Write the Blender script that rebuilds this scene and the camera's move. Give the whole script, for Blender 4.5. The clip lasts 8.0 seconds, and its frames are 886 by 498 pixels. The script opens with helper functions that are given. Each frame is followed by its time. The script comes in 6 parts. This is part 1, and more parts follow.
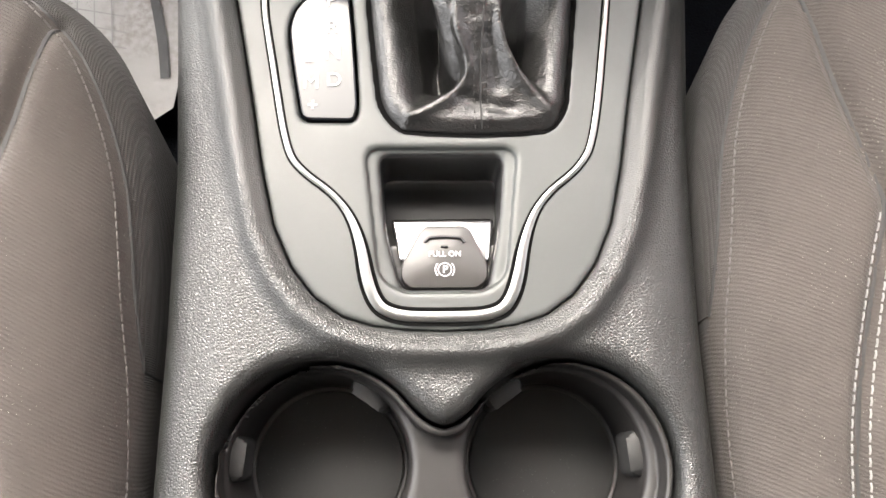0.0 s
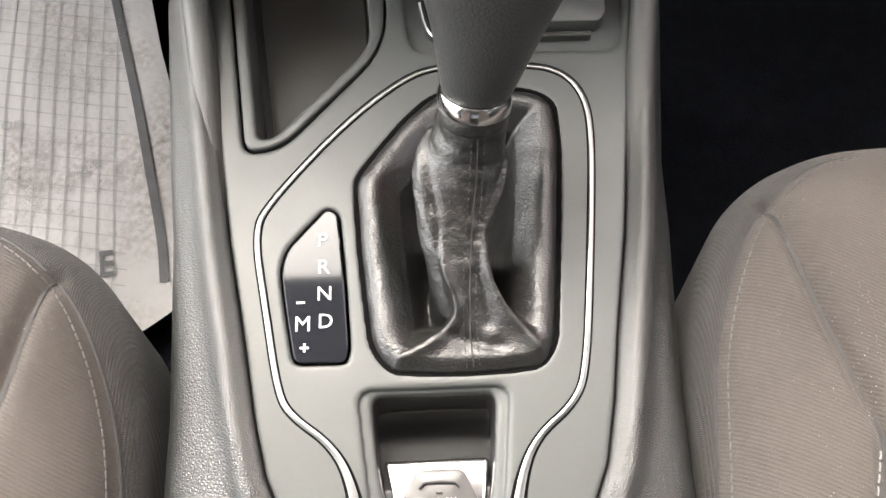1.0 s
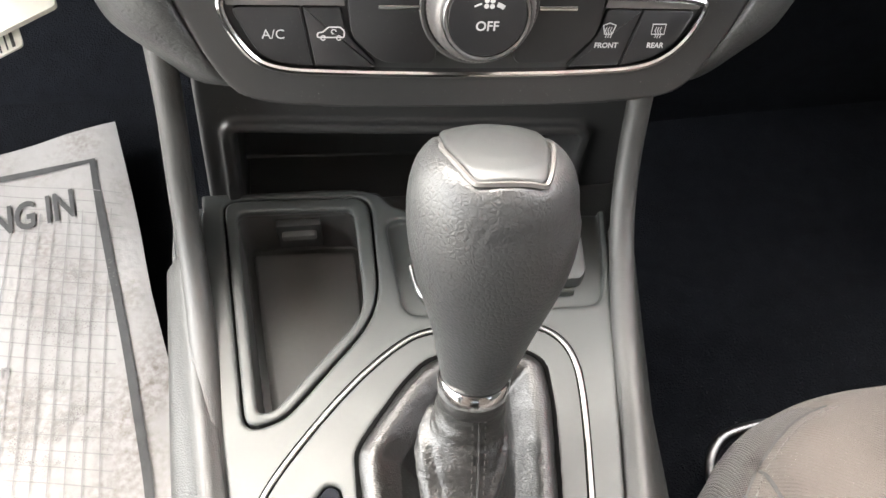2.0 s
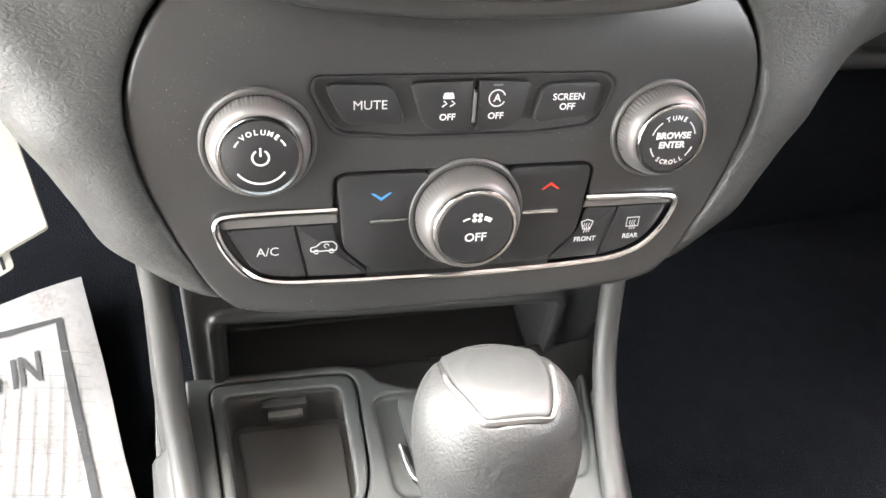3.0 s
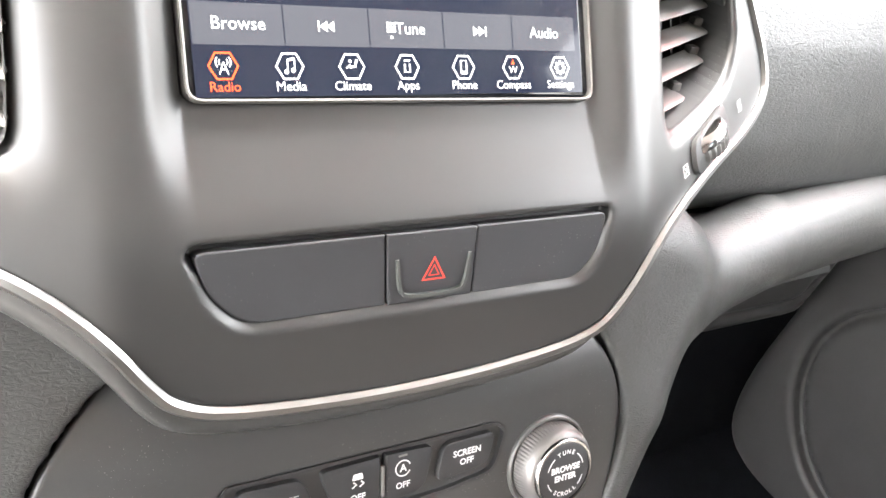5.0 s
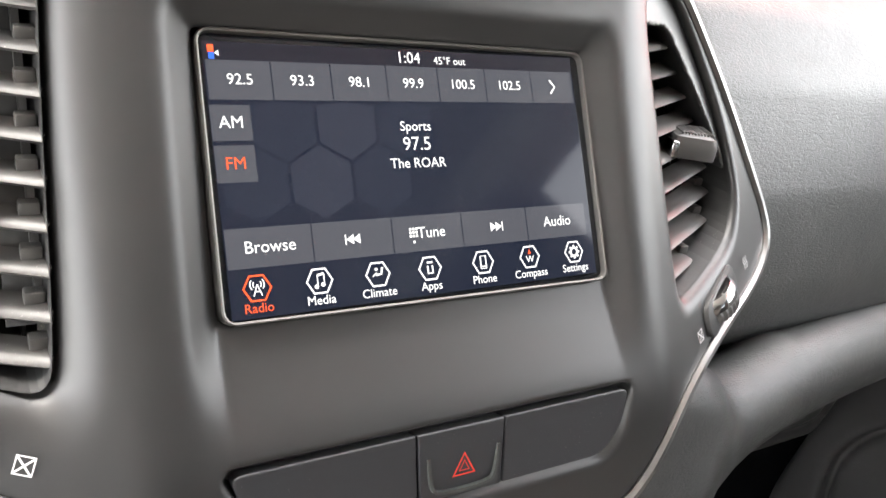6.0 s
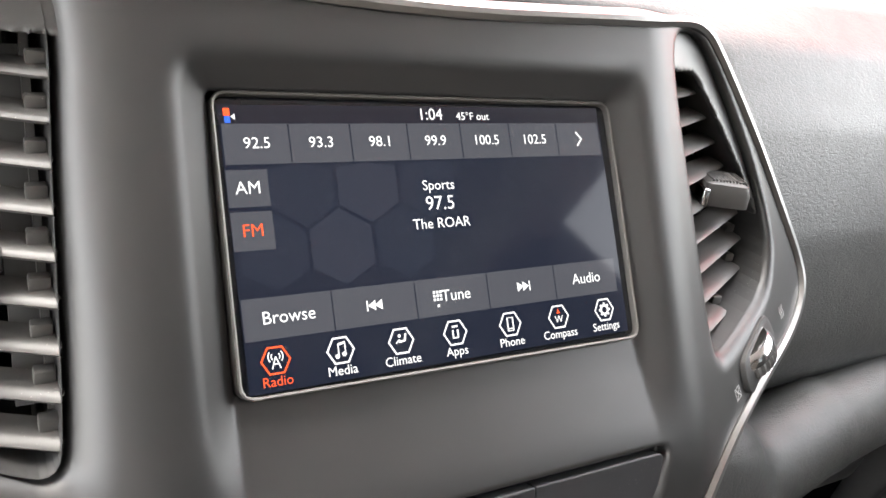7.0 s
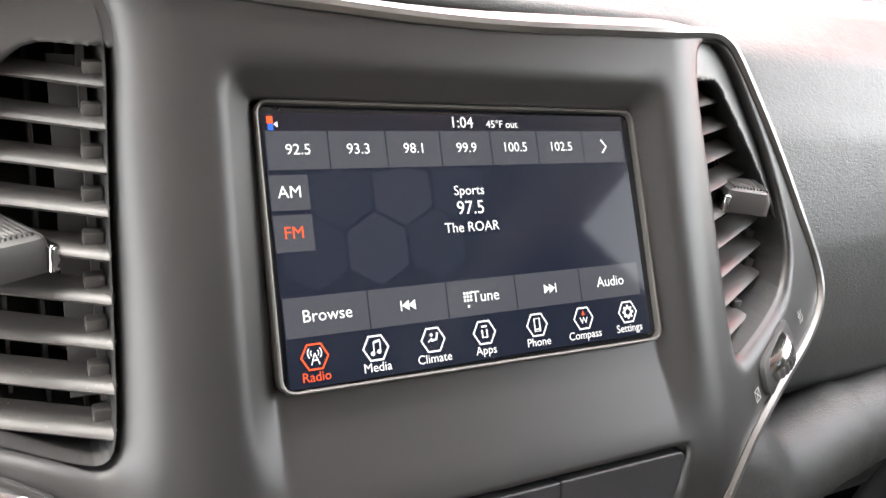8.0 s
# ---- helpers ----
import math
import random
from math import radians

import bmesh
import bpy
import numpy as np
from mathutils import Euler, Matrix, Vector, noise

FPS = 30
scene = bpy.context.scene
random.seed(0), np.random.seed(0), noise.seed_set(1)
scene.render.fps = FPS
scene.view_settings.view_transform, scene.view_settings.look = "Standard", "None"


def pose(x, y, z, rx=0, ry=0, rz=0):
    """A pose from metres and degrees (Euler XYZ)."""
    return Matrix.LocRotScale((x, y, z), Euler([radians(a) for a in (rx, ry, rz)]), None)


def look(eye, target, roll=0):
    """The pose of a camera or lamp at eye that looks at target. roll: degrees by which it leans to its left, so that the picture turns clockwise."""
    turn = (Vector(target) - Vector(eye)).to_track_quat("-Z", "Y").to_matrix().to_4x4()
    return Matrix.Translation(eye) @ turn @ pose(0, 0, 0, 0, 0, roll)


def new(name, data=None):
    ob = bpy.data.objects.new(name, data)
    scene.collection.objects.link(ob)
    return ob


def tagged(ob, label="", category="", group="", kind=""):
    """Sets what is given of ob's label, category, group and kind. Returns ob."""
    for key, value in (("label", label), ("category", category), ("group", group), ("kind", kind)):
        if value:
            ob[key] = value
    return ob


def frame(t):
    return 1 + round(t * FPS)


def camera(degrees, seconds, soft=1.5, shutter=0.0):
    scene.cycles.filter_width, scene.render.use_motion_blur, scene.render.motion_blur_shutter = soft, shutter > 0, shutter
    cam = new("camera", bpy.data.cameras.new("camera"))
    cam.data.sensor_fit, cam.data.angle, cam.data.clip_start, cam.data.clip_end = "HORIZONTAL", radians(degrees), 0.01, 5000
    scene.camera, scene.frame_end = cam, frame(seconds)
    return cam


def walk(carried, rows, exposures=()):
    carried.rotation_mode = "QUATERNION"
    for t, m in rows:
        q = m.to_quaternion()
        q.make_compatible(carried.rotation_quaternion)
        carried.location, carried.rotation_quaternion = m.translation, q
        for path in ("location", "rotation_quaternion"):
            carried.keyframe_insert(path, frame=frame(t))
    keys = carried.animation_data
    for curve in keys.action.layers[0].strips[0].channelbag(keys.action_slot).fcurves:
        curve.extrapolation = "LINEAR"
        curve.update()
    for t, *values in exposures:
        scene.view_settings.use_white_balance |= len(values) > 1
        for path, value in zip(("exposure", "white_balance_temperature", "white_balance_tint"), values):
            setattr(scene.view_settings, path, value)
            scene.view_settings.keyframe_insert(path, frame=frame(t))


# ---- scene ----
# camera and its walk
cam = camera(57.6, 8.0, shutter=0.0)
PATH = [
    (0, (-0.01, 0.048, 0.328), (0.047, 0.542, -1.609), 6.0),
    (0.5, (-0.002, 0.087, 0.341), (0.014, 0.637, -1.582), 0.3),
    (1, (-0.002, 0.101, 0.346), (0.043, 0.855, -1.506), 1.1),
    (1.5, (-0.005, 0.121, 0.365), (0.081, 1.059, -1.399), 1.7),
    (2, (-0.013, 0.147, 0.382), (0.129, 1.226, -1.296), 2.3),
    (2.2, (-0.016, 0.155, 0.387), (0.146, 1.282, -1.258), 2.2),
    (3.3, (-0.037, 0.2, 0.434), (0.337, 1.454, -1.078), 5.7),
    (3.5, (-0.044, 0.204, 0.439), (0.407, 1.496, -1.019), 6.6),
    (4, (-0.058, 0.209, 0.445), (0.57, 1.57, -0.878), 8.5),
    (4.5, (-0.061, 0.225, 0.452), (0.714, 1.617, -0.757), 8.8),
    (5, (-0.067, 0.237, 0.466), (0.782, 1.675, -0.634), 7.5),
    (5.2, (-0.075, 0.239, 0.477), (0.796, 1.706, -0.566), 6.8),
    (6.3, (-0.073, 0.259, 0.506), (0.816, 1.826, -0.363), 4.2),
    (6.5, (-0.075, 0.262, 0.509), (0.807, 1.84, -0.347), 3.9),
    (7, (-0.068, 0.269, 0.507), (0.791, 1.867, -0.334), 3.3),
    (7.5, (-0.075, 0.262, 0.511), (0.765, 1.874, -0.322), 3.2),
    (8, (-0.078, 0.262, 0.511), (0.749, 1.881, -0.322), 3.2),
]
EXPOSURES = [(0.0, 4.2, 6950, 11), (1.0, 4.35, 7000, 10), (1.5, 4.75, 7000, 9), (2.0, 5.1, 7000, 9), (3.5, 6.15, 6950, 9), (4.0, 6.35, 6950, 9), (5.0, 6.1, 6950, 10), (6.3, 4.72, 6900, 10), (8.0, 4.7, 6880, 10)]
walk(cam, [(t, look(eye, target, roll)) for t, eye, target, roll in PATH], EXPOSURES)

# ---- daylight: an even, overcast sky round the parked car ----
world = bpy.data.worlds.new("overcast_sky")
scene.world = world
world.use_nodes = True
wn, wl = world.node_tree.nodes, world.node_tree.links
sky = wn.new("ShaderNodeTexSky")
sky.sky_type, sky.sun_disc = "NISHITA", False
sky.sun_elevation, sky.sun_rotation = radians(49), radians(-22)
sky.air_density, sky.dust_density = 1.0, 4.0
grey = wn.new("ShaderNodeHueSaturation")
grey.inputs["Saturation"].default_value = 0.25
back = wn["Background"]
back.inputs["Strength"].default_value = 0.15
wl.new(sky.outputs[0], grey.inputs["Color"])
wl.new(grey.outputs[0], back.inputs["Color"])
sun = new("sun", bpy.data.lights.new("sun", "SUN"))
sun.data.energy, sun.data.angle, sun.data.color = 0.40, radians(60), (1.0, 0.96, 0.9)
sun.matrix_world = look((-0.60, 1.65, 2.0), (0, 0.2, 0))

from mathutils.bvhtree import BVHTree

# ---- helpers for shapes ----
DASH = Matrix.Rotation(radians(2.3), 4, "Z") @ Matrix.Rotation(radians(6.0), 4, "Y") @ Matrix.Translation((0.0368, 0, 0))
CAR = Matrix.Identity(4)


def thing(name, base, label, category, frame_m=CAR, group="", kind=""):
    """An Empty at the base of a thing; its parts are given in the coordinates of frame_m."""
    ob = new(name)
    ob.empty_display_size = 0.02
    ob.matrix_world = frame_m @ Matrix.Translation(base)
    ob["base"] = list(base)
    tagged(ob, label, category, group, kind)
    return ob


def raw_mesh(name, verts, faces, material, smooth=True):
    me = bpy.data.meshes.new(name)
    me.from_pydata([tuple(v) for v in verts], [], [tuple(f) for f in faces])
    me.materials.append(material)
    if smooth:
        me.shade_smooth()
        me.set_sharp_from_angle(angle=radians(38))
    me.update()
    return me


def top_base(ob):
    while ob.parent:
        ob = ob.parent
    return Vector(ob["base"])


def part(name, geo, material, parent, label="", smooth=True):
    """One mesh under a thing or a part, from (verts, faces) in the thing's frame."""
    base = top_base(parent)
    me = raw_mesh(name, [Vector(v) - base for v in geo[0]], geo[1], material, smooth)
    ob = new(name, me)
    ob.parent = parent
    if label:
        ob["label"] = label
    return ob


def solo(name, geo, material, label, category, frame_m=CAR, group="", kind="", base=None, smooth=True):
    """A thing that is one mesh."""
    b = Vector(base) if base is not None else Vector([sum(v[i] for v in geo[0]) / len(geo[0]) for i in range(3)])
    me = raw_mesh(name, [Vector(v) - b for v in geo[0]], geo[1], material, smooth)
    ob = new(name, me)
    ob.matrix_world = frame_m @ Matrix.Translation(b)
    ob["base"] = list(b)
    tagged(ob, label, category, group, kind)
    return ob


def join(*geos):
    verts, faces = [], []
    for v, f in geos:
        n = len(verts)
        verts += list(v)
        faces += [tuple(i + n for i in q) for q in f]
    return verts, faces


def moved(geo, m):
    return [m @ Vector(v) for v in geo[0]], geo[1]


def face_frame(x, y, z, slope):
    """A local frame on a leaning face: u to the right, v up the face, n out of it."""
    k = 1 / math.sqrt(1 + slope * slope)
    return Matrix(((1, 0, 0, x), (0, slope * k, -k, y), (0, k, slope * k, z), (0, 0, 0, 1)))


def chaikin(pts, times=2, closed=True):
    pts = [tuple(p) for p in pts]
    for _ in range(times):
        out = []
        n = len(pts)
        for i in range(n if closed else n - 1):
            a, b = pts[i], pts[(i + 1) % n]
            out.append(tuple(0.75 * p + 0.25 * q for p, q in zip(a, b)))
            out.append(tuple(0.25 * p + 0.75 * q for p, q in zip(a, b)))
        if not closed:
            out = [pts[0]] + out + [pts[-1]]
        pts = out
    return pts


def rounded(pts, r, seg=4):
    """A polygon with its corners rounded to the radius r (one, or one for each corner)."""
    out = []
    n = len(pts)
    for i in range(n):
        p, a, b = (Vector(pts[j % n]).to_2d() for j in (i, i - 1, i + 1))
        ri = r[i] if isinstance(r, (list, tuple)) else r
        u, w = a - p, b - p
        cut = min(ri, 0.45 * u.length, 0.45 * w.length)
        s, e = p + u.normalized() * cut, p + w.normalized() * cut
        for k in range(seg + 1):
            t = k / seg
            out.append(tuple((1 - t) ** 2 * s + 2 * t * (1 - t) * p + t * t * e))
    return out


def area2(pts):
    return sum(a[0] * b[1] - b[0] * a[1] for a, b in zip(pts, pts[1:] + pts[:1])) / 2


def ccw(pts):
    pts = list(pts)
    return pts if area2(pts) > 0 else pts[::-1]


def inset(pts, d):
    """A closed counter-clockwise outline drawn in by d."""
    n, out = len(pts), []
    for i in range(n):
        a, p, b = Vector(pts[i - 1]), Vector(pts[i]), Vector(pts[(i + 1) % n])
        t = (b - a).normalized()
        out.append(tuple(p + Vector((-t.y, t.x)) * d))
    return out


def slab(pts, h0, h1, bev=0.0006, dome=0.0, m=None):
    """A plate with the outline pts from height h0 to h1, its upper edge rounded off."""
    pts = ccw(pts)
    n = len(pts)
    rings = [(0, h0), (0, h1 - bev), (bev * 0.3, h1 - bev * 0.3), (bev, h1)]
    verts, faces = [], []
    for d, h in rings:
        verts += [(x, y, h) for x, y in (inset(pts, d) if d else pts)]
    for k in range(len(rings) - 1):
        for i in range(n):
            j = (i + 1) % n
            faces.append((k * n + i, k * n + j, (k + 1) * n + j, (k + 1) * n + i))
    faces.append(tuple(range(n))[::-1])
    top = len(rings) - 1
    if dome:
        c = len(verts)
        verts.append((sum(p[0] for p in pts) / n, sum(p[1] for p in pts) / n, h1 + dome))
        faces += [(top * n + i, top * n + (i + 1) % n, c) for i in range(n)]
    else:
        faces.append(tuple(top * n + i for i in range(n)))
    return moved((verts, faces), m) if m is not None else (verts, faces)


def box(x0, x1, y0, y1, z0, z1, bev=0.0):
    return slab(rounded([(x0, y0), (x1, y0), (x1, y1), (x0, y1)], min(bev, 0.3 * min(x1 - x0, y1 - y0)), 2) if bev else [(x0, y0), (x1, y0), (x1, y1), (x0, y1)],
                z0, z1, min(bev, 0.3 * (z1 - z0)) if bev else 1e-5)


def sweep(path, prof, closed=False, ups=None, scale=None, cap=True):
    """A strip along a path of 3D points; prof: (sideways, up) points of its section."""
    path = [Vector(p) for p in path]
    n, k = len(path), len(prof)
    verts, faces = [], []
    for i, p in enumerate(path):
        a = path[i - 1] if (i or closed) else path[0]
        b = path[(i + 1) % n] if (i < n - 1 or closed) else path[-1]
        t = (b - a).normalized()
        up = Vector(ups[i] if ups else (0, 0, 1))
        side = t.cross(up).normalized()
        up = side.cross(t)
        s = scale[i] if scale else 1.0
        verts += [p + side * q[0] * s + up * q[1] * s for q in prof]
    for i in range(n if closed else n - 1):
        j = (i + 1) % n
        for q in range(k):
            r = (q + 1) % k
            faces.append((i * k + q, j * k + q, j * k + r, i * k + r))
    if cap and not closed:
        faces.append(tuple(range(k))[::-1])
        faces.append(tuple((n - 1) * k + q for q in range(k)))
    return verts, [f[::-1] for f in faces]


def flat_sweep(pts, prof, closed, m, h=0.0):
    """A strip along an outline on a face."""
    return moved(sweep([(p[0], p[1], h) for p in pts], prof, closed), m)


def lathe(prof, seg=48, m=None, ribs=0.0, rib_rows=()):
    """A turned body; prof: (radius, height) from the bottom up. ribs: depth of fine flutes on the rows named."""
    verts, faces = [], []
    for k, (r, h) in enumerate(prof):
        for i in range(seg):
            a = 2 * math.pi * i / seg
            rr = r - (ribs if (k in rib_rows and i % 2) else 0)
            verts.append((rr * math.cos(a), rr * math.sin(a), h))
    for k in range(len(prof) - 1):
        for i in range(seg):
            j = (i + 1) % seg
            faces.append((k * seg + i, k * seg + j, (k + 1) * seg + j, (k + 1) * seg + i))
    faces.append(tuple(range(seg))[::-1])
    faces.append(tuple((len(prof) - 1) * seg + i for i in range(seg)))
    return moved((verts, faces), m) if m is not None else (verts, faces)


# soft forms: a signed distance on a grid, meshed
def smax(a, b, k):
    h = np.clip(0.5 + 0.5 * (a - b) / k, 0, 1)
    return b + (a - b) * h + k * h * (1 - h)


def smin(a, b, k):
    return -smax(-a, -b, k)


def sstep(a, b, x):
    t = np.clip((x - a) / (b - a), 0, 1)
    return t * t * (3 - 2 * t)


def poly_dist(pts, X, Y):
    """Signed distance to a closed outline, inside negative."""
    P2 = np.array(ccw(pts), dtype=np.float64)
    d = np.full(X.shape, 1e9)
    inside = np.zeros(X.shape, dtype=bool)
    for a, b in zip(P2, np.roll(P2, -1, 0)):
        e = b - a
        wx, wy = X - a[0], Y - a[1]
        t = np.clip((wx * e[0] + wy * e[1]) / (e @ e + 1e-18), 0, 1)
        d = np.minimum(d, (wx - e[0] * t) ** 2 + (wy - e[1] * t) ** 2)
        cross = ((a[1] > Y) != (b[1] > Y)) & (X < (b[0] - a[0]) * (Y - a[1]) / (b[1] - a[1] + 1e-18) + a[0])
        inside ^= cross
    d = np.sqrt(d)
    return np.where(inside, -d, d)


def extr(d2, dz, r):
    """An outline's distance and a height's distance, met with edges rounded by r."""
    a, b = d2 + r, dz + r
    return np.minimum(np.maximum(a, b), 0) + np.sqrt(np.maximum(a, 0) ** 2 + np.maximum(b, 0) ** 2) - r


def net(fn, lo, hi, h):
    """The zero surface of fn as a mesh of quads."""
    ax = [np.arange(a, b + h, h) for a, b in zip(lo, hi)]
    X, Y, Z = np.meshgrid(*ax, indexing="ij", sparse=True)
    V = np.broadcast_to(fn(X, Y, Z), (len(ax[0]), len(ax[1]), len(ax[2]))).astype(np.float32)
    S = V < 0
    nx, ny, nz = V.shape
    cnt = np.zeros((nx - 1, ny - 1, nz - 1), np.int8)
    offs = [(i, j, k) for i in (0, 1) for j in (0, 1) for k in (0, 1)]
    for i, j, k in offs:
        cnt += S[i:nx - 1 + i, j:ny - 1 + j, k:nz - 1 + k]
    act = np.argwhere((cnt > 0) & (cnt < 8))
    ids = -np.ones(cnt.shape, np.int64)
    ids[tuple(act.T)] = np.arange(len(act))
    c = [V[act[:, 0] + i, act[:, 1] + j, act[:, 2] + k] for i, j, k in offs]
    acc, num = np.zeros((len(act), 3)), np.zeros(len(act))
    for a in range(8):
        for b in range(a + 1, 8):
            oa, ob = np.array(offs[a]), np.array(offs[b])
            if abs(oa - ob).sum() != 1:
                continue
            hit = (c[a] < 0) != (c[b] < 0)
            t = np.where(hit, c[a] / np.where(hit, c[a] - c[b], 1), 0)
            acc += np.where(hit[:, None], oa + t[:, None] * (ob - oa), 0)
            num += hit
    verts = (act + acc / num[:, None]) * h + np.array(lo)
    faces = []
    for axis in range(3):
        a, b = [q for q in range(3) if q != axis]
        n1 = [slice(None)] * 3
        n2 = [slice(None)] * 3
        n1[axis], n2[axis] = slice(0, -1), slice(1, None)
        for flip in (False, True):
            s1, s2 = S[tuple(n1)], S[tuple(n2)]
            e = np.argwhere((s1 & ~s2) if not flip else (~s1 & s2))
            e = e[(e[:, a] > 0) & (e[:, b] > 0) & (e[:, a] < V.shape[a] - 1) & (e[:, b] < V.shape[b] - 1)]
            q = []
            for da, db in ((-1, -1), (0, -1), (0, 0), (-1, 0)):
                p = e.copy()
                p[:, a] += da
                p[:, b] += db
                q.append(ids[tuple(p.T)])
            q = np.stack(q, 1)
            if (axis == 1) != flip:
                q = q[:, ::-1]
            faces.append(q)
    return verts, np.concatenate(faces)


def net_mesh(name, fn, lo, hi, h, material):
    verts, faces = net(fn, lo, hi, h)
    me = bpy.data.meshes.new(name)
    me.vertices.add(len(verts))
    me.vertices.foreach_set("co", verts.astype(np.float32).ravel())
    me.loops.add(faces.size)
    me.loops.foreach_set("vertex_index", faces.astype(np.int32).ravel())
    me.polygons.add(len(faces))
    me.polygons.foreach_set("loop_start", np.arange(0, faces.size, 4, dtype=np.int32))
    me.materials.append(material)
    me.update(calc_edges=True)
    me.validate()
    me.shade_smooth()
    return me


def soft(name, fn, lo, hi, h, material, parent=None, label="", category="", frame_m=CAR, kind="", group=""):
    """A soft form as a thing, or as a part of parent."""
    base = top_base(parent) if parent else Vector((0.5 * (lo[0] + hi[0]), 0.5 * (lo[1] + hi[1]), lo[2]))
    me = net_mesh(name, fn, lo, hi, h, material)
    me.transform(Matrix.Translation(-base))
    ob = new(name, me)
    if parent:
        ob.parent = parent
        if label:
            ob["label"] = label
    else:
        ob.matrix_world = frame_m @ Matrix.Translation(base)
        ob["base"] = list(base)
        tagged(ob, label, category, group, kind)
    return ob


TEXTS = {}


def letters(body, size, weight=0.0):
    """The outlines of a word as flat faces, its middle at the origin."""
    key = (body, size, weight)
    if key not in TEXTS:
        cu = bpy.data.curves.new("lettering", "FONT")
        cu.body, cu.size, cu.align_x, cu.align_y, cu.offset, cu.resolution_u = body, size, "CENTER", "CENTER", weight, 3
        ob = new("lettering", cu)
        bpy.context.view_layer.update()
        me = bpy.data.meshes.new_from_object(ob.evaluated_get(bpy.context.evaluated_depsgraph_get()))
        TEXTS[key] = ([tuple(v.co) for v in me.vertices], [tuple(p.vertices) for p in me.polygons])
        bpy.data.objects.remove(ob)
        bpy.data.curves.remove(cu)
        bpy.data.meshes.remove(me)
    return TEXTS[key]


def word(body, size, u, v, m, h=0.0003, weight=0.0, turn=0.0, sx=1.0):
    g = letters(body, size, weight)
    return moved(g, m @ Matrix.Translation((u, v, h)) @ Matrix.Rotation(turn, 4, "Z") @ Matrix.Diagonal((sx, 1, 1, 1)))


def bar(x0, y0, x1, y1, w, m, h=0.0003):
    """A thin straight stroke on a face."""
    a, b = Vector((x0, y0)), Vector((x1, y1))
    t = (b - a).normalized() * (w / 2)
    s = Vector((-t.y, t.x))
    return moved(([(*(a - s), h), (*(b - s), h), (*(b + s), h), (*(a + s), h)], [(0, 1, 2, 3)]), m)


def stroke(pts, w, m, h=0.0003, closed=False):
    """A thin line along points on a face."""
    pts = [Vector(p) for p in pts]
    n = len(pts)
    verts, faces = [], []
    for i, p in enumerate(pts):
        a = pts[i - 1] if (i or closed) else p
        b = pts[(i + 1) % n] if (i < n - 1 or closed) else p
        t = (b - a).normalized()
        s = Vector((-t.y, t.x)) * (w / 2)
        verts += [(*(p - s), h), (*(p + s), h)]
    for i in range(n if closed else n - 1):
        j = (i + 1) % n
        faces.append((2 * i, 2 * j, 2 * j + 1, 2 * i + 1))
    return moved((verts, faces), m)


def arc(cx, cy, r, a0, a1, n=16):
    return [(cx + r * math.cos(radians(a0 + (a1 - a0) * i / n)), cy + r * math.sin(radians(a0 + (a1 - a0) * i / n))) for i in range(n + 1)]


def shape(pts, m, h=0.0003):
    return moved(([(x, y, h) for x, y in ccw(pts)], [tuple(range(len(pts)))]), m)

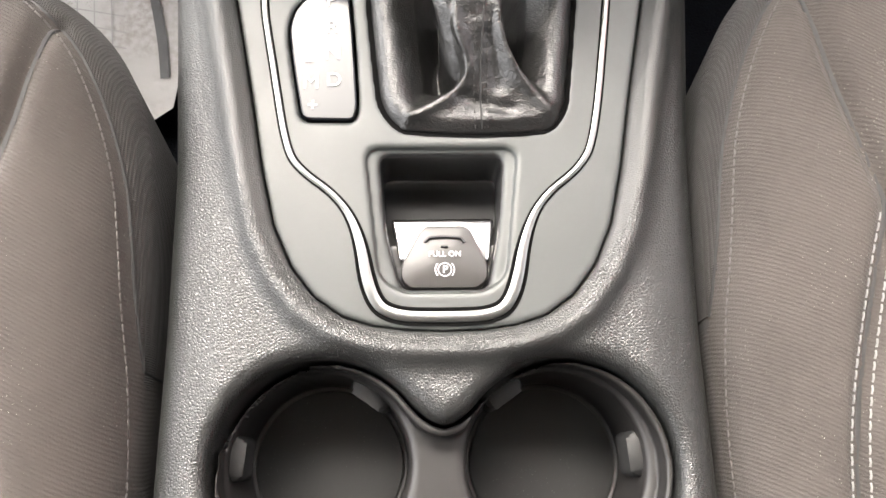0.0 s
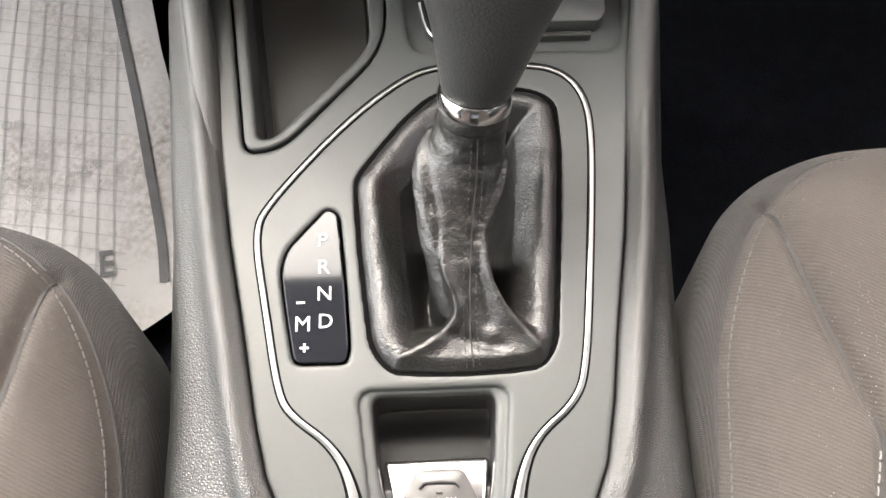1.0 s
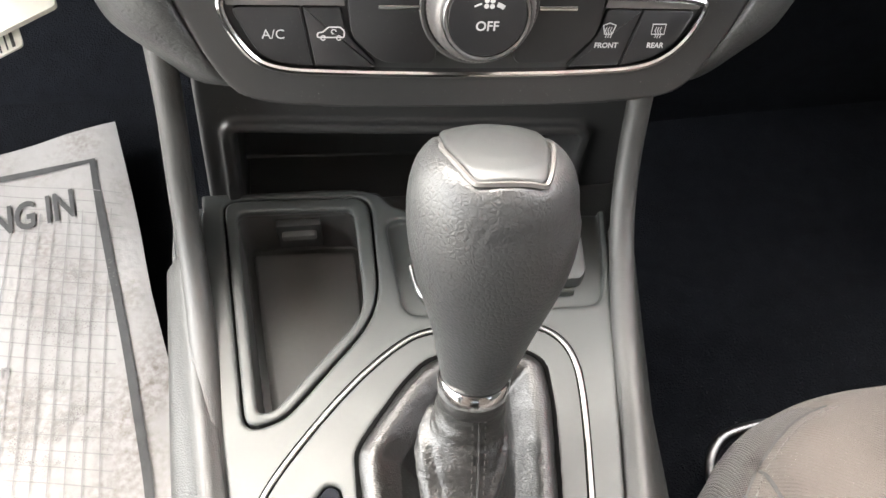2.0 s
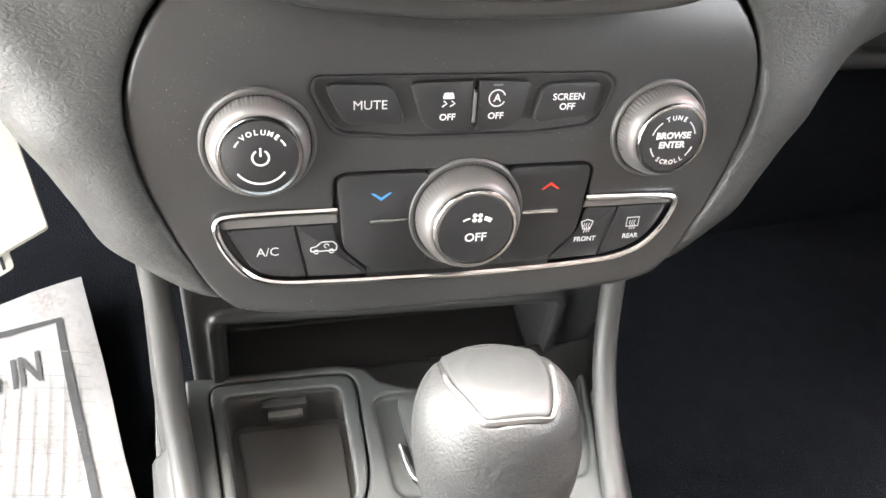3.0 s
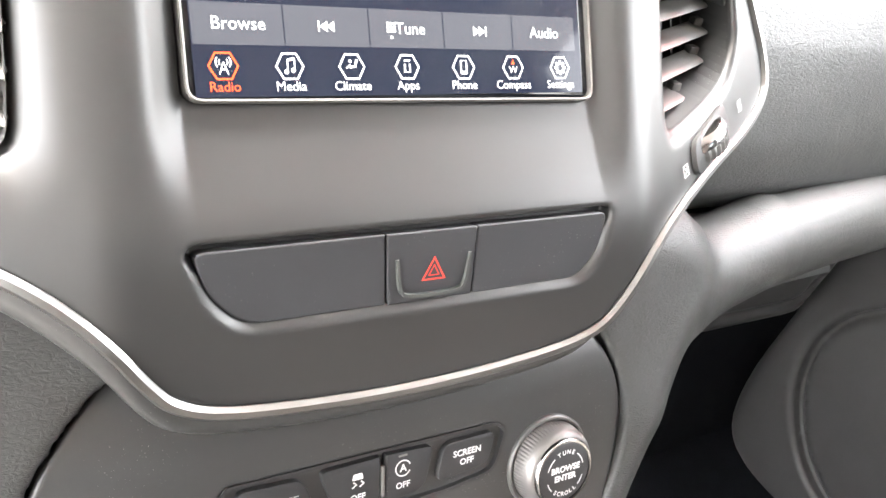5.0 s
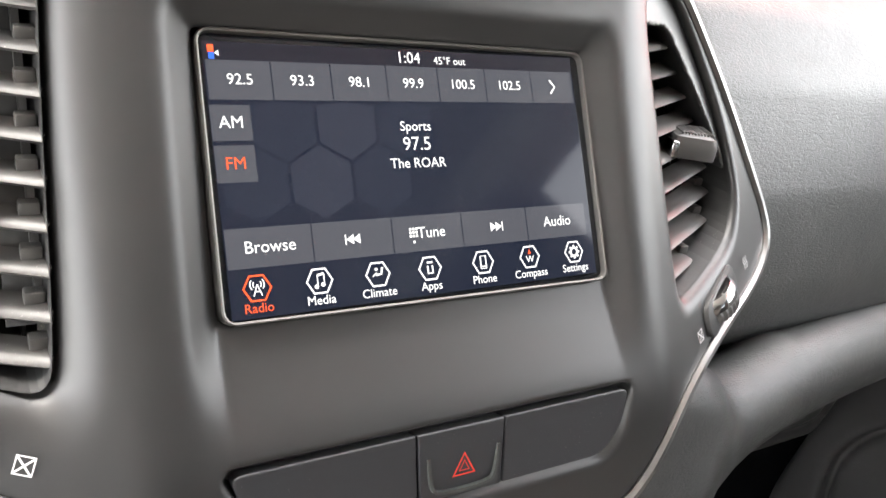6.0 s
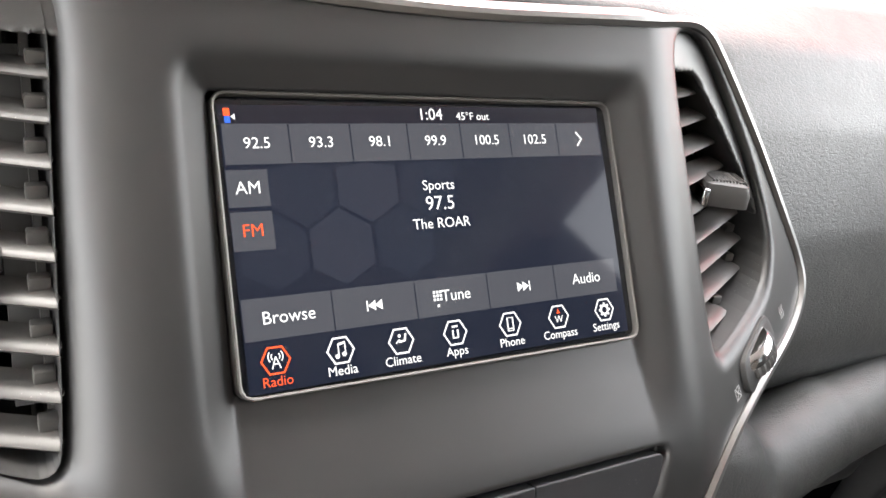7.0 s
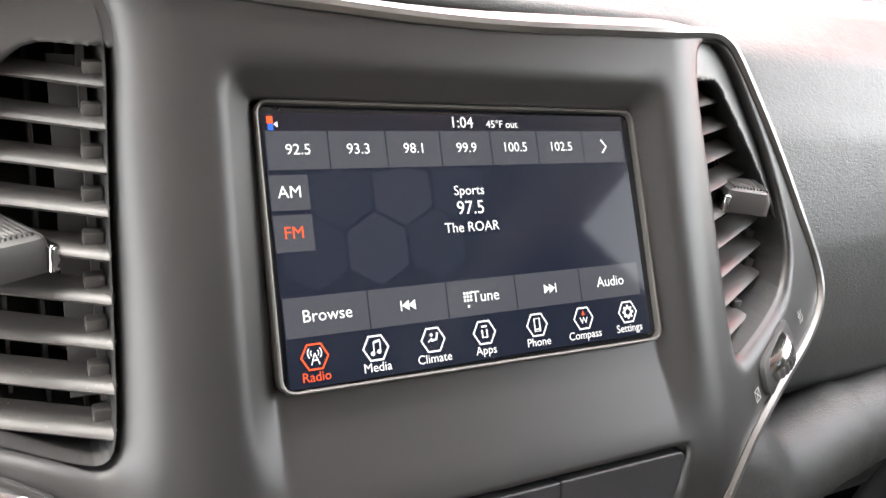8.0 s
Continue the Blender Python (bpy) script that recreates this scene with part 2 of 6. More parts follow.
# ---- materials ----
def material(name, color, rough=0.5, metal=0.0, bumps=(), vary=0.12, vary_scale=25.0, specks=0.0, spec=0.5, coat=0.0, rough_vary=0.08, sheen=0.0, emit=0.0, stain=None):
    """A surface with colour that drifts at two scales, uneven gloss, relief and specks of dust.
    bumps: rows of (kind, cells per metre, strength, depth in metres)."""
    mt = bpy.data.materials.new(name)
    mt.use_nodes = True
    n, l = mt.node_tree.nodes, mt.node_tree.links
    b = n["Principled BSDF"]
    b.inputs["Metallic"].default_value = metal
    b.inputs["Specular IOR Level"].default_value = spec
    b.inputs["Coat Weight"].default_value = coat
    b.inputs["Coat Roughness"].default_value = 0.08
    b.inputs["Sheen Weight"].default_value = sheen
    tc = n.new("ShaderNodeTexCoord")

    def tex(kind, scale, detail=3.0):
        t = n.new("ShaderNodeTexVoronoi" if kind in ("cells", "grain") else "ShaderNodeTexNoise")
        l.new(tc.outputs["Object"], t.inputs["Vector"])
        t.inputs["Scale"].default_value = scale
        if kind == "noise":
            t.inputs["Detail"].default_value = detail
        return t

    def mix(fac, a, bb):
        m = n.new("ShaderNodeMix")
        m.data_type = "RGBA"
        for sock, val in ((m.inputs[0], fac), (m.inputs[6], a), (m.inputs[7], bb)):
            if isinstance(val, (int, float)):
                sock.default_value = val
            elif isinstance(val, tuple):
                sock.default_value = (*val, 1)
            else:
                l.new(val, sock)
        return m.outputs[2]

    def ramp(src, a, bb):
        r = n.new("ShaderNodeMapRange")
        r.inputs[1].default_value, r.inputs[2].default_value = a, bb
        l.new(src, r.inputs[0])
        return r.outputs[0]

    dark, light = tuple(c * (1 - vary) for c in color), tuple(min(1, c * (1 + vary)) for c in color)
    col = mix(ramp(tex("noise", vary_scale, 5).outputs[0], 0.3, 0.7), dark, light)
    fine = tex("noise", vary_scale * 14, 2).outputs[0]
    col = mix(ramp(fine, 0.35, 0.75), col, mix(0.5, col, light))
    if specks:
        sp = tex("noise", 1500, 1).outputs[0]
        patch = ramp(tex("noise", 30, 2).outputs[0], 0.45, 0.75)
        mul = n.new("ShaderNodeMath")
        mul.operation = "MULTIPLY"
        l.new(ramp(sp, 0.735, 0.77), mul.inputs[0])
        l.new(patch, mul.inputs[1])
        mul2 = n.new("ShaderNodeMath")
        mul2.operation = "MULTIPLY"
        l.new(mul.outputs[0], mul2.inputs[0])
        mul2.inputs[1].default_value = specks
        col = mix(mul2.outputs[0], col, (0.55, 0.53, 0.5))
    if stain:
        m1 = n.new("ShaderNodeMath")
        m1.operation = "MULTIPLY"
        l.new(ramp(tex("noise", stain[1], 4).outputs[0], 0.46, 0.66), m1.inputs[0])
        l.new(ramp(tex("noise", 240, 8).outputs[0], 0.36, 0.70), m1.inputs[1])
        col = mix(m1.outputs[0], col, stain[0])
    l.new(col, b.inputs["Base Color"])
    rr = n.new("ShaderNodeMapRange")
    rr.inputs[3].default_value, rr.inputs[4].default_value = max(0.02, rough - rough_vary), min(1, rough + rough_vary)
    l.new(tex("noise", vary_scale * 2.3, 4).outputs[0], rr.inputs[0])
    l.new(rr.outputs[0], b.inputs["Roughness"])
    last = None
    for kind, scale, strength, depth in bumps:
        if kind == "weave":
            wv = [n.new("ShaderNodeTexWave") for _ in (0, 1)]
            for w, d in zip(wv, ("X", "Y")):
                w.bands_direction = d
                w.inputs["Scale"].default_value = scale * 0.314
                w.inputs["Distortion"].default_value = 0.8
                w.inputs["Detail"].default_value = 1.0
                w.inputs["Detail Scale"].default_value = 6.0
                l.new(tc.outputs["Object"], w.inputs["Vector"])
            mx = n.new("ShaderNodeMath")
            mx.operation = "MAXIMUM"
            l.new(wv[0].outputs[1], mx.inputs[0])
            l.new(wv[1].outputs[1], mx.inputs[1])
            src = mx.outputs[0]
        elif kind == "rib":
            w = n.new("ShaderNodeTexWave")
            w.bands_direction = "Y"
            w.inputs["Scale"].default_value = scale * 0.314
            w.inputs["Distortion"].default_value = 1.2
            w.inputs["Detail"].default_value = 2.0
            w.inputs["Detail Scale"].default_value = 3.0
            askew = n.new("ShaderNodeMapping")
            askew.inputs["Rotation"].default_value = (0.0, 0.0, 0.5)
            l.new(tc.outputs["Object"], askew.inputs["Vector"])
            l.new(askew.outputs[0], w.inputs["Vector"])
            src = w.outputs[1]
        elif kind == "grain":
            v = tex("grain", scale)
            v.feature = "DISTANCE_TO_EDGE"
            wob = tex("noise", scale * 0.8, 2)
            add = n.new("ShaderNodeVectorMath")
            add.operation = "MULTIPLY_ADD"
            l.new(wob.outputs["Color"], add.inputs[0])
            add.inputs[1].default_value = (0.9 / scale,) * 3
            l.new(tc.outputs["Object"], add.inputs[2])
            l.new(add.outputs[0], v.inputs["Vector"])
            src = ramp(v.outputs["Distance"], 0.0, 0.28)
        elif kind == "wrinkle":
            long_ = n.new("ShaderNodeMapping")
            long_.inputs["Scale"].default_value = (0.50, 0.8, 1.0)
            long_.inputs["Rotation"].default_value = (0.6, 0.5, 0.4)
            l.new(tc.outputs["Object"], long_.inputs["Vector"])
            w = n.new("ShaderNodeTexNoise")
            w.inputs["Scale"].default_value, w.inputs["Detail"].default_value, w.inputs["Distortion"].default_value = scale, 3.0, 1.4
            l.new(long_.outputs[0], w.inputs["Vector"])
            src = ramp(w.outputs[0], 0.30, 0.62)
        else:
            src = tex("noise", scale, 3).outputs[0]
        bp = n.new("ShaderNodeBump")
        bp.inputs["Strength"].default_value, bp.inputs["Distance"].default_value = strength, depth
        l.new(src, bp.inputs["Height"])
        if last:
            l.new(last, bp.inputs["Normal"])
        last = bp.outputs[0]
    if last:
        l.new(last, b.inputs["Normal"])
    if emit:
        b.inputs["Emission Color"].default_value = (*color, 1)
        b.inputs["Emission Strength"].default_value = emit
    return mt


GRAINED = material("grained_black_vinyl", (0.019, 0.0195, 0.019), 0.34, bumps=(("grain", 760, 0.38, 0.0005), ("noise", 1800, 0.3, 0.0002)), specks=0.3, spec=0.6)
GRAINED_LIGHT = material("grained_charcoal_vinyl", (0.034, 0.035, 0.0347), 0.43, bumps=(("wrinkle", 540, 0.28, 0.0006), ("noise", 1500, 0.15, 0.0002)), specks=0.3)
SATIN = material("satin_grey_plastic", (0.041, 0.0445, 0.043), 0.46, bumps=(("noise", 3500, 0.15, 0.0001),), vary=0.06)
BEZEL = material("satin_charcoal_plastic", (0.0165, 0.0166, 0.0170), 0.41, vary=0.04, spec=0.5, rough_vary=0.03)
CLIMATE = material("matt_black_plastic", (0.026, 0.026, 0.026), 0.36, bumps=(("noise", 3500, 0.15, 0.0001),), vary=0.08, specks=0.5)
BUTTON = material("black_rubbery_plastic", (0.014, 0.014, 0.015), 0.45, bumps=(("noise", 4000, 0.1, 0.0001),), specks=0.25)
DARK = material("dull_black_plastic", (0.012, 0.012, 0.012), 0.6, bumps=(("noise", 2500, 0.2, 0.0001),), specks=0.3)
WELL = material("dark_ribbed_plastic", (0.014, 0.0130, 0.0126), 0.46, bumps=(("noise", 1800, 0.06, 0.0001),), specks=0.4)
SILVER = material("satin_silver_trim", (0.19, 0.194, 0.189), 0.33, metal=1.0, bumps=(("noise", 900, 0.08, 0.0001),), vary=0.05)
CHROME = material("bright_chrome", (0.50, 0.50, 0.505), 0.15, metal=1.0, vary=0.03, rough_vary=0.04)
RIBBED = material("satin_grey_metal_paint", (0.125, 0.119, 0.116), 0.42, metal=0.4, bumps=(("noise", 2500, 0.1, 0.0001),), vary=0.06)
GLOSS = material("gloss_black_plastic", (0.008, 0.009, 0.012), 0.06, vary=0.05, rough_vary=0.02, spec=0.2)
GLASS_BLACK = material("black_display_glass", (0.006, 0.007, 0.009), 0.07, vary=0.05, rough_vary=0.02, spec=0.25)
LEATHER = material("soft_black_leather", (0.0112, 0.0110, 0.0107), 0.35, bumps=(("wrinkle", 700, 0.36, 0.0005), ("noise", 1300, 0.12, 0.0002)), vary=0.08, spec=0.75)
KNOB_SKIN = material("worn_grained_leather", (0.031, 0.032, 0.0328), 0.40, bumps=(("grain", 480, 0.20, 0.0006), ("noise", 500, 0.12, 0.0003)), vary=0.1)
FABRIC = material("ribbed_grey_fabric", (0.050, 0.0435, 0.0395), 0.9, bumps=(("rib", 600, 0.32, 0.0005), ("noise", 1600, 1.0, 0.0004)), vary=0.16, vary_scale=18, specks=0.7, sheen=0.08, spec=0.2)
FABRIC_SIDE = material("fine_ribbed_dark_fabric", (0.030, 0.027, 0.0255), 0.85, bumps=(("weave", 1000, 0.9, 0.0005), ("noise", 600, 0.3, 0.0004)), vary=0.15, vary_scale=18, specks=0.4, sheen=0.12, spec=0.25)
CAP_SKIN = material("smooth_grey_leather", (0.033, 0.0345, 0.035), 0.44, bumps=(("noise", 1500, 0.12, 0.0002),), vary=0.05)
PADDLE_SKIN = material("soft_grey_plastic", (0.040, 0.038, 0.036), 0.42, bumps=(("noise", 3000, 0.15, 0.0001),), vary=0.06, specks=0.3)
THREAD = material("grey_thread", (0.075, 0.069, 0.065), 0.8, vary=0.2, vary_scale=300)
THREAD_WHITE = material("pale_thread", (0.17, 0.167, 0.163), 0.8, vary=0.2, vary_scale=300)
THREAD_BOOT = material("dark_grey_thread", (0.026, 0.025, 0.024), 0.7, vary=0.2, vary_scale=300)
THREAD_DARK = material("black_thread", (0.02, 0.02, 0.02), 0.7, vary=0.2, vary_scale=300)
CARPET = material("black_carpet", (0.0052, 0.0060, 0.0080), 0.95, bumps=(("noise", 700, 0.8, 0.003),), vary=0.3, vary_scale=60, spec=0.08)
LINING = material("grey_lining", (0.70, 0.69, 0.67), 0.85, bumps=(("noise", 900, 0.3, 0.0005),), vary=0.05)
PAPER = material("creased_white_paper", (0.240, 0.230, 0.224), 0.75, bumps=(("noise", 25, 0.5, 0.006), ("noise", 140, 0.3, 0.0015)), vary=0.05, vary_scale=12, stain=((0.125, 0.105, 0.092), 13.0))
CARD = material("cream_card", (0.70, 0.69, 0.62), 0.6, bumps=(("noise", 60, 0.2, 0.001),), vary=0.05, vary_scale=20)
INK = material("dark_ink", (0.03, 0.03, 0.03), 0.7, vary=0.3, vary_scale=90)
INK_PALE = material("faded_ink", (0.165, 0.160, 0.156), 0.75, vary=0.15, vary_scale=90)
GAP = material("deep_black_gap", (0.003, 0.003, 0.003), 0.95, spec=0.05)
SOIL = material("shoe_dirt", (0.16, 0.15, 0.14), 0.9, vary=0.4, vary_scale=70)
PRINT = material("pale_print", (0.50, 0.50, 0.50), 0.6, vary=0.04)
PRINT_BLUE = material("blue_print", (0.04, 0.20, 0.45), 0.6, vary=0.04)
PRINT_RED = material("red_print", (0.60, 0.035, 0.02), 0.6, vary=0.04)
RAIL = material("fine_grained_grey_plastic", (0.040, 0.040, 0.039), 0.40, bumps=(("noise", 2200, 0.4, 0.0002), ("grain", 1100, 0.3, 0.0003)), vary=0.1, specks=0.4)
SCREEN_RIM = material("dark_satin_rim", (0.12, 0.115, 0.11), 0.38, metal=0.5, bumps=(("noise", 2500, 0.1, 0.0001),), vary=0.06)
VENT_KNOB = material("ribbed_grey_plastic", (0.050, 0.049, 0.048), 0.45, bumps=(("noise", 2500, 0.15, 0.0001),), vary=0.08)
TRAY_MAT = material("dark_grey_rubber", (0.075, 0.073, 0.070), 0.5, bumps=(("noise", 900, 0.1, 0.0002),), vary=0.1)
SILVER_DULL = material("dull_silver_trim", (0.23, 0.23, 0.228), 0.33, metal=1.0, bumps=(("noise", 900, 0.06, 0.0001),), vary=0.05)
DOOR_TRIM = material("dark_door_plastic", (0.034, 0.0335, 0.034), 0.48, bumps=(("noise", 1200, 0.2, 0.0003),), vary=0.12)
TRAY_SKIN = material("dark_grey_tray_plastic", (0.045, 0.044, 0.042), 0.42, bumps=(("noise", 2500, 0.1, 0.0001),), vary=0.08)

# glass of the unseen rear windows, its tint added to dim light from behind
TINTED = bpy.data.materials.new("dark_tinted_glass")
TINTED.use_nodes = True
tn, tl = TINTED.node_tree.nodes, TINTED.node_tree.links
tn.remove(tn["Principled BSDF"])
see, shine, both = tn.new("ShaderNodeBsdfTransparent"), tn.new("ShaderNodeBsdfGlossy"), tn.new("ShaderNodeMixShader")
see.inputs["Color"].default_value = (0.22, 0.23, 0.24, 1)
shine.inputs["Roughness"].default_value = 0.02
both.inputs[0].default_value = 0.06
tl.new(see.outputs[0], both.inputs[1])
tl.new(shine.outputs[0], both.inputs[2])
tl.new(both.outputs[0], tn["Material Output"].inputs["Surface"])

# ---- the car's shell: floor, doors, roof, openings for the windows; unseen parts shape the daylight ----
def shell_wall(name, geo, mat_, label):
    return solo(name, geo, mat_, label, "car interior", kind="structure", smooth=False)


solo("floor", box(-0.80, 0.80, -1.9, 1.05, -0.30, -0.20), CARPET, "black carpeted car floor", "floor", kind="structure", smooth=False)
solo("floor_toe_board", ([(-0.8, 0.72, -0.2), (0.8, 0.72, -0.2), (0.8, 1.05, 0.10), (-0.8, 1.05, 0.10), (-0.8, 0.78, -0.25), (0.8, 0.78, -0.25), (0.8, 1.10, 0.05), (-0.8, 1.10, 0.05)],
      [(0, 1, 2, 3), (4, 7, 6, 5), (0, 4, 5, 1), (1, 5, 6, 2), (2, 6, 7, 3), (3, 7, 4, 0)]), CARPET, "sloping black carpet under the dashboard", "floor", kind="structure", smooth=False)
shell_wall("wall_firewall", box(-0.80, 0.80, 1.05, 1.12, -0.30, 0.46), DARK, "black bulkhead behind the dashboard")
for side, nm in ((-1, "west"), (1, "east")):
    xs = sorted((side * 0.72, side * 0.80))
    if side > 0:
        shell_wall("wall_door_" + nm, box(*xs, -1.9, 1.12, -0.30, 0.40, 0.02), DARK, "black door panel below the side window")
    else:
        # driver's side assumed open; these heights set how much daylight enters
        shell_wall("wall_door_" + nm, box(*xs, -1.9, -0.42, -0.30, 0.16, 0.02), DARK, "unseen black rear door panel, cut low to let in daylight")
        shell_wall("wall_sill_" + nm, box(*xs, -0.42, 0.80, -0.30, -0.04, 0.02), DARK, "unseen black sill, its height set to limit light on seat and mat")
        shell_wall("wall_front_" + nm, box(*xs, 0.80, 1.12, -0.30, 0.40, 0.02), DARK, "unseen black panel ahead of the opening left for daylight")
    shell_wall("wall_rail_" + nm, box(*sorted((side * 0.60, side * 0.70)), -1.9, 0.50, 0.72, 0.80, 0.02), LINING, "pale roof rail above the side window")
    # the door pillar leans, wider at its foot
    shell_wall("wall_pillar_" + nm, ([(side * (0.66 + 0.08 * i), y, z) for i in (0, 1) for y, z in (((-0.21, 0.18), (0.10, 0.18), (-0.04, 0.75), (-0.28, 0.75)) if side > 0 else ((-0.44, 0.10), (-0.24, 0.10), (-0.30, 0.75), (-0.42, 0.75)))],
                                     [(0, 1, 2, 3), (7, 6, 5, 4), (0, 4, 5, 1), (1, 5, 6, 2), (2, 6, 7, 3), (3, 7, 4, 0)]), DARK, "black door pillar")
    shell_wall("window_rear_" + nm, box(*sorted((side * 0.700, side * 0.704)), -1.88, -0.24 if side > 0 else -0.40, 0.16 if side < 0 else 0.40, 0.72), TINTED, "unseen rear side window, tinted to dim the light from behind")
    a, b = Vector((side * 0.64, 0.48, 0.79)), Vector((side * 0.74, 1.15, 0.42))
    shell_wall("wall_front_pillar_" + nm, sweep([a, b], [(-0.022, -0.022), (0.022, -0.022), (0.022, 0.022), (-0.022, 0.022)]), LINING, "pale windscreen pillar")
solo("ceiling", box(-0.70, 0.70, -1.9, 0.53, 0.80, 0.86, 0.02), LINING, "pale grey cloth roof lining", "ceiling", kind="structure", smooth=False)
shell_wall("wall_tailgate", box(-0.80, 0.80, -1.98, -1.9, -0.30, 0.44, 0.02), DARK, "black tailgate trim below the rear window")
shell_wall("window_back", box(-0.72, 0.72, -1.90, -1.896, 0.44, 0.80), TINTED, "unseen back window, tinted to dim the light from behind")
# unseen ground, made pale so that it throws daylight up to the lining
solo("ground", box(-60, 60, -60, 60, -1.0, -0.75), material("pale_bounce_ground", (0.40, 0.395, 0.38), 0.9, vary=0.2, vary_scale=0.5), "unseen ground round the car, pale to bounce daylight inside", "ground", kind="structure", smooth=False)

# an unseen red van beside the bonnet, added for the red that the dashboard top mirrors
def red_van(x, y):
    van = thing("reflection_van", (x, y, -0.75), "unseen red panel van, added for the red reflection on the dashboard", "van")
    side = rounded([(-2.2, -0.50), (2.2, -0.50), (2.2, 0.25), (1.75, 0.40), (1.15, 1.45), (-2.2, 1.45)], [0.1, 0.1, 0.15, 0.2, 0.25, 0.2], 5)
    turn = Matrix(((0, 0, 1, x - 0.90), (1, 0, 0, y), (0, 1, 0, 0), (0, 0, 0, 1)))
    part("body", slab(side, 0, 1.8, 0.08, 0, turn), material("red_car_paint", (0.42, 0.02, 0.02), 0.25, vary=0.05, vary_scale=3, coat=0.6), van)
    for q in (0.0, 1.8):
        glass_side = slab(rounded([(0.35, 0.42), (1.50, 0.42), (1.05, 1.05), (0.35, 1.05)], 0.06, 3), -0.01, 0.01, 0.004, 0, turn @ Matrix.Translation((0, 0, q)))
        part("side_window", glass_side, GLASS_BLACK, van)
        for wy in (-1.4, 1.4):
            wheel = part("wheel", lathe([(0.30, -0.10), (0.34, -0.08), (0.34, 0.08), (0.30, 0.10)], 32, turn @ Matrix.Translation((wy, -0.41, 0.12 + q * 0.87))), DARK, van)
            part("rim", lathe([(0.20, -0.105), (0.19, 0.105)], 24, turn @ Matrix.Translation((wy, -0.41, 0.12 + q * 0.87))), SILVER_DULL, wheel)


red_van(2.45, 3.0)

# ---- centre console ----
HALF = [(0.096, 0.0), (0.0966, 0.016), (0.0985, 0.030), (0.1025, 0.0425), (0.111, 0.0545), (0.124, 0.0645), (0.142, 0.0725), (0.168, 0.0785), (0.20, 0.0840), (0.249, 0.0934), (0.30, 0.1010), (0.385, 0.1145), (0.452, 0.1225)]
PLATE = [(x, y) for y, x in HALF[:-1]] + [(0.1180, 0.4130), (0.0100, 0.4190), (-0.0060, 0.4260), (-0.0140, 0.4360), (-0.0300, 0.4405), (-0.1195, 0.4430)] + [(-x, y) for y, x in HALF[-2:0:-1]]
WIDE_Y = [-0.12, 0.03, 0.095, 0.17, 0.255, 0.29, 0.395, 0.50]
WIDE_X = [0.114, 0.1125, 0.1110, 0.1125, 0.1190, 0.1205, 0.1340, 0.142]
WIDE_L = [0.121, 0.1195, 0.1185, 0.1190, 0.1245, 0.1285, 0.1390, 0.146]
CUPS = ((-0.0500, 0.0415), (0.0490, 0.0415))


def cup_outline(X, Y):
    d = np.minimum(*(np.hypot(X - cx, Y - cy) - 0.0448 for cx, cy in CUPS))
    mid = np.maximum(np.abs(X) - 0.030, np.maximum(Y - 0.0590, 0.020 - Y))
    return smin(d, mid, 0.012)


def console_top(X, Y):
    d = poly_dist(PLATE, X, Y)
    w = np.where(X < 0, np.interp(Y, WIDE_Y, WIDE_L), np.interp(Y, WIDE_Y, WIDE_X))
    edge = np.clip((np.abs(X) - (w - 0.030)) / 0.030, 0, 1)
    ridge = 0.0045 * np.exp(-((d - 0.0075) / 0.0055) ** 2)
    return np.where(d > 0, 0.0015 + ridge - 0.010 * edge ** 1.6 * sstep(0.004, 0.02, d), 0.0015), d, w


def console_body(X, Y, Z):
    x2, y2 = X[:, :, 0], Y[:, :, 0]
    xx, yy = np.meshgrid(x2[:, 0], y2[0, :], indexing="ij")
    top, d, w = console_top(xx, yy)
    rise = 0.10 * sstep(0.375, 0.43, yy) * sstep(0.004, 0.012, d)
    f = smax(Z - (top + 0 * rise)[:, :, None], (np.abs(xx) - w)[:, :, None] - 0.02 * np.minimum(Z, 0), 0.013)
    cup = cup_outline(xx, yy)[:, :, None] + 0 * Z
    f = smax(f, -cup, 0.009)
    f = np.maximum(f, -np.maximum(d[:, :, None] + 0.0004, -0.080 - Z))
    f = np.maximum(f, -np.maximum((0.400 - yy)[:, :, None], -0.026 - Z))
    f = np.maximum(f, -0.16 - Z)
    f = np.maximum(f, np.maximum(-0.10 - yy, yy - 0.452)[:, :, None])
    return f


console = thing("centre_console", (0, 0.18, -0.2), "black grained centre console between the two front seats", "console")
body_mesh = soft("body", console_body, (-0.150, -0.104, -0.150), (0.150, 0.456, 0.014), 0.0017, GRAINED, console).data
body_mesh.materials.append(RAIL)
cent = np.empty(len(body_mesh.polygons) * 3, np.float32)
body_mesh.polygons.foreach_get("center", cent)
cent = cent.reshape(-1, 3) + np.array(top_base(console))
ring = poly_dist(PLATE, cent[:, :1], cent[:, 1:2])[:, 0]
body_mesh.polygons.foreach_set("material_index", ((ring > -0.001) & (ring < 0.0125 * sstep(0.105, 0.20, cent[:, 1])) & (cent[:, 2] > -0.006)).astype(np.int32))

# the hard insert of the two cup holders
INNER_CUPS = ((-0.0525, 0.0440), (0.0465, 0.0440))


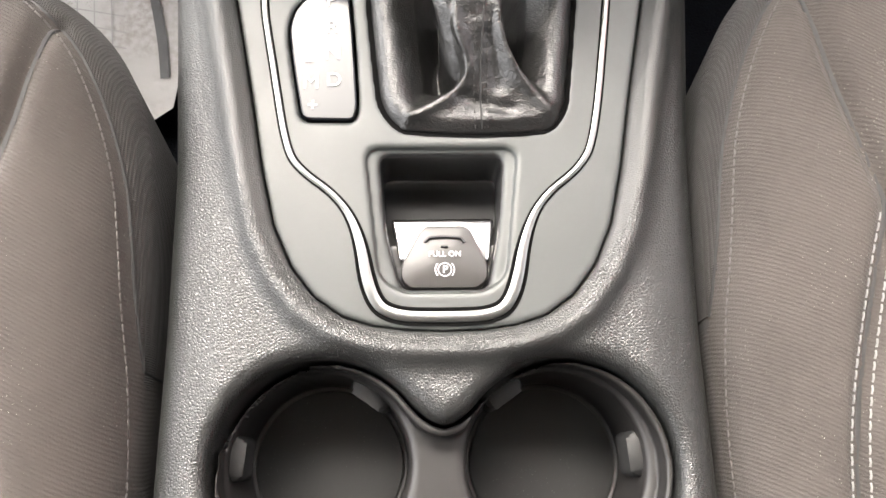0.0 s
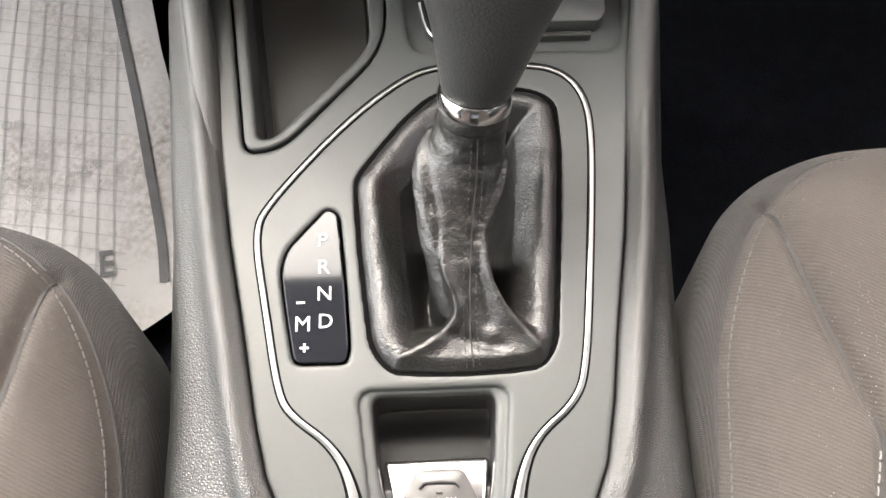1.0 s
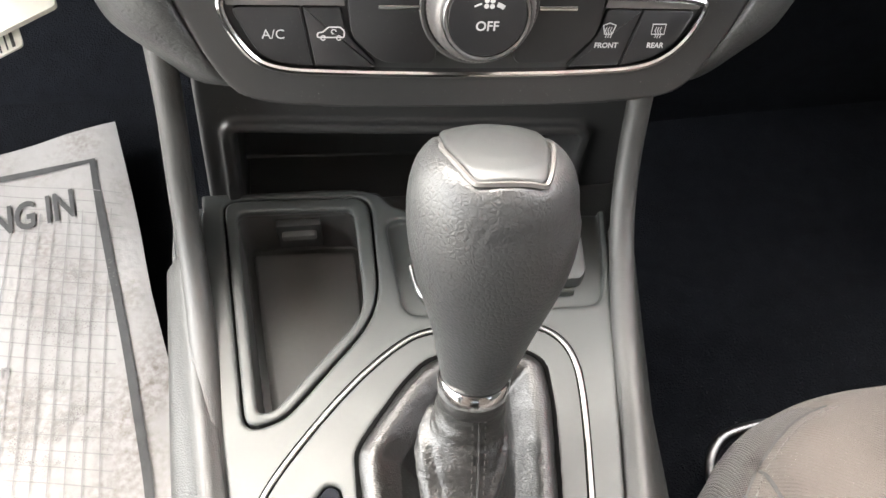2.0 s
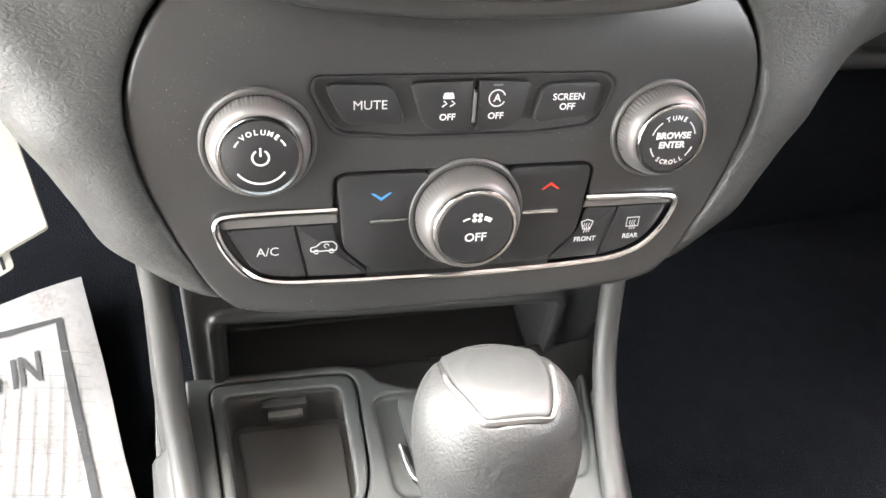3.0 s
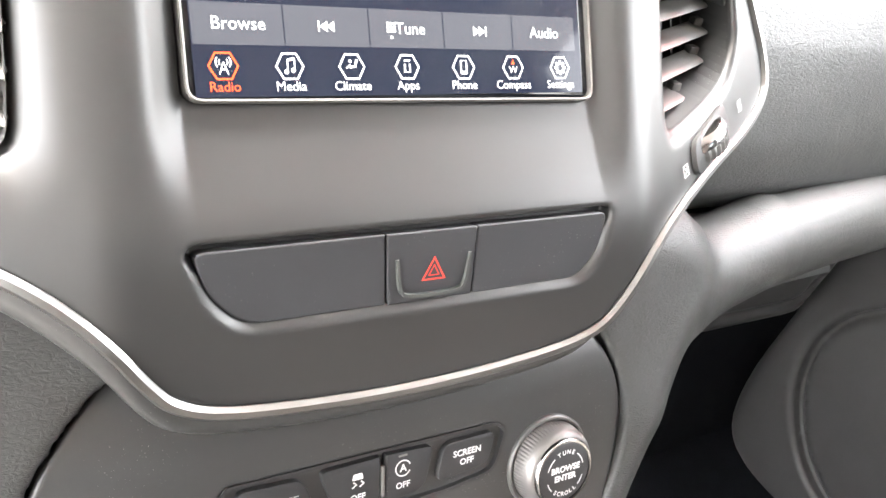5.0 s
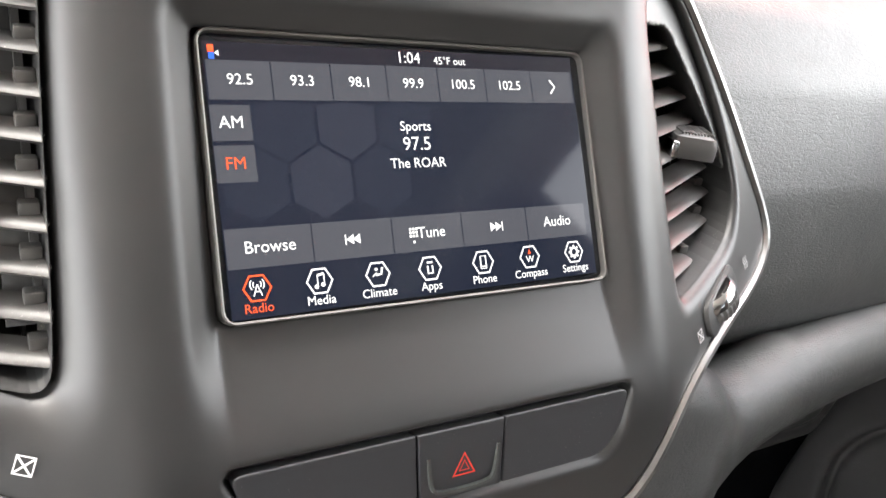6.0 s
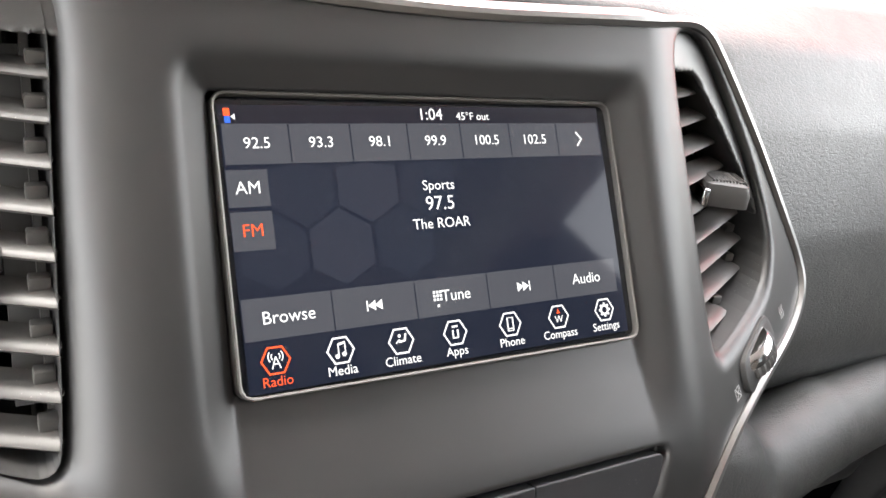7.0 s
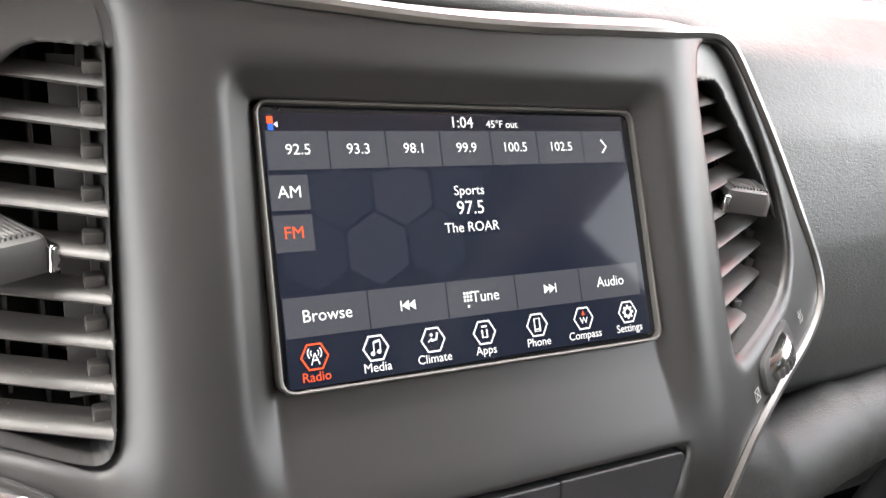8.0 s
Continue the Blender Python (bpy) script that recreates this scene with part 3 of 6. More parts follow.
def cup_insert(X, Y, Z):
    xx, yy = np.meshgrid(X[:, 0, 0], Y[0, :, 0], indexing="ij")
    out = cup_outline(xx, yy)[:, :, None]
    f = extr(out + 0.0012, np.maximum(Z + 0.0085, -0.068 - Z), 0.0015)
    step = np.maximum(out + 0.0042, -0.020 - Z)
    f = smax(f, -step, 0.003)
    for cx, cy in INNER_CUPS:
        r = np.hypot(xx - cx, yy - cy)[:, :, None] - 0.0365 - 0.04 * (Z + 0.06)
        f = smax(f, -np.maximum(r, -0.064 - Z), 0.004)
    return f


holder = thing("cup_holder", (0, 0.04, -0.068), "dark brown-black double cup holder with two round wells", "cup holder")
soft("insert", cup_insert, (-0.100, -0.012, -0.072), (0.100, 0.094, -0.004), 0.0013, WELL, holder)
for k, (cx, cy) in enumerate(INNER_CUPS):
    mat_floor = slab(arc(cx, cy, 0.034, 0, 352, 43), -0.0638, -0.0622, 0.0005)
    part("rubber_mat", mat_floor, DARK, holder, "round black rubber mat in the well")
    for ang in ((175, 55) if k == 0 else (5, 125)):
        a = radians(ang)
        m = Matrix.Translation((cx + 0.0365 * math.cos(a), cy + 0.0365 * math.sin(a), -0.030)) @ Matrix.Rotation(a, 4, "Z")
        tab = slab(rounded([(-0.004, -0.009), (0.006, -0.011), (0.006, 0.011), (-0.004, 0.009)], 0.003), -0.016, 0.004, 0.003, 0.001, m)
        spring = part("grip_tab", tab, DARK, holder, "sprung plastic grip tab")
        part("slit", moved(box(-0.0045, 0.005, -0.007, 0.007, 0.0046, 0.0052), m), DARK, spring)

# the flat grey plate
BOOT = [(-0.0192, 0.1842), (-0.0277, 0.1960), (-0.0326, 0.2408), (-0.0346, 0.2790), (-0.0284, 0.2885), (-0.0086, 0.3141), (0.006, 0.3270), (0.0530, 0.3275), (0.0655, 0.3200), (0.0662, 0.2968), (0.0602, 0.2372), (0.0550, 0.1943), (0.0476, 0.1842), (0.0152, 0.1820)]
BOOT_R = rounded(BOOT, [0.010, 0.008, 0.02, 0.010, 0.01, 0.02, 0.012, 0.012, 0.010, 0.02, 0.02, 0.010, 0.010, 0.02], 4)
TRAY = rounded([(-0.1055, 0.4360), (-0.0205, 0.4330), (-0.0180, 0.3560), (-0.0690, 0.2990), (-0.0880, 0.2950)], [0.010, 0.012, 0.022, 0.020, 0.009], 5)
TRAY_IN = rounded([(-0.0975, 0.4270), (-0.0300, 0.4250), (-0.0262, 0.3560), (-0.0735, 0.3040), (-0.0818, 0.3030)], [0.007, 0.007, 0.012, 0.012, 0.004], 5)
HUB = rounded([(-0.0122, 0.4150), (-0.0055, 0.3520), (0.1010, 0.3502), (0.1056, 0.3640), (0.1130, 0.4150)], [0.008, 0.010, 0.008, 0.010, 0.008], 4)
WELL_OUT = rounded([(-0.0335, 0.1770), (0.0325, 0.1770), (0.0262, 0.1200), (0.0170, 0.1135), (-0.0180, 0.1135), (-0.0272, 0.1200)], [0.007, 0.007, 0.01, 0.008, 0.008, 0.01], 4)
WELL_IN = rounded([(-0.0274, 0.1745), (0.0264, 0.1745), (0.0236, 0.1400), (0.0185, 0.1150), (-0.0180, 0.1150), (-0.0245, 0.1400)], [0.005, 0.005, 0.01, 0.004, 0.004, 0.01], 4)
GEAR = rounded([(-0.0612, 0.1900), (-0.0383, 0.1895), (-0.0368, 0.1960), (-0.0390, 0.2300), (-0.0422, 0.2620), (-0.0480, 0.2645), (-0.0660, 0.2440), (-0.0684, 0.2340), (-0.0655, 0.2140)], [0.004, 0.004, 0.004, 0.01, 0.004, 0.005, 0.008, 0.006, 0.02], 3)


def plate_form(X, Y, Z):
    xx, yy = np.meshgrid(X[:, 0, 0], Y[0, :, 0], indexing="ij")
    d = poly_dist(PLATE, xx, yy)[:, :, None]
    f = extr(d + 0.0012, np.abs(Z + 0.004) - 0.004, 0.0012)
    for pts, grow in ((BOOT_R, 0.0), (TRAY, 0.0007), (WELL_IN, 0.0005), (GEAR, 0.0006)):
        f = smax(f, -(poly_dist(pts, xx, yy) - grow)[:, :, None] + 0 * Z, 0.0012)
    hub = np.maximum(poly_dist(HUB, xx, yy)[:, :, None], -0.0040 - Z)
    f = smax(f, -hub, 0.0025)
    well = poly_dist(WELL_OUT, xx, yy)[:, :, None]
    f = smax(f, -np.maximum(well, -0.0022 - Z), 0.002)
    return f


soft("trim_plate", plate_form, (-0.126, 0.092, -0.0096), (0.126, 0.456, 0.0016), 0.0011, SATIN, console, "satin grey plastic plate round the shifter")

TRIM = [(0.0007, 0.1026), (0.0225, 0.1034), (0.0298, 0.1130), (0.0345, 0.1380), (0.0425, 0.1545), (0.0600, 0.1680), (0.0668, 0.1820), (0.0746, 0.2367), (0.0828, 0.3040), (0.0800, 0.3260), (0.0690, 0.3385), (0.0520, 0.3420), (0.0060, 0.3430), (-0.0138, 0.3330), (-0.0422, 0.3078), (-0.0745, 0.2690), (-0.0814, 0.2540), (-0.0744, 0.2151), (-0.0678, 0.1780), (-0.0620, 0.1675), (-0.0443, 0.1545), (-0.0357, 0.1390), (-0.0312, 0.1130), (-0.0235, 0.1034)]
trim_path = chaikin(TRIM, 3)
wide = [0.6 + 0.55 * float(sstep(0.16, 0.115, np.array(p[1]))) for p in trim_path]
strip = sweep([(p[0], p[1], 0.0) for p in trim_path], [(-0.0021, -0.001), (0.0021, -0.001), (0.0019, 0.0008), (0.0008, 0.0013), (-0.0008, 0.0013), (-0.0019, 0.0008)], True, scale=wide)
part("silver_strip", strip, SILVER, console, "satin silver outline strip")
lip = sweep([(p[0], p[1], 0.0) for p in trim_path], [(-0.0034, -0.001), (0.0034, -0.001), (0.0034, 0.0003), (-0.0034, 0.0003)], True, scale=wide)
part("strip_groove", lip, GAP, console)

# gear display
gear = thing("gear_display", (-0.053, 0.19, -0.004), "gloss black gear display with pale letters", "gear display")
part("window", slab(inset(ccw(GEAR), 0.0004), -0.004, 0.0006, 0.0008, 0.0), GLOSS, gear, smooth=False)
GM = pose(0, 0, 0.0012)
for ch, x, y, s in (("P", -0.0493, 0.2478, 0.0095), ("R", -0.0487, 0.2345, 0.0095), ("N", -0.0480, 0.2215, 0.0095), ("D", -0.0474, 0.2085, 0.0095), ("M", -0.0575, 0.2075, 0.0100)):
    part("gear_letter", word(ch, s, x, y, GM, 0.0), PRINT, gear)
part("plus_sign", join(bar(-0.0585, 0.1968, -0.0545, 0.1968, 0.001, GM, 0), bar(-0.0565, 0.1948, -0.0565, 0.1988, 0.001, GM, 0.0001)), PRINT, gear)
part("minus_sign", bar(-0.0605, 0.2178, -0.0567, 0.2178, 0.001, GM, 0), PRINT, gear)

# tray with its rim
def tray_form(X, Y, Z):
    xx, yy = np.meshgrid(X[:, 0, 0], Y[0, :, 0], indexing="ij")
    out = poly_dist(TRAY, xx, yy)[:, :, None]
    inn = poly_dist(TRAY_IN, xx, yy)[:, :, None]
    f = extr(out + 0.0010, np.maximum(Z + 0.0040, -0.052 - Z), 0.0010)
    floor = -0.044
    cut = np.maximum(inn - 0.10 * np.minimum(Z, 0) * -0.5, floor - Z)
    return smax(f, -cut, 0.0022)


tray = thing("storage_tray", (-0.06, 0.36, -0.052), "black storage tray with a raised rim beside the shifter", "tray")
soft("bin", tray_form, (-0.112, 0.286, -0.0535), (-0.012, 0.442, 0.004), 0.0012, TRAY_SKIN, tray)


def rim_form(X, Y, Z):
    xx, yy = np.meshgrid(X[:, 0, 0], Y[0, :, 0], indexing="ij")
    out = poly_dist(TRAY, xx, yy)[:, :, None]
    inn = poly_dist(TRAY_IN, xx, yy)[:, :, None]
    f = extr(out + 0.0006, np.maximum(Z - 0.0008, -0.0050 - Z), 0.0009)
    return smax(f, -inn + 0 * Z, 0.0018)


soft("rim", rim_form, (-0.112, 0.286, -0.007), (-0.012, 0.442, 0.004), 0.0010, SATIN, tray, "raised grey rim")
part("floor_mat", slab(inset(ccw(TRAY_IN), 0.0028), -0.0442, -0.0412, 0.0010), TRAY_MAT, tray, "grey rubber mat on the floor of the tray")
part("clip", box(-0.073, -0.053, 0.4165, 0.4240, -0.0165, -0.0125, 0.0012), TRAY_SKIN, tray, "small black plastic clip")
part("clip_shadow", box(-0.076, -0.050, 0.4205, 0.4262, -0.030, -0.0075, 0.001), DARK, tray)

# parking brake switch in its well
brake = thing("parking_brake_switch", (0, 0.145, -0.03), "black parking brake switch with a chrome bar in a recess", "switch")


def well_form(X, Y, Z):
    xx, yy = np.meshgrid(X[:, 0, 0], Y[0, :, 0], indexing="ij")
    inn = poly_dist(WELL_IN, xx, yy)[:, :, None]
    f = extr(inn - 0.003, np.maximum(Z + 0.0025, -0.048 - Z), 0.001)
    floor = -0.036 + 0.024 * np.clip((0.170 - yy) / 0.034, 0, 1)[:, :, None] ** 1.3
    return smax(f, -np.maximum(inn, floor - Z), 0.0025)


soft("well", well_form, (-0.034, 0.108, -0.050), (0.034, 0.182, 0.0), 0.0008, CLIMATE, brake)
chrome_bar = slab(rounded([(-0.0228, 0.1482), (0.0226, 0.1484), (0.0196, 0.1280), (-0.0186, 0.1280)], [0.0022, 0.0022, 0.002, 0.002], 4), -0.0200, -0.0072, 0.0016)
part("chrome_bar", ([(x, y, z - max(0, z + 0.015) / 0.0078 * 0.24 * max(0, y - 0.128)) for x, y, z in chrome_bar[0]], chrome_bar[1]), CHROME, brake, "bright chrome bar across the switch")
PADDLE = rounded([(-0.0182, 0.1252), (-0.0172, 0.1282), (-0.0098, 0.1420), (-0.0070, 0.1437), (0.0088, 0.1437), (0.0118, 0.1420), (0.0182, 0.1285), (0.0190, 0.1255), (0.0188, 0.1198), (0.0145, 0.1158), (-0.0145, 0.1158), (-0.0182, 0.1200)], [0.002, 0.003, 0.002, 0.003, 0.003, 0.002, 0.003, 0.002, 0.004, 0.004, 0.004, 0.004], 4)
part("paddle", slab(PADDLE, -0.0200, -0.0050, 0.0020, 0.0010), PADDLE_SKIN, brake)
BM = pose(0, 0, -0.0029)
part("lettering", word("PULL ON", 0.0034, 0.0005, 0.1302, BM, 0, 0.00006), PRINT, brake)
part("brake_symbol", join(stroke(arc(0.0004, 0.1235, 0.0028, 0, 345, 24), 0.0005, BM, 0, True), word("P", 0.0045, 0.0006, 0.1235, BM, 0.0, 0.0001), stroke(arc(0.0004, 0.1235, 0.0040, -42, 42, 8), 0.0005, BM, 0), stroke(arc(0.0004, 0.1235, 0.0040, 138, 222, 8), 0.0005, BM, 0)), PRINT, brake)
part("indicator", slab(rounded([(-0.0010, 0.1333), (0.0018, 0.1333), (0.0018, 0.1343), (-0.0010, 0.1343)], 0.0004, 2), -0.005, -0.0034, 0.0002), DARK, brake)
part("grip_ridge", sweep([(x, y, -0.0040) for x, y in [(-0.0080, 0.1358), (-0.0062, 0.1378), (0.0005, 0.1383), (0.0072, 0.1378), (0.0090, 0.1358)]], [(-0.0006, -0.0005), (0.0006, -0.0005), (0.0004, 0.0007), (-0.0004, 0.0007)]), BUTTON, brake)

# lid of the media socket in front of the shifter
lid = thing("socket_lid", (0.055, 0.38, -0.004), "grey hinged socket lid with its lip highlight laid on in silver", "lid")
part("cover", slab(rounded([(0.0015, 0.4100), (0.0070, 0.3655), (0.0925, 0.3640), (0.0962, 0.3690), (0.0990, 0.4100)], 0.005, 4), -0.0045, 0.0054, 0.0014, 0.0006), SATIN, lid)
# silver strip in place of the highlight along the lid's lit lip
part("lip_highlight", flat_sweep(chaikin([(0.0008, 0.3830), (0.0026, 0.3700), (0.0060, 0.3612), (0.0120, 0.3602), (0.0885, 0.3604)], 2, False), [(-0.0015, -0.005), (0.0015, -0.005), (0.0015, 0.0004), (0.0006, 0.0012), (-0.0008, 0.0010)], False, pose(0, 0, 0)), SILVER, lid, "thin silver strip for the highlight on the lit lip")

# shifter: boot, stalk collar and knob
shifter = thing("gear_shifter", (0.02, 0.29, 0.0), "black leather gear shifter with a gathered boot and a grained knob", "gear shifter")
COLLAR = Vector((0.0212, 0.2870, 0.0560))


def line_dist(pts, X, Y):
    near = np.full(np.broadcast(X, Y).shape, 1e9)
    for a, b in zip(pts, pts[1:]):
        ex, ey = b[0] - a[0], b[1] - a[1]
        t = np.clip(((X - a[0]) * ex + (Y - a[1]) * ey) / (ex * ex + ey * ey), 0, 1)
        near = np.minimum(near, np.hypot(X - a[0] - t * ex, Y - a[1] - t * ey))
    return near


FOLD_A = chaikin([(0.0040, 0.252), (0.0038, 0.232), (0.0046, 0.222), (0.0104, 0.2100), (0.0070, 0.2030), (-0.0050, 0.1955), (-0.0160, 0.1905)], 2, False)
FOLD_B = chaikin([(0.0250, 0.2420), (0.0262, 0.2260), (0.0310, 0.2130), (0.0400, 0.2020), (0.0500, 0.1920)], 2, False)
DIP_A = chaikin([(0.0205, 0.2350), (0.0225, 0.2180), (0.0240, 0.2040)], 2, False)
DIP_B = chaikin([(0.0060, 0.2000), (0.0160, 0.1960), (0.0300, 0.1935)], 2, False)
REAR_PANEL = FOLD_A + [(-0.0200, 0.1780), (0.0560, 0.1780)] + FOLD_B[::-1]
# sections of the stalk part: height, middle x, middle y, half width, half depth
STALK = [(-0.060, 0.0130, 0.2100, 0.0150, 0.0240), (-0.025, 0.0120, 0.2200, 0.0130, 0.0220), (0.0, 0.0112, 0.2260, 0.0098, 0.0160), (0.010, 0.0110, 0.2340, 0.0100, 0.0140), (0.020, 0.0122, 0.2480, 0.0140, 0.0150), (0.030, 0.0158, 0.2660, 0.0176, 0.0165), (0.040, 0.0186, 0.2780, 0.0160, 0.0156), (0.048, 0.0205, 0.2835, 0.0152, 0.0150), (0.056, 0.0212, 0.2870, 0.0148, 0.0146), (0.064, 0.0216, 0.2905, 0.0146, 0.0144)]


def boot_form(X, Y, Z):
    xx, yy = np.meshgrid(X[:, 0, 0], Y[0, :, 0], indexing="ij")
    inn = -poly_dist(BOOT_R, xx, yy)
    puff = 0.0105 * (1 - np.exp(-np.maximum(inn, 0) / 0.0035)) - 0.003
    fall = np.minimum(0.60 * (inn - 0.0105 + np.sqrt((inn - 0.0105) ** 2 + 0.005 ** 2)) + 1.2 * np.maximum(inn - 0.021, 0), 0.052)
    valley = puff - fall
    # the rear panel between the two folds climbs to the stalk and drops sharply at both sides
    side = poly_dist(REAR_PANEL, xx, yy)
    panel = (0.0045 + 0.0165 * sstep(0.190, 0.238, yy) + 0.0022 * np.exp(-((side + 0.002) / 0.0028) ** 2)) * sstep(-0.001, 0.007, inn)
    panel = panel - 0.0022 * np.exp(-(line_dist(DIP_A, xx, yy) / 0.0040) ** 2) - 0.0016 * np.exp(-(line_dist(DIP_B, xx, yy) / 0.0030) ** 2)
    on = sstep(0.0042, -0.0010, side)
    h = valley + on * (np.maximum(panel, np.where(inn < 0.012, valley * 0.8, panel)) - valley)
    cloth = (Z - np.maximum(h, -0.050)[:, :, None]) * 0.65
    zs = [q[0] for q in STALK]
    cx, cy, rx, ry = (np.interp(Z, zs, [q[k] for q in STALK]) for k in (1, 2, 3, 4))
    dx, dy = X - cx, Y - cy
    ang = np.arctan2(dx, -dy)
    left = np.where(ang < 0, 1.0, 0.55)
    lip = 0.0185 + 0.0165 * sstep(0.1, 1.5, np.abs(ang)) - 0.0003 * ang
    wide = 1 + 0.26 * left * sstep(0.0016, -0.0006, Z - lip) * sstep(-0.012, 0.006, Z)
    stalk = (np.hypot(dx / (rx * wide), dy / (ry * wide)) - 1) * 0.012
    f = smin(cloth, stalk, 0.0045)
    f = np.maximum(f, -(inn - 0.0006)[:, :, None])
    return np.maximum(f, np.maximum(Z - 0.0565, -0.074 - Z))


boot = soft("boot", boot_form, (-0.038, 0.178, -0.076), (0.070, 0.332, 0.060), 0.0010, LEATHER, shifter, "gathered black leather boot")
boot_base = top_base(shifter)
co = np.empty(len(boot.data.vertices) * 3, np.float32)
nor = np.empty_like(co)
boot.data.vertices.foreach_get("co", co)
boot.data.vertex_normals.foreach_get("vector", nor)
co, nor = co.reshape(-1, 3), nor.reshape(-1, 3)
for k in range(len(co)):
    q = Vector(co[k]) + boot_base
    tall = min(1, max(0, (q.z - 0.004) / 0.012)) * min(1, max(0, (0.054 - q.z) / 0.006))
    wrinkle = noise.noise(Vector((q.x * 110, q.y * 90, q.z * 300 + 40 * q.x))) * 0.0007 * tall + noise.noise(q * 420) * 0.00015 * tall
    fold = noise.noise(q * 75) * 0.0003 + noise.noise(Vector((q.x * 190, q.y * 110, q.z * 110))) * 0.0003
    co[k] += nor[k] * (wrinkle + fold * (1 - 0.5 * tall))
boot.data.vertices.foreach_set("co", co.ravel())
boot.data.update()
boot_tree = BVHTree.FromPolygons([tuple(v.co + boot_base) for v in boot.data.vertices], [tuple(p.vertices) for p in boot.data.polygons])


def boot_line(off):
    """A line down the rear of the boot, off metres beside the seam."""
    out = []
    for k in range(90):
        u = k / 89
        y, z = 0.1850 + 0.085 * u, 0.002 + 0.052 * u
        x = 0.0172 - 0.0014 * math.sin(u * 5) + 0.0035 * u + off
        hit = boot_tree.ray_cast(Vector((x, y, z)) + Vector((0, -0.6, 0.8)) * 0.1, Vector((0, 0.6, -0.8)))
        if hit[0]:
            out.append(hit[0])
    return out


seams = []
for off in (-0.0028, 0.0, 0.0028):
    line = boot_line(off)
    if off == 0.0:
        part("seam", sweep([p + Vector((0, -0.0002, 0.0002)) for p in line], [(-0.0005, -0.0004), (0.0005, -0.0004), (0.0003, 0.0003), (-0.0003, 0.0003)], ups=[(0, -0.6, 0.8)] * len(line)), THREAD_DARK, boot, "pressed seam")
        continue
    for j in range(0, len(line) - 2, 3):
        a, b = line[j], line[j].lerp(line[j + 1], 1.6)
        seams.append(sweep([a + Vector((0, -0.0002, 0.0003)), a.lerp(b, 0.5) + Vector((0, -0.0004, 0.0005)), b + Vector((0, -0.0002, 0.0003))], [(-0.0003, -0.0003), (0.0003, -0.0003), (0.0002, 0.0003), (-0.0002, 0.0003)], ups=[(0, -0.6, 0.8)] * 3))
part("stitching", join(*seams), THREAD_BOOT, boot, "twin rows of stitches")
part("boot_frame", sweep([(p[0], p[1], -0.0015) for p in BOOT_R], [(-0.0013, -0.003), (0.0013, -0.003), (0.0013, 0.0013), (-0.0013, 0.0013)], True), GAP, shifter)
AXIS = (Vector((0.0300, 0.3360, 0.1700)) - COLLAR).normalized()
KX = (Vector((1, 0, 0)) - AXIS * AXIS.x).normalized()
KY = AXIS.cross(KX)
KM = Matrix(((KX.x, KY.x, AXIS.x, COLLAR.x), (KX.y, KY.y, AXIS.y, COLLAR.y), (KX.z, KY.z, AXIS.z, COLLAR.z), (0, 0, 0, 1)))
KNOB = [(0.0126, 0.0), (0.0143, 0.003), (0.0160, 0.009), (0.0183, 0.018), (0.0219, 0.033), (0.0268, 0.048), (0.0306, 0.061), (0.0329, 0.074), (0.0334, 0.088), (0.0321, 0.099), (0.0295, 0.1070), (0.0260, 0.1115), (0.0200, 0.1140), (0.0130, 0.1156), (0.0060, 0.1163), (0.0, 0.1165)]
CROWN = rounded([(-0.0205, 0.0200), (-0.0205, -0.0030), (-0.0120, -0.0215), (-0.0085, -0.0240), (0.0125, -0.0235), (0.0165, -0.0200), (0.0215, 0.0000), (0.0205, 0.0200)], [0.004, 0.010, 0.003, 0.003, 0.003, 0.003, 0.010, 0.004], 4)
crown_r, crown_h = [q[0] for q in KNOB[8:]][::-1], [q[1] for q in KNOB[8:]][::-1]


def crown_height(X, Y):
    return np.interp(np.hypot(X, Y / 0.94), crown_r, crown_h)


def knob_form(X, Y, Z):
    xx, yy = np.meshgrid(X[:, 0, 0], Y[0, :, 0], indexing="ij")
    prof = np.array(chaikin(KNOB, 3, False))
    k = np.argsort(prof[:, 1])
    r = np.interp(Z, prof[k, 1], prof[k, 0])
    side = (np.hypot(X - 0.0022 * np.sin(np.clip(Z / 0.11, 0, 1) * math.pi), Y / 0.94) - r) * 0.85
    top = (Z - crown_height(xx, yy)[:, :, None]) * 0.6
    f = smax(top, side, 0.002)
    f = np.maximum(f, 0.0006 - Z)
    cut = poly_dist(CROWN, xx, yy)[:, :, None]
    return smax(f, -np.maximum(cut, crown_height(xx, yy)[:, :, None] - 0.0018 - Z), 0.0012)


knob_mesh = net_mesh("knob", knob_form, (-0.038, -0.036, -0.002), (0.038, 0.036, 0.126), 0.0012, KNOB_SKIN)
knob_mesh.transform(Matrix.Translation(-boot_base) @ KM)
knob = new("knob", knob_mesh)
knob.parent = shifter
knob["label"] = "grained black leather knob"
part("collar", lathe([(0.0146, -0.004), (0.0158, -0.003), (0.0160, 0.003), (0.0150, 0.0045)], 48, KM), CHROME, shifter, "chrome collar below the knob")
part("collar_band", lathe([(0.0150, -0.010), (0.0153, -0.009), (0.0153, -0.003), (0.0148, -0.002)], 48, KM), LEATHER, shifter)
rim_line = chaikin([(-0.0200, 0.0020), (-0.0200, -0.0030), (-0.0120, -0.0212), (-0.0085, -0.0236), (0.0125, -0.0231), (0.0165, -0.0197), (0.0211, 0.0000), (0.0208, 0.0040)], 3, False)
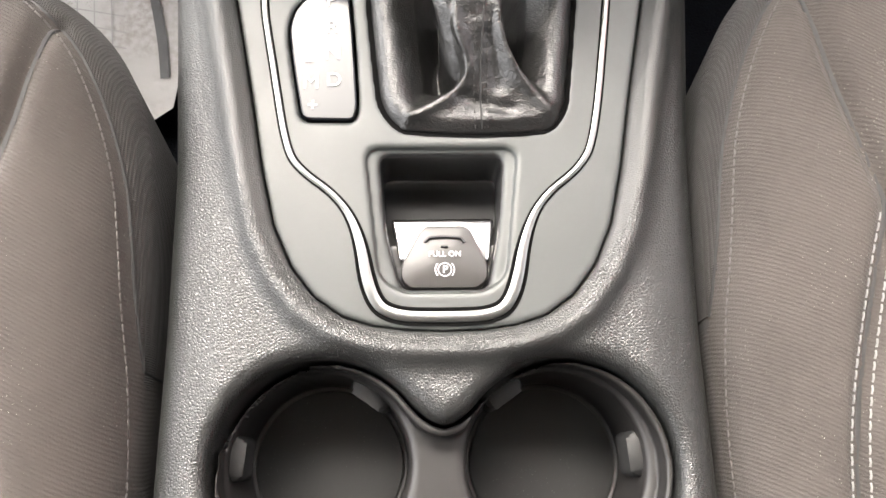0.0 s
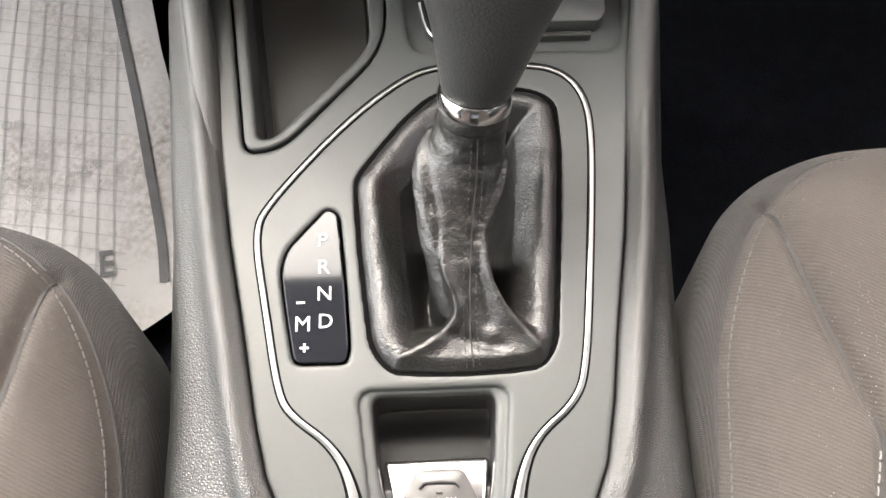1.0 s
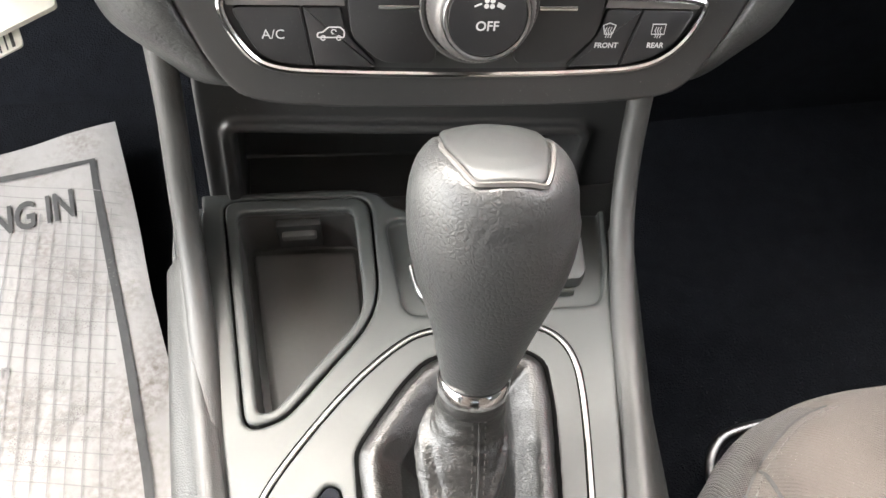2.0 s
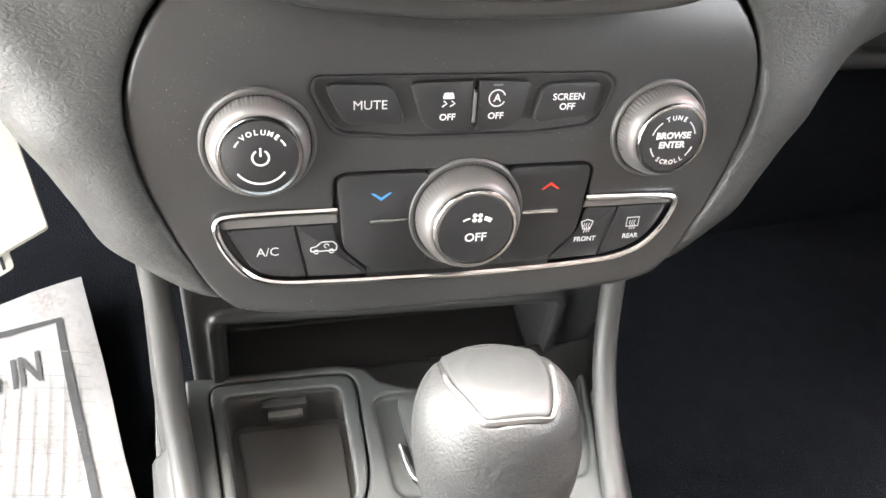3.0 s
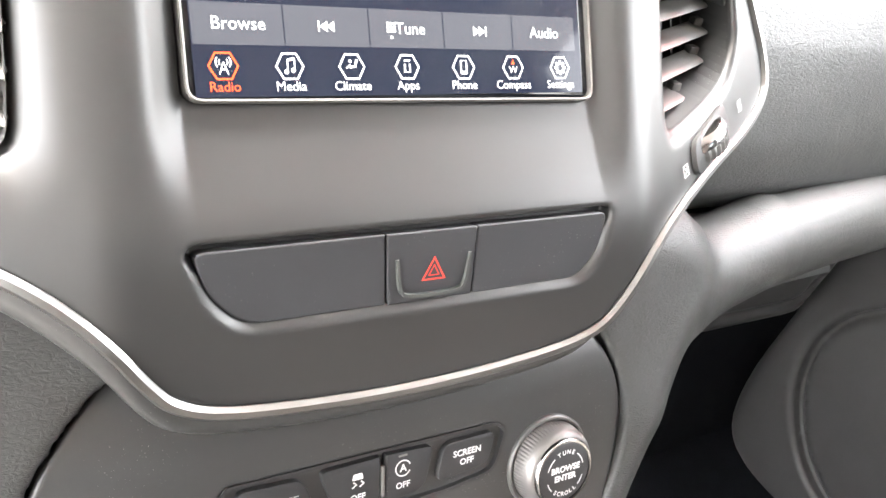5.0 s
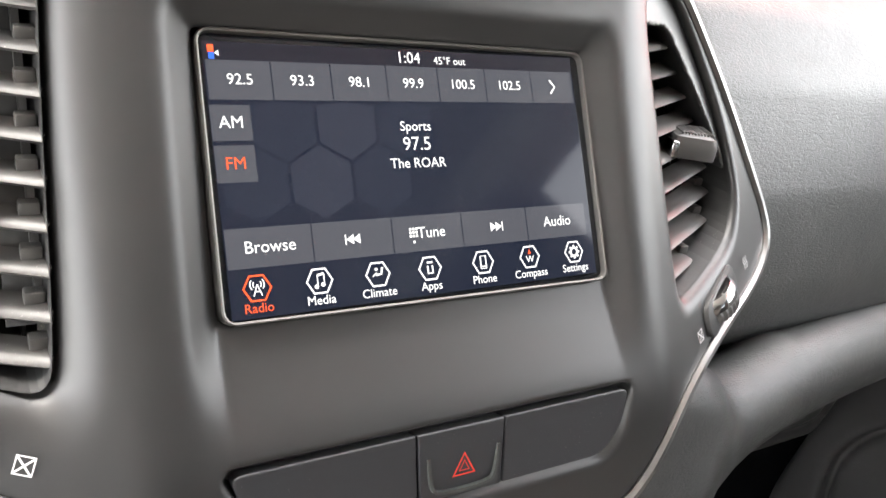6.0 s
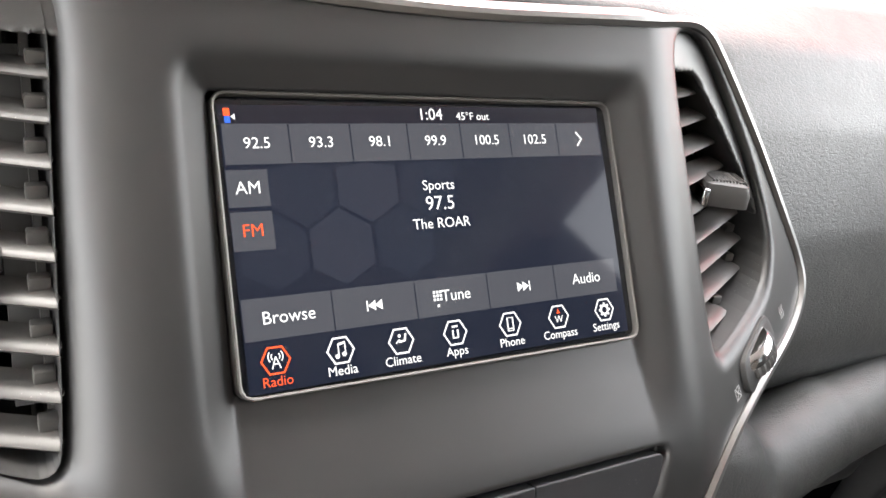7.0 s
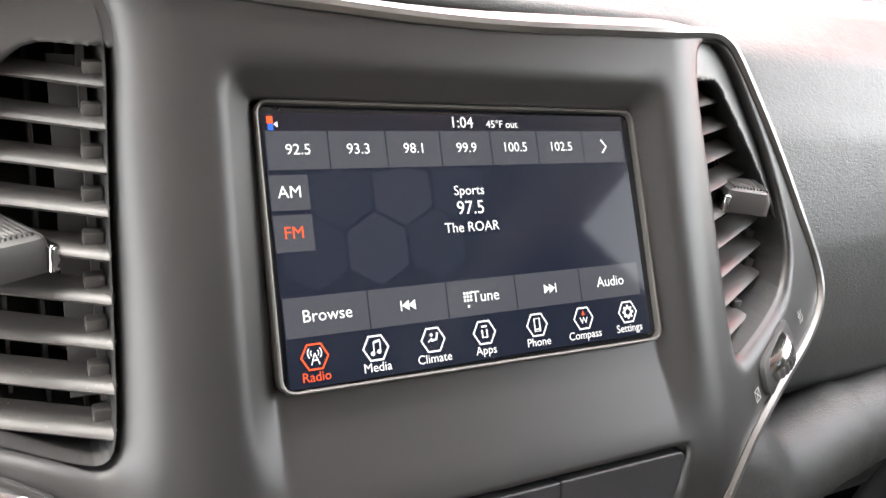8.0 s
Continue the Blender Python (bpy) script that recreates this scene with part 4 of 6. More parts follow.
part("silver_line", moved(sweep([Vector((x, y, float(crown_height(x, y)) - 0.0006)) for x, y in rim_line], [(-0.0009, -0.0008), (0.0009, -0.0008), (0.0006, 0.0006), (-0.0006, 0.0006)]), KM), RIBBED, shifter, "thin silver line on the crown")


def cap_form(X, Y, Z):
    xx, yy = np.meshgrid(X[:, 0, 0], Y[0, :, 0], indexing="ij")
    d = poly_dist(CROWN, xx, yy)[:, :, None] + 0.0012
    top = crown_height(xx, yy)[:, :, None]
    return extr(d, np.maximum((Z - top + 0.0002) * 0.7, top - 0.003 - Z), 0.0015)


cap_mesh = net_mesh("crown_cap", cap_form, (-0.026, -0.028, 0.098), (0.026, 0.026, 0.125), 0.0008, CAP_SKIN)
cap_mesh.transform(Matrix.Translation(-boot_base) @ KM)
cap = new("crown_cap", cap_mesh)
cap.parent = shifter
cap["label"] = "smooth grey crown cap"

# ---- dashboard, in its own frame (x across from its middle, y forward, z up) ----
FACE_Z = [0.15, 0.25, 0.30, 0.317, 0.36, 0.44, 0.475, 0.60]
FACE_Y = [0.420, 0.431, 0.4385, 0.4435, 0.468, 0.511, 0.528, 0.590]


face_z = np.linspace(0.10, 0.65, 1101)
face_s = np.interp(face_z, FACE_Z, FACE_Y)
bell = np.exp(-0.5 * (np.arange(-60, 61) * 0.0005 / 0.008) ** 2)
face_s = np.convolve(np.pad(face_s, 60, mode="edge"), bell / bell.sum(), mode="valid")


def face_y(z, x=0.0):
    a = np.abs(x) - 0.10
    return np.interp(z, face_z, face_s) + 0.34 * np.where(a > 0.012, a - 0.006, np.where(a > 0, a * a / 0.024, 0))


EDGE = [(0.0, 0.2565), (0.040, 0.2582), (0.0750, 0.2620), (0.0905, 0.2680), (0.0985, 0.2770), (0.1105, 0.2950), (0.1300, 0.3110), (0.1620, 0.3230), (0.2050, 0.3330), (0.2290, 0.3450), (0.2325, 0.3600), (0.2175, 0.3860), (0.1925, 0.4275), (0.1620, 0.4640), (0.1510, 0.4718), (0.1345, 0.4755), (0.0720, 0.4732), (0.0, 0.4705)]
EDGE_ALL = chaikin(EDGE + [(-x, z) for x, z in EDGE[-2:0:-1]], 2)
SCREEN = face_frame(0.0010, 0.476 + 0.58 * 0.041, 0.400, 0.58)
GLASS = rounded([(-0.0800, -0.0497), (0.0805, -0.0497), (0.0805, 0.0448), (-0.0800, 0.0448)], 0.004, 4)
VENT_R = [(0.1215, 0.4610), (0.1290, 0.4695), (0.1500, 0.4670), (0.1704, 0.4415), (0.1880, 0.4125), (0.1985, 0.3804), (0.1945, 0.3659), (0.1824, 0.3535), (0.1400, 0.3427), (0.1290, 0.3420), (0.1262, 0.3524), (0.1240, 0.4194)]
VENT_L = [(-x - 0.002, z) for x, z in VENT_R]
POCKET = rounded([(-0.0872, 0.3205), (0.0866, 0.3208), (0.0846, 0.3020), (0.0745, 0.2897), (-0.0700, 0.2900), (-0.0822, 0.3030)], [0.006, 0.005, 0.012, 0.010, 0.010, 0.012], 6)
RECESS = rounded([(-0.0985, 0.4585), (0.1000, 0.4620), (0.1020, 0.2700), (-0.0990, 0.2700)], [0.016, 0.016, 0.01, 0.01], 6)


def bezel_form(X, Y, Z):
    xx, zz = np.meshgrid(X[:, 0, 0], Z[0, 0, :], indexing="ij")
    g = (Y - face_y(zz, xx)[:, None, :]) * 0.9                   # depth behind the face
    out = poly_dist(EDGE_ALL, xx, zz)[:, None, :]
    f = extr(out, np.maximum(-g, g - 0.034), 0.0035)
    # the sloping surround of the screen
    d = poly_dist(RECESS, xx, zz)
    inner = poly_dist([(-0.0815, 0.2700), (0.0825, 0.2700), (0.0825, 0.4400), (-0.0815, 0.4400)], xx, zz)
    low = sstep(0.314, 0.361, zz)
    part_in = np.clip(-d / np.maximum(-d + np.maximum(inner, 0), 1e-5), 0, 1)
    depth = 0.0100 * np.where(part_in < 0.5, part_in ** 2, part_in - 0.25) / 0.75 * low
    f = smax(f, (depth[:, None, :] - g), 0.003)
    glass = np.maximum(np.abs(xx - 0.0005) - 0.0812, np.abs(zz - 0.3978) - 0.0420)
    f = smax(f, -np.maximum(glass[:, None, :], g - 0.026), 0.0012)
    # vents
    for v in (VENT_R, VENT_L):
        dv = poly_dist(chaikin(v, 2), xx, zz)[:, None, :]
        f = smax(f, -(dv - 0.0005) + 0 * g, (0.0050 + np.where(xx < 0, 0.0100, 0.0010) * sstep(0.150, 0.128, np.abs(xx)))[:, None, :])
    # pocket
    dp = poly_dist(POCKET, xx, zz)[:, None, :]
    foot = sstep(0.319, 0.310, zz)[:, None, :]
    f = smax(f, -np.maximum(dp + 0.80 * np.maximum(g, 0) * foot, g - 0.0075), 0.0016)
    return f


bezel = thing("centre_stack", (0, 0.45, 0.25), "satin charcoal dashboard bezel round the screen and air vents", "dashboard bezel", DASH)
soft("shell", bezel_form, (-0.240, 0.420, 0.248), (0.240, 0.600, 0.484), 0.0013, BEZEL, bezel)
edge3 = [(x, float(face_y(z, x)), z) for x, z in chaikin(EDGE_ALL, 1)]
ups3 = [(0, -1, 0.42)] * len(edge3)
part("silver_edge", sweep(edge3, [(-0.0036, -0.006), (0.0018, -0.006), (0.0018, 0.0005), (0.0009, 0.0018), (-0.0012, 0.0020), (-0.0030, 0.0005)], True, ups3), SILVER_DULL, bezel, "satin silver strip round the bezel")
# the black lip that backs the strip
lipz = [(x * 1.02, z - 0.016 * float(sstep(0.36, 0.30, np.array(z)))) for x, z in EDGE_ALL]


def lip_form(X, Y, Z):
    xx, zz = np.meshgrid(X[:, 0, 0], Z[0, 0, :], indexing="ij")
    d = poly_dist(lipz, xx, zz)[:, None, :]
    g = Y - (face_y(zz, xx) + 0.0065)[:, None, :]
    return np.maximum(extr(d, np.maximum(-g, g - 0.030), 0.006), -(d + 0.022))


soft("backing_lip", lip_form, (-0.245, 0.424, 0.226), (0.245, 0.600, 0.492), 0.0014, CLIMATE, bezel, "matt black lip behind the silver strip")

# ---- display ----
display = thing("touch_screen", (0, 0.49, 0.35), "lit touch screen showing the radio page", "touch screen", DASH)
glass = part("glass", slab(GLASS, -0.006, 0.0, 0.0008, 0, SCREEN), GLASS_BLACK, display)
part("rim", flat_sweep(inset(ccw(GLASS), -0.0007), [(-0.0007, -0.006), (0.0007, -0.006), (0.0007, 0.0016), (0.0002, 0.0022), (-0.0004, 0.0018)], True, SCREEN), SCREEN_RIM, display, "thin satin grey rim of the screen")


def lit(name, color, strength):
    mt = material(name, (0.006, 0.006, 0.007), 0.06, vary=0.02, emit=strength, spec=0.14, rough_vary=0.02)
    mt.node_tree.nodes["Principled BSDF"].inputs["Emission Color"].default_value = (*color, 1)
    return mt


GLOW = 0.075
UI_BACK = lit("screen_glow_navy", (0.006, 0.009, 0.019), GLOW)
UI_HEX = lit("screen_glow_slate", (0.016, 0.020, 0.033), GLOW)
UI_BAR = lit("screen_glow_grey", (0.052, 0.056, 0.068), GLOW)
UI_TEXT = lit("screen_glow_white", (0.85, 0.87, 0.90), GLOW)
UI_RED = lit("screen_glow_orange_red", (0.90, 0.10, 0.03), GLOW)
UI_BLUE = lit("screen_glow_blue", (0.03, 0.12, 0.60), GLOW)


UI = SCREEN @ Matrix.Rotation(radians(0.65), 4, "Z")


def ui_box(x0, x1, v0, v1, h):
    return shape([(x0, v0), (x1, v0), (x1, v1), (x0, v1)], UI, h)


UI_TOP = lit("screen_glow_black", (0.010, 0.010, 0.016), GLOW)
UI_HEX_DIM = lit("screen_glow_dim_slate", (0.010, 0.014, 0.026), GLOW)
page = part("page", ui_box(-0.0784, 0.0768, -0.0485, 0.0360, 0.0002), UI_BACK, display, "dark blue radio page")
part("status_bar", ui_box(-0.0784, 0.0768, 0.0362, 0.0428, 0.0002), UI_TOP, page)
for cx, cv_, mt in ((-0.0418, -0.0050, UI_HEX), (-0.0535, 0.0152, UI_HEX_DIM), (-0.0300, 0.0152, UI_HEX), (-0.0182, -0.0050, UI_HEX_DIM), (-0.0652, -0.0050, UI_HEX_DIM), (-0.0065, 0.0152, UI_HEX_DIM)):
    part("hexagon", shape([(cx + 0.0128 * math.cos(radians(a)), max(-0.0185, min(0.0230, cv_ + 0.0128 * math.sin(radians(a))))) for a in range(30, 390, 60)], UI, 0.0003), mt, page)
cells = [-0.0780, -0.0560, -0.0342, -0.0122, 0.0098, 0.0316, 0.0543, 0.0760]
for k, tx in enumerate(("92.5", "93.3", "98.1", "99.9", "100.5", "102.5", ">")):
    b = part("preset_button", ui_box(cells[k] + 0.0002, cells[k + 1] - 0.0002, 0.0234, 0.0366, 0.0004), UI_BAR, page)
    mid = 0.5 * (cells[k] + cells[k + 1])
    if tx == ">":
        part("arrow", stroke([(mid - 0.0013, 0.0301 + 0.0028), (mid + 0.0012, 0.0301), (mid - 0.0013, 0.0301 - 0.0028)], 0.0008, UI, 0.0006), UI_TEXT, b)
    else:
        part("lettering", word(tx, 0.0052, mid, 0.0301, UI, 0.0006, sx=1.02), UI_TEXT, b)
for tx, v0, v1, mt in (("AM", 0.0098, 0.0217, UI_TEXT), ("FM", -0.0040, 0.0083, UI_RED)):
    b = part("band_button", ui_box(-0.0782, -0.0647, v0, v1, 0.0004), UI_BAR, page)
    part("lettering", word(tx, 0.0058, -0.0715, 0.5 * (v0 + v1), UI, 0.0006), mt, b)
bars = [-0.0782, -0.0481, -0.0173, 0.0126, 0.0433, 0.0742]
for k, tx in enumerate(("Browse", "", "Tune", "", "Audio")):
    b = part("menu_button", ui_box(bars[k] + 0.0002, bars[k + 1] - 0.0002, -0.0322, -0.0190, 0.0004), UI_BAR, page)
    mid, vz = 0.5 * (bars[k] + bars[k + 1]), -0.0256
    if tx:
        part("lettering", word(tx, 0.0058, -0.0011 if tx == "Tune" else mid, vz, UI, 0.0006), UI_TEXT, b)
    if tx == "Tune":
        kx = -0.0105
        part("keypad_icon", join(*(shape([(kx + 0.0013 * i, vz + 0.0013 - 0.0013 * j), (kx + 0.0009 + 0.0013 * i, vz + 0.0013 - 0.0013 * j), (kx + 0.0009 + 0.0013 * i, vz + 0.0022 - 0.0013 * j), (kx + 0.0013 * i, vz + 0.0022 - 0.0013 * j)], UI, 0.0006) for i in range(3) for j in range(3)), shape([(kx + 0.0013, vz - 0.0026), (kx + 0.0022, vz - 0.0026), (kx + 0.0022, vz - 0.0035), (kx + 0.0013, vz - 0.0035)], UI, 0.0006)), UI_TEXT, b)
    if not tx:
        d = -1 if k == 1 else 1
        tri = [[(mid + d * (a + 0.0020), vz), (mid + d * (a - 0.0008), vz + 0.0018), (mid + d * (a - 0.0008), vz - 0.0018)] for a in (-0.0016, 0.0009)]
        part("skip_icon", join(*(shape(t, UI, 0.0006) for t in tri), bar(mid + d * 0.0032, vz - 0.0018, mid + d * 0.0032, vz + 0.0018, 0.0005, UI, 0.0006)), UI_TEXT, b)
for tx, x, v, size in (("1:04", -0.0020, 0.0397, 0.0060), ("45\u00b0F out", 0.0160, 0.0391, 0.0041), ("Sports", -0.0024, 0.0140, 0.0051), ("97.5", -0.0026, 0.0074, 0.0071), ("The ROAR", -0.0029, 0.0003, 0.0052)):
    part("lettering", word(tx, size, x, v, UI, 0.0005), UI_TEXT, page)
part("status_mark", ui_box(-0.0768, -0.0747, 0.0391, 0.0416, 0.0005), UI_RED, page)
part("status_mark", ui_box(-0.0766, -0.0747, 0.0368, 0.0390, 0.0005), UI_BLUE, page)
part("status_mark", shape([(-0.0746, 0.0388), (-0.0732, 0.0378), (-0.0732, 0.0398)], UI, 0.0006), UI_TEXT, page)
for k, (tx, x) in enumerate((("Radio", -0.0691), ("Media", -0.0472), ("Climate", -0.0250), ("Apps", -0.0035), ("Phone", 0.0202), ("Compass", 0.0427), ("Settings", 0.0656))):
    mt = UI_RED if k == 0 else UI_TEXT
    c = -0.0388
    hexa = [(x + 0.0047 * math.cos(radians(a)), c + 0.0047 * math.sin(radians(a))) for a in range(0, 360, 60)]
    ic = part("menu_icon", stroke(hexa, 0.0007, UI, 0.0005, True), mt, page)
    part("lettering", word(tx, 0.0044, x, -0.0454, UI, 0.0005), mt, page)
    S2 = UI @ Matrix.Translation((x, c, 0.0006))
    if k == 0:
        g = join(bar(-0.0014, -0.0026, 0, 0.0012, 0.0004, S2, 0), bar(0.0014, -0.0026, 0, 0.0012, 0.0004, S2, 0.0001), bar(-0.0009, -0.0011, 0.0009, -0.0011, 0.0004, S2, 0.0002), *(stroke(arc(0, 0.0012, r, a - 40, a + 40, 6), 0.0004, S2, 0) for r in (0.0014, 0.0024) for a in (0, 180)))
    elif k == 1:
        g = join(bar(-0.0008, -0.0016, -0.0008, 0.0022, 0.0004, S2, 0), bar(0.0016, -0.0011, 0.0016, 0.0026, 0.0004, S2, 0), bar(-0.0008, 0.0020, 0.0016, 0.0025, 0.0008, S2, 0.0001), shape(arc(-0.0014, -0.0018, 0.0008, 0, 340, 9), S2, 0.0002), shape(arc(0.0010, -0.0013, 0.0008, 0, 340, 9), S2, 0.0002))
    elif k == 2:
        g = join(shape(arc(-0.0006, 0.0018, 0.0006, 0, 340, 9), S2, 0), stroke([(0.0018, 0.0024), (0.0012, 0.0000), (-0.0010, -0.0002)], 0.0008, S2, 0.0001), bar(-0.0022, -0.0006, -0.0006, 0.0006, 0.0005, S2, 0.0002))
    elif k == 3:
        g = join(stroke([(-0.0010, 0.0010), (-0.0010, -0.0018), (0.0010, -0.0018), (0.0010, 0.0010)], 0.0007, S2, 0), bar(-0.0012, 0.0022, 0.0012, 0.0022, 0.0007, S2, 0))
    elif k == 4:
        g = join(stroke([(-0.0012, -0.0024), (0.0012, -0.0024), (0.0012, 0.0024), (-0.0012, 0.0024)], 0.0006, S2, 0, True), bar(-0.0010, -0.0016, 0.0010, -0.0016, 0.0004, S2, 0.0001))
    elif k == 5:
        g = word("W", 0.0038, 0, -0.0010, S2, 0)
        part("needle", shape([(-0.0008, 0.0012), (0.0008, 0.0012), (0, 0.0032)], S2, 0), UI_RED, ic)
    else:
        g = join(stroke(arc(0, 0, 0.0017, 0, 345, 20), 0.0009, S2, 0, True), *(bar(0.0020 * math.cos(radians(a)), 0.0020 * math.sin(radians(a)), 0.0028 * math.cos(radians(a)), 0.0028 * math.sin(radians(a)), 0.0009, S2, 0.0001) for a in range(0, 360, 45)))
    part("glyph", g, UI_TEXT, ic)

# ---- pocket with the hazard switch ----
def on_face(x, z, d=0.0):
    """The frame on the bezel at (x, z), d metres behind it."""
    y0 = float(face_y(z, x))
    s = float((face_y(z + 0.004, x) - face_y(z - 0.004, x)) / 0.008)
    return face_frame(x, y0 + d, z, s)


def wrapped(pts, depth, thick, bev=0.0006):
    """A plate that lies in the pocket, following the face."""
    g = slab([(x, z) for x, z in pts], -thick, 0.0, bev)
    out = []
    for x, z, h in g[0]:
        s = 0.37
        k = 1 / math.sqrt(1 + s * s)
        out.append((x, float(np.interp(z, [0.29, 0.325], [0.4372, 0.4445])) + depth - h * k, z + h * s * k))
    return out, g[1]


hazard = thing("switch_bank", (0, 0.44, 0.29), "charcoal switch bank with a red hazard switch in the middle", "switch bank", DASH)
left_blank = rounded([(-0.0840, 0.3188), (-0.0182, 0.3190), (-0.0160, 0.2925), (-0.0672, 0.2928), (-0.0792, 0.3040)], [0.004, 0.0005, 0.0005, 0.008, 0.010], 5)
right_blank = rounded([(0.0208, 0.3190), (0.0836, 0.3192), (0.0816, 0.3030), (0.0726, 0.2924), (0.0212, 0.2922)], [0.0005, 0.004, 0.010, 0.008, 0.0005], 5)
haz_btn = rounded([(-0.0174, 0.3190), (0.0200, 0.3190), (0.0204, 0.2922), (-0.0152, 0.2925)], 0.0006, 2)
SWITCH = material("blue_black_switch_plastic", (0.022, 0.023, 0.026), 0.45, bumps=(("noise", 3500, 0.12, 0.0001),), vary=0.06, specks=0.4)
part("blank_cover", wrapped(left_blank, 0.0030, 0.006), SWITCH, hazard, smooth=False)
part("blank_cover", wrapped(right_blank, 0.0030, 0.006), SWITCH, hazard, smooth=False)
hz = part("hazard_switch", wrapped(haz_btn, 0.0028, 0.006), SWITCH, hazard, "hazard switch with a red triangle", smooth=False)
HM = on_face(0.0022, 0.3045, 0.0026)
part("triangle", stroke([(-0.0046, -0.0036), (0.0046, -0.0036), (0, 0.0046)], 0.0011, HM, 0.0008, True), PRINT_RED, hz)
part("inner_triangle", stroke([(-0.0021, -0.0020), (0.0021, -0.0020), (0, 0.0018)], 0.0006, HM, 0.0009, True), PRINT_RED, hz)
# the highlight on the scoop's lower edge, shaped as a paler ridge
part("scoop_highlight", flat_sweep(chaikin([(-0.0150, 0.0050), (-0.0135, -0.0070), (-0.0100, -0.0098), (0.0115, -0.0098), (0.0145, -0.0070), (0.0155, 0.0050)], 2, False), [(-0.0009, -0.002), (0.0009, -0.002), (0.0006, 0.0007), (-0.0006, 0.0007)], False, HM), SATIN, hz, "paler ridge for the highlight on the finger scoop's edge")

# ---- air vents ----
def air_vent(side):
    pts = VENT_R if side > 0 else VENT_L
    line = chaikin(pts, 2)
    xs = [p[0] for p in line]
    v = thing("air_vent", (side * 0.16, 0.52, 0.345), "black slatted dashboard air vent with a sliding knob", "air vent", DASH, "dashboard vents")
    # duct walls round the opening
    loop = [Vector(p) for p in line]
    n = len(loop)
    verts = [(p.x, float(face_y(p.y, p.x)) + d, p.y) for d in (0.006, 0.075) for p in loop]
    part("duct", (verts, [(i, (i + 1) % n, n + (i + 1) % n, n + i) for i in range(n)] + [tuple(n + i for i in range(n))]), DARK, v, smooth=False)

    def span(z):
        hits = []
        for a, b in zip(line, line[1:] + line[:1]):
            if (a[1] - z) * (b[1] - z) < 0:
                hits.append(a[0] + (b[0] - a[0]) * (z - a[1]) / (b[1] - a[1]))
        return (min(hits), max(hits)) if len(hits) >= 2 else None

    inner_x = 0.1262
    for k in range(9):
        z = 0.3482 + 0.0118 * k
        sp = span(z)
        if not sp or sp[1] - sp[0] < 0.015:
            continue
        # the slats run back towards the door more than the face does
        y_in = float(face_y(z, side * inner_x)) + 0.0085
        m_pts = []
        for q in range(13):
            x = sp[0] + (sp[1] - sp[0]) * q / 12
            m_pts.append((x, y_in + 0.50 * max(0.0, abs(x) - inner_x), z))
        prof_s = [(-0.0004, -0.0008), (0.0004, -0.0018), (0.0016, -0.0021), (0.0112, -0.0004), (0.0122, 0.0010), (0.0112, 0.0019), (0.0036, 0.0010), (0.0006, 0.0002)]
        slat = part("slat", sweep(m_pts, [(-a, b) for a, b in prof_s], ups=[(0, 0, 1)] * 13), SLAT, v)
        for end in ((0.05, 0.95) if side > 0 else (0.95,)):
            x = sp[0] + (sp[1] - sp[0]) * end
            yy = y_in + 0.50 * max(0.0, abs(x) - inner_x) + 0.009
            part("pivot", box(x - 0.0030, x + 0.0030, yy - 0.0025, yy + 0.0025, z + 0.0010, z + 0.0050, 0.0008), SLAT, slat)
    if side < 0:
        part("link_panel", slab([(-0.139, 0.350), (-0.1285, 0.350), (-0.1285, 0.446), (-0.139, 0.446)], 0, 0.001, 0.0003, 0, Matrix(((1, 0, 0, 0), (0, 0.54, -1, float(face_y(0.40, 0.13)) + 0.030 - 0.54 * 0.40), (0, 1, 0, 0), (0, 0, 0, 1)))), VENT_KNOB, v, "grey panel behind the slats")
    for k in range(6):
        x = side * (0.134 + 0.0105 * k)
        y0 = float(face_y(0.40, x)) + 0.034
        zs = [z for z in np.linspace(0.343, 0.468, 60) if span(z) and span(z)[0] < x < span(z)[1]]
        if len(zs) > 4:
            verts = [(x + sx, y0 + dy + float(face_y(z, x) - face_y(0.40, x)), z) for z in (zs[0], zs[-1]) for sx, dy in ((-0.0006, 0), (0.0006, 0), (0.0006, 0.022), (-0.0006, 0.022))]
            part("vane", (verts, [(0, 1, 5, 4), (1, 2, 6, 5), (2, 3, 7, 6), (3, 0, 4, 7)]), DARK, v, smooth=False)
    link = side * 0.1295
    part("link_bar", sweep([(link, float(face_y(z, link)) + 0.026, z) for z in np.linspace(0.350, 0.455, 9)], [(-0.0012, -0.002), (0.0012, -0.002), (0.0012, 0.002), (-0.0012, 0.002)], ups=[(0, 1, 0)] * 9), SLAT, v)
    kx, kz = (0.163, 0.4018) if side > 0 else (-0.1565, 0.3965)
    ky = float(face_y(kz, side * inner_x)) + 0.50 * (abs(kx) - inner_x) + 0.004
    VK = Matrix.Translation((kx, ky, kz)) @ Matrix.Rotation(-side * radians(27), 4, "Z") @ Matrix.Diagonal((side, 1, 1, 1))

    def turned(g):
        return moved(g, VK) if side > 0 else (moved(g, VK)[0], [f[::-1] for f in g[1]])

    kn = part("knob", turned(slab(rounded([(-0.0118, -0.0115), (0.0120, -0.012), (0.0120, 0.014), (-0.0118, 0.014)], 0.005, 5), -0.0066, 0.0054, 0.0056)), VENT_KNOB, v, "ribbed sliding knob")
    for q in range(11):
        x = -0.0068 + q * 0.0016
        part("rib", turned(box(x - 0.0004, x + 0.0004, -0.0080, 0.0095, 0.0040, 0.0057, 0.0004)), VENT_KNOB, kn)
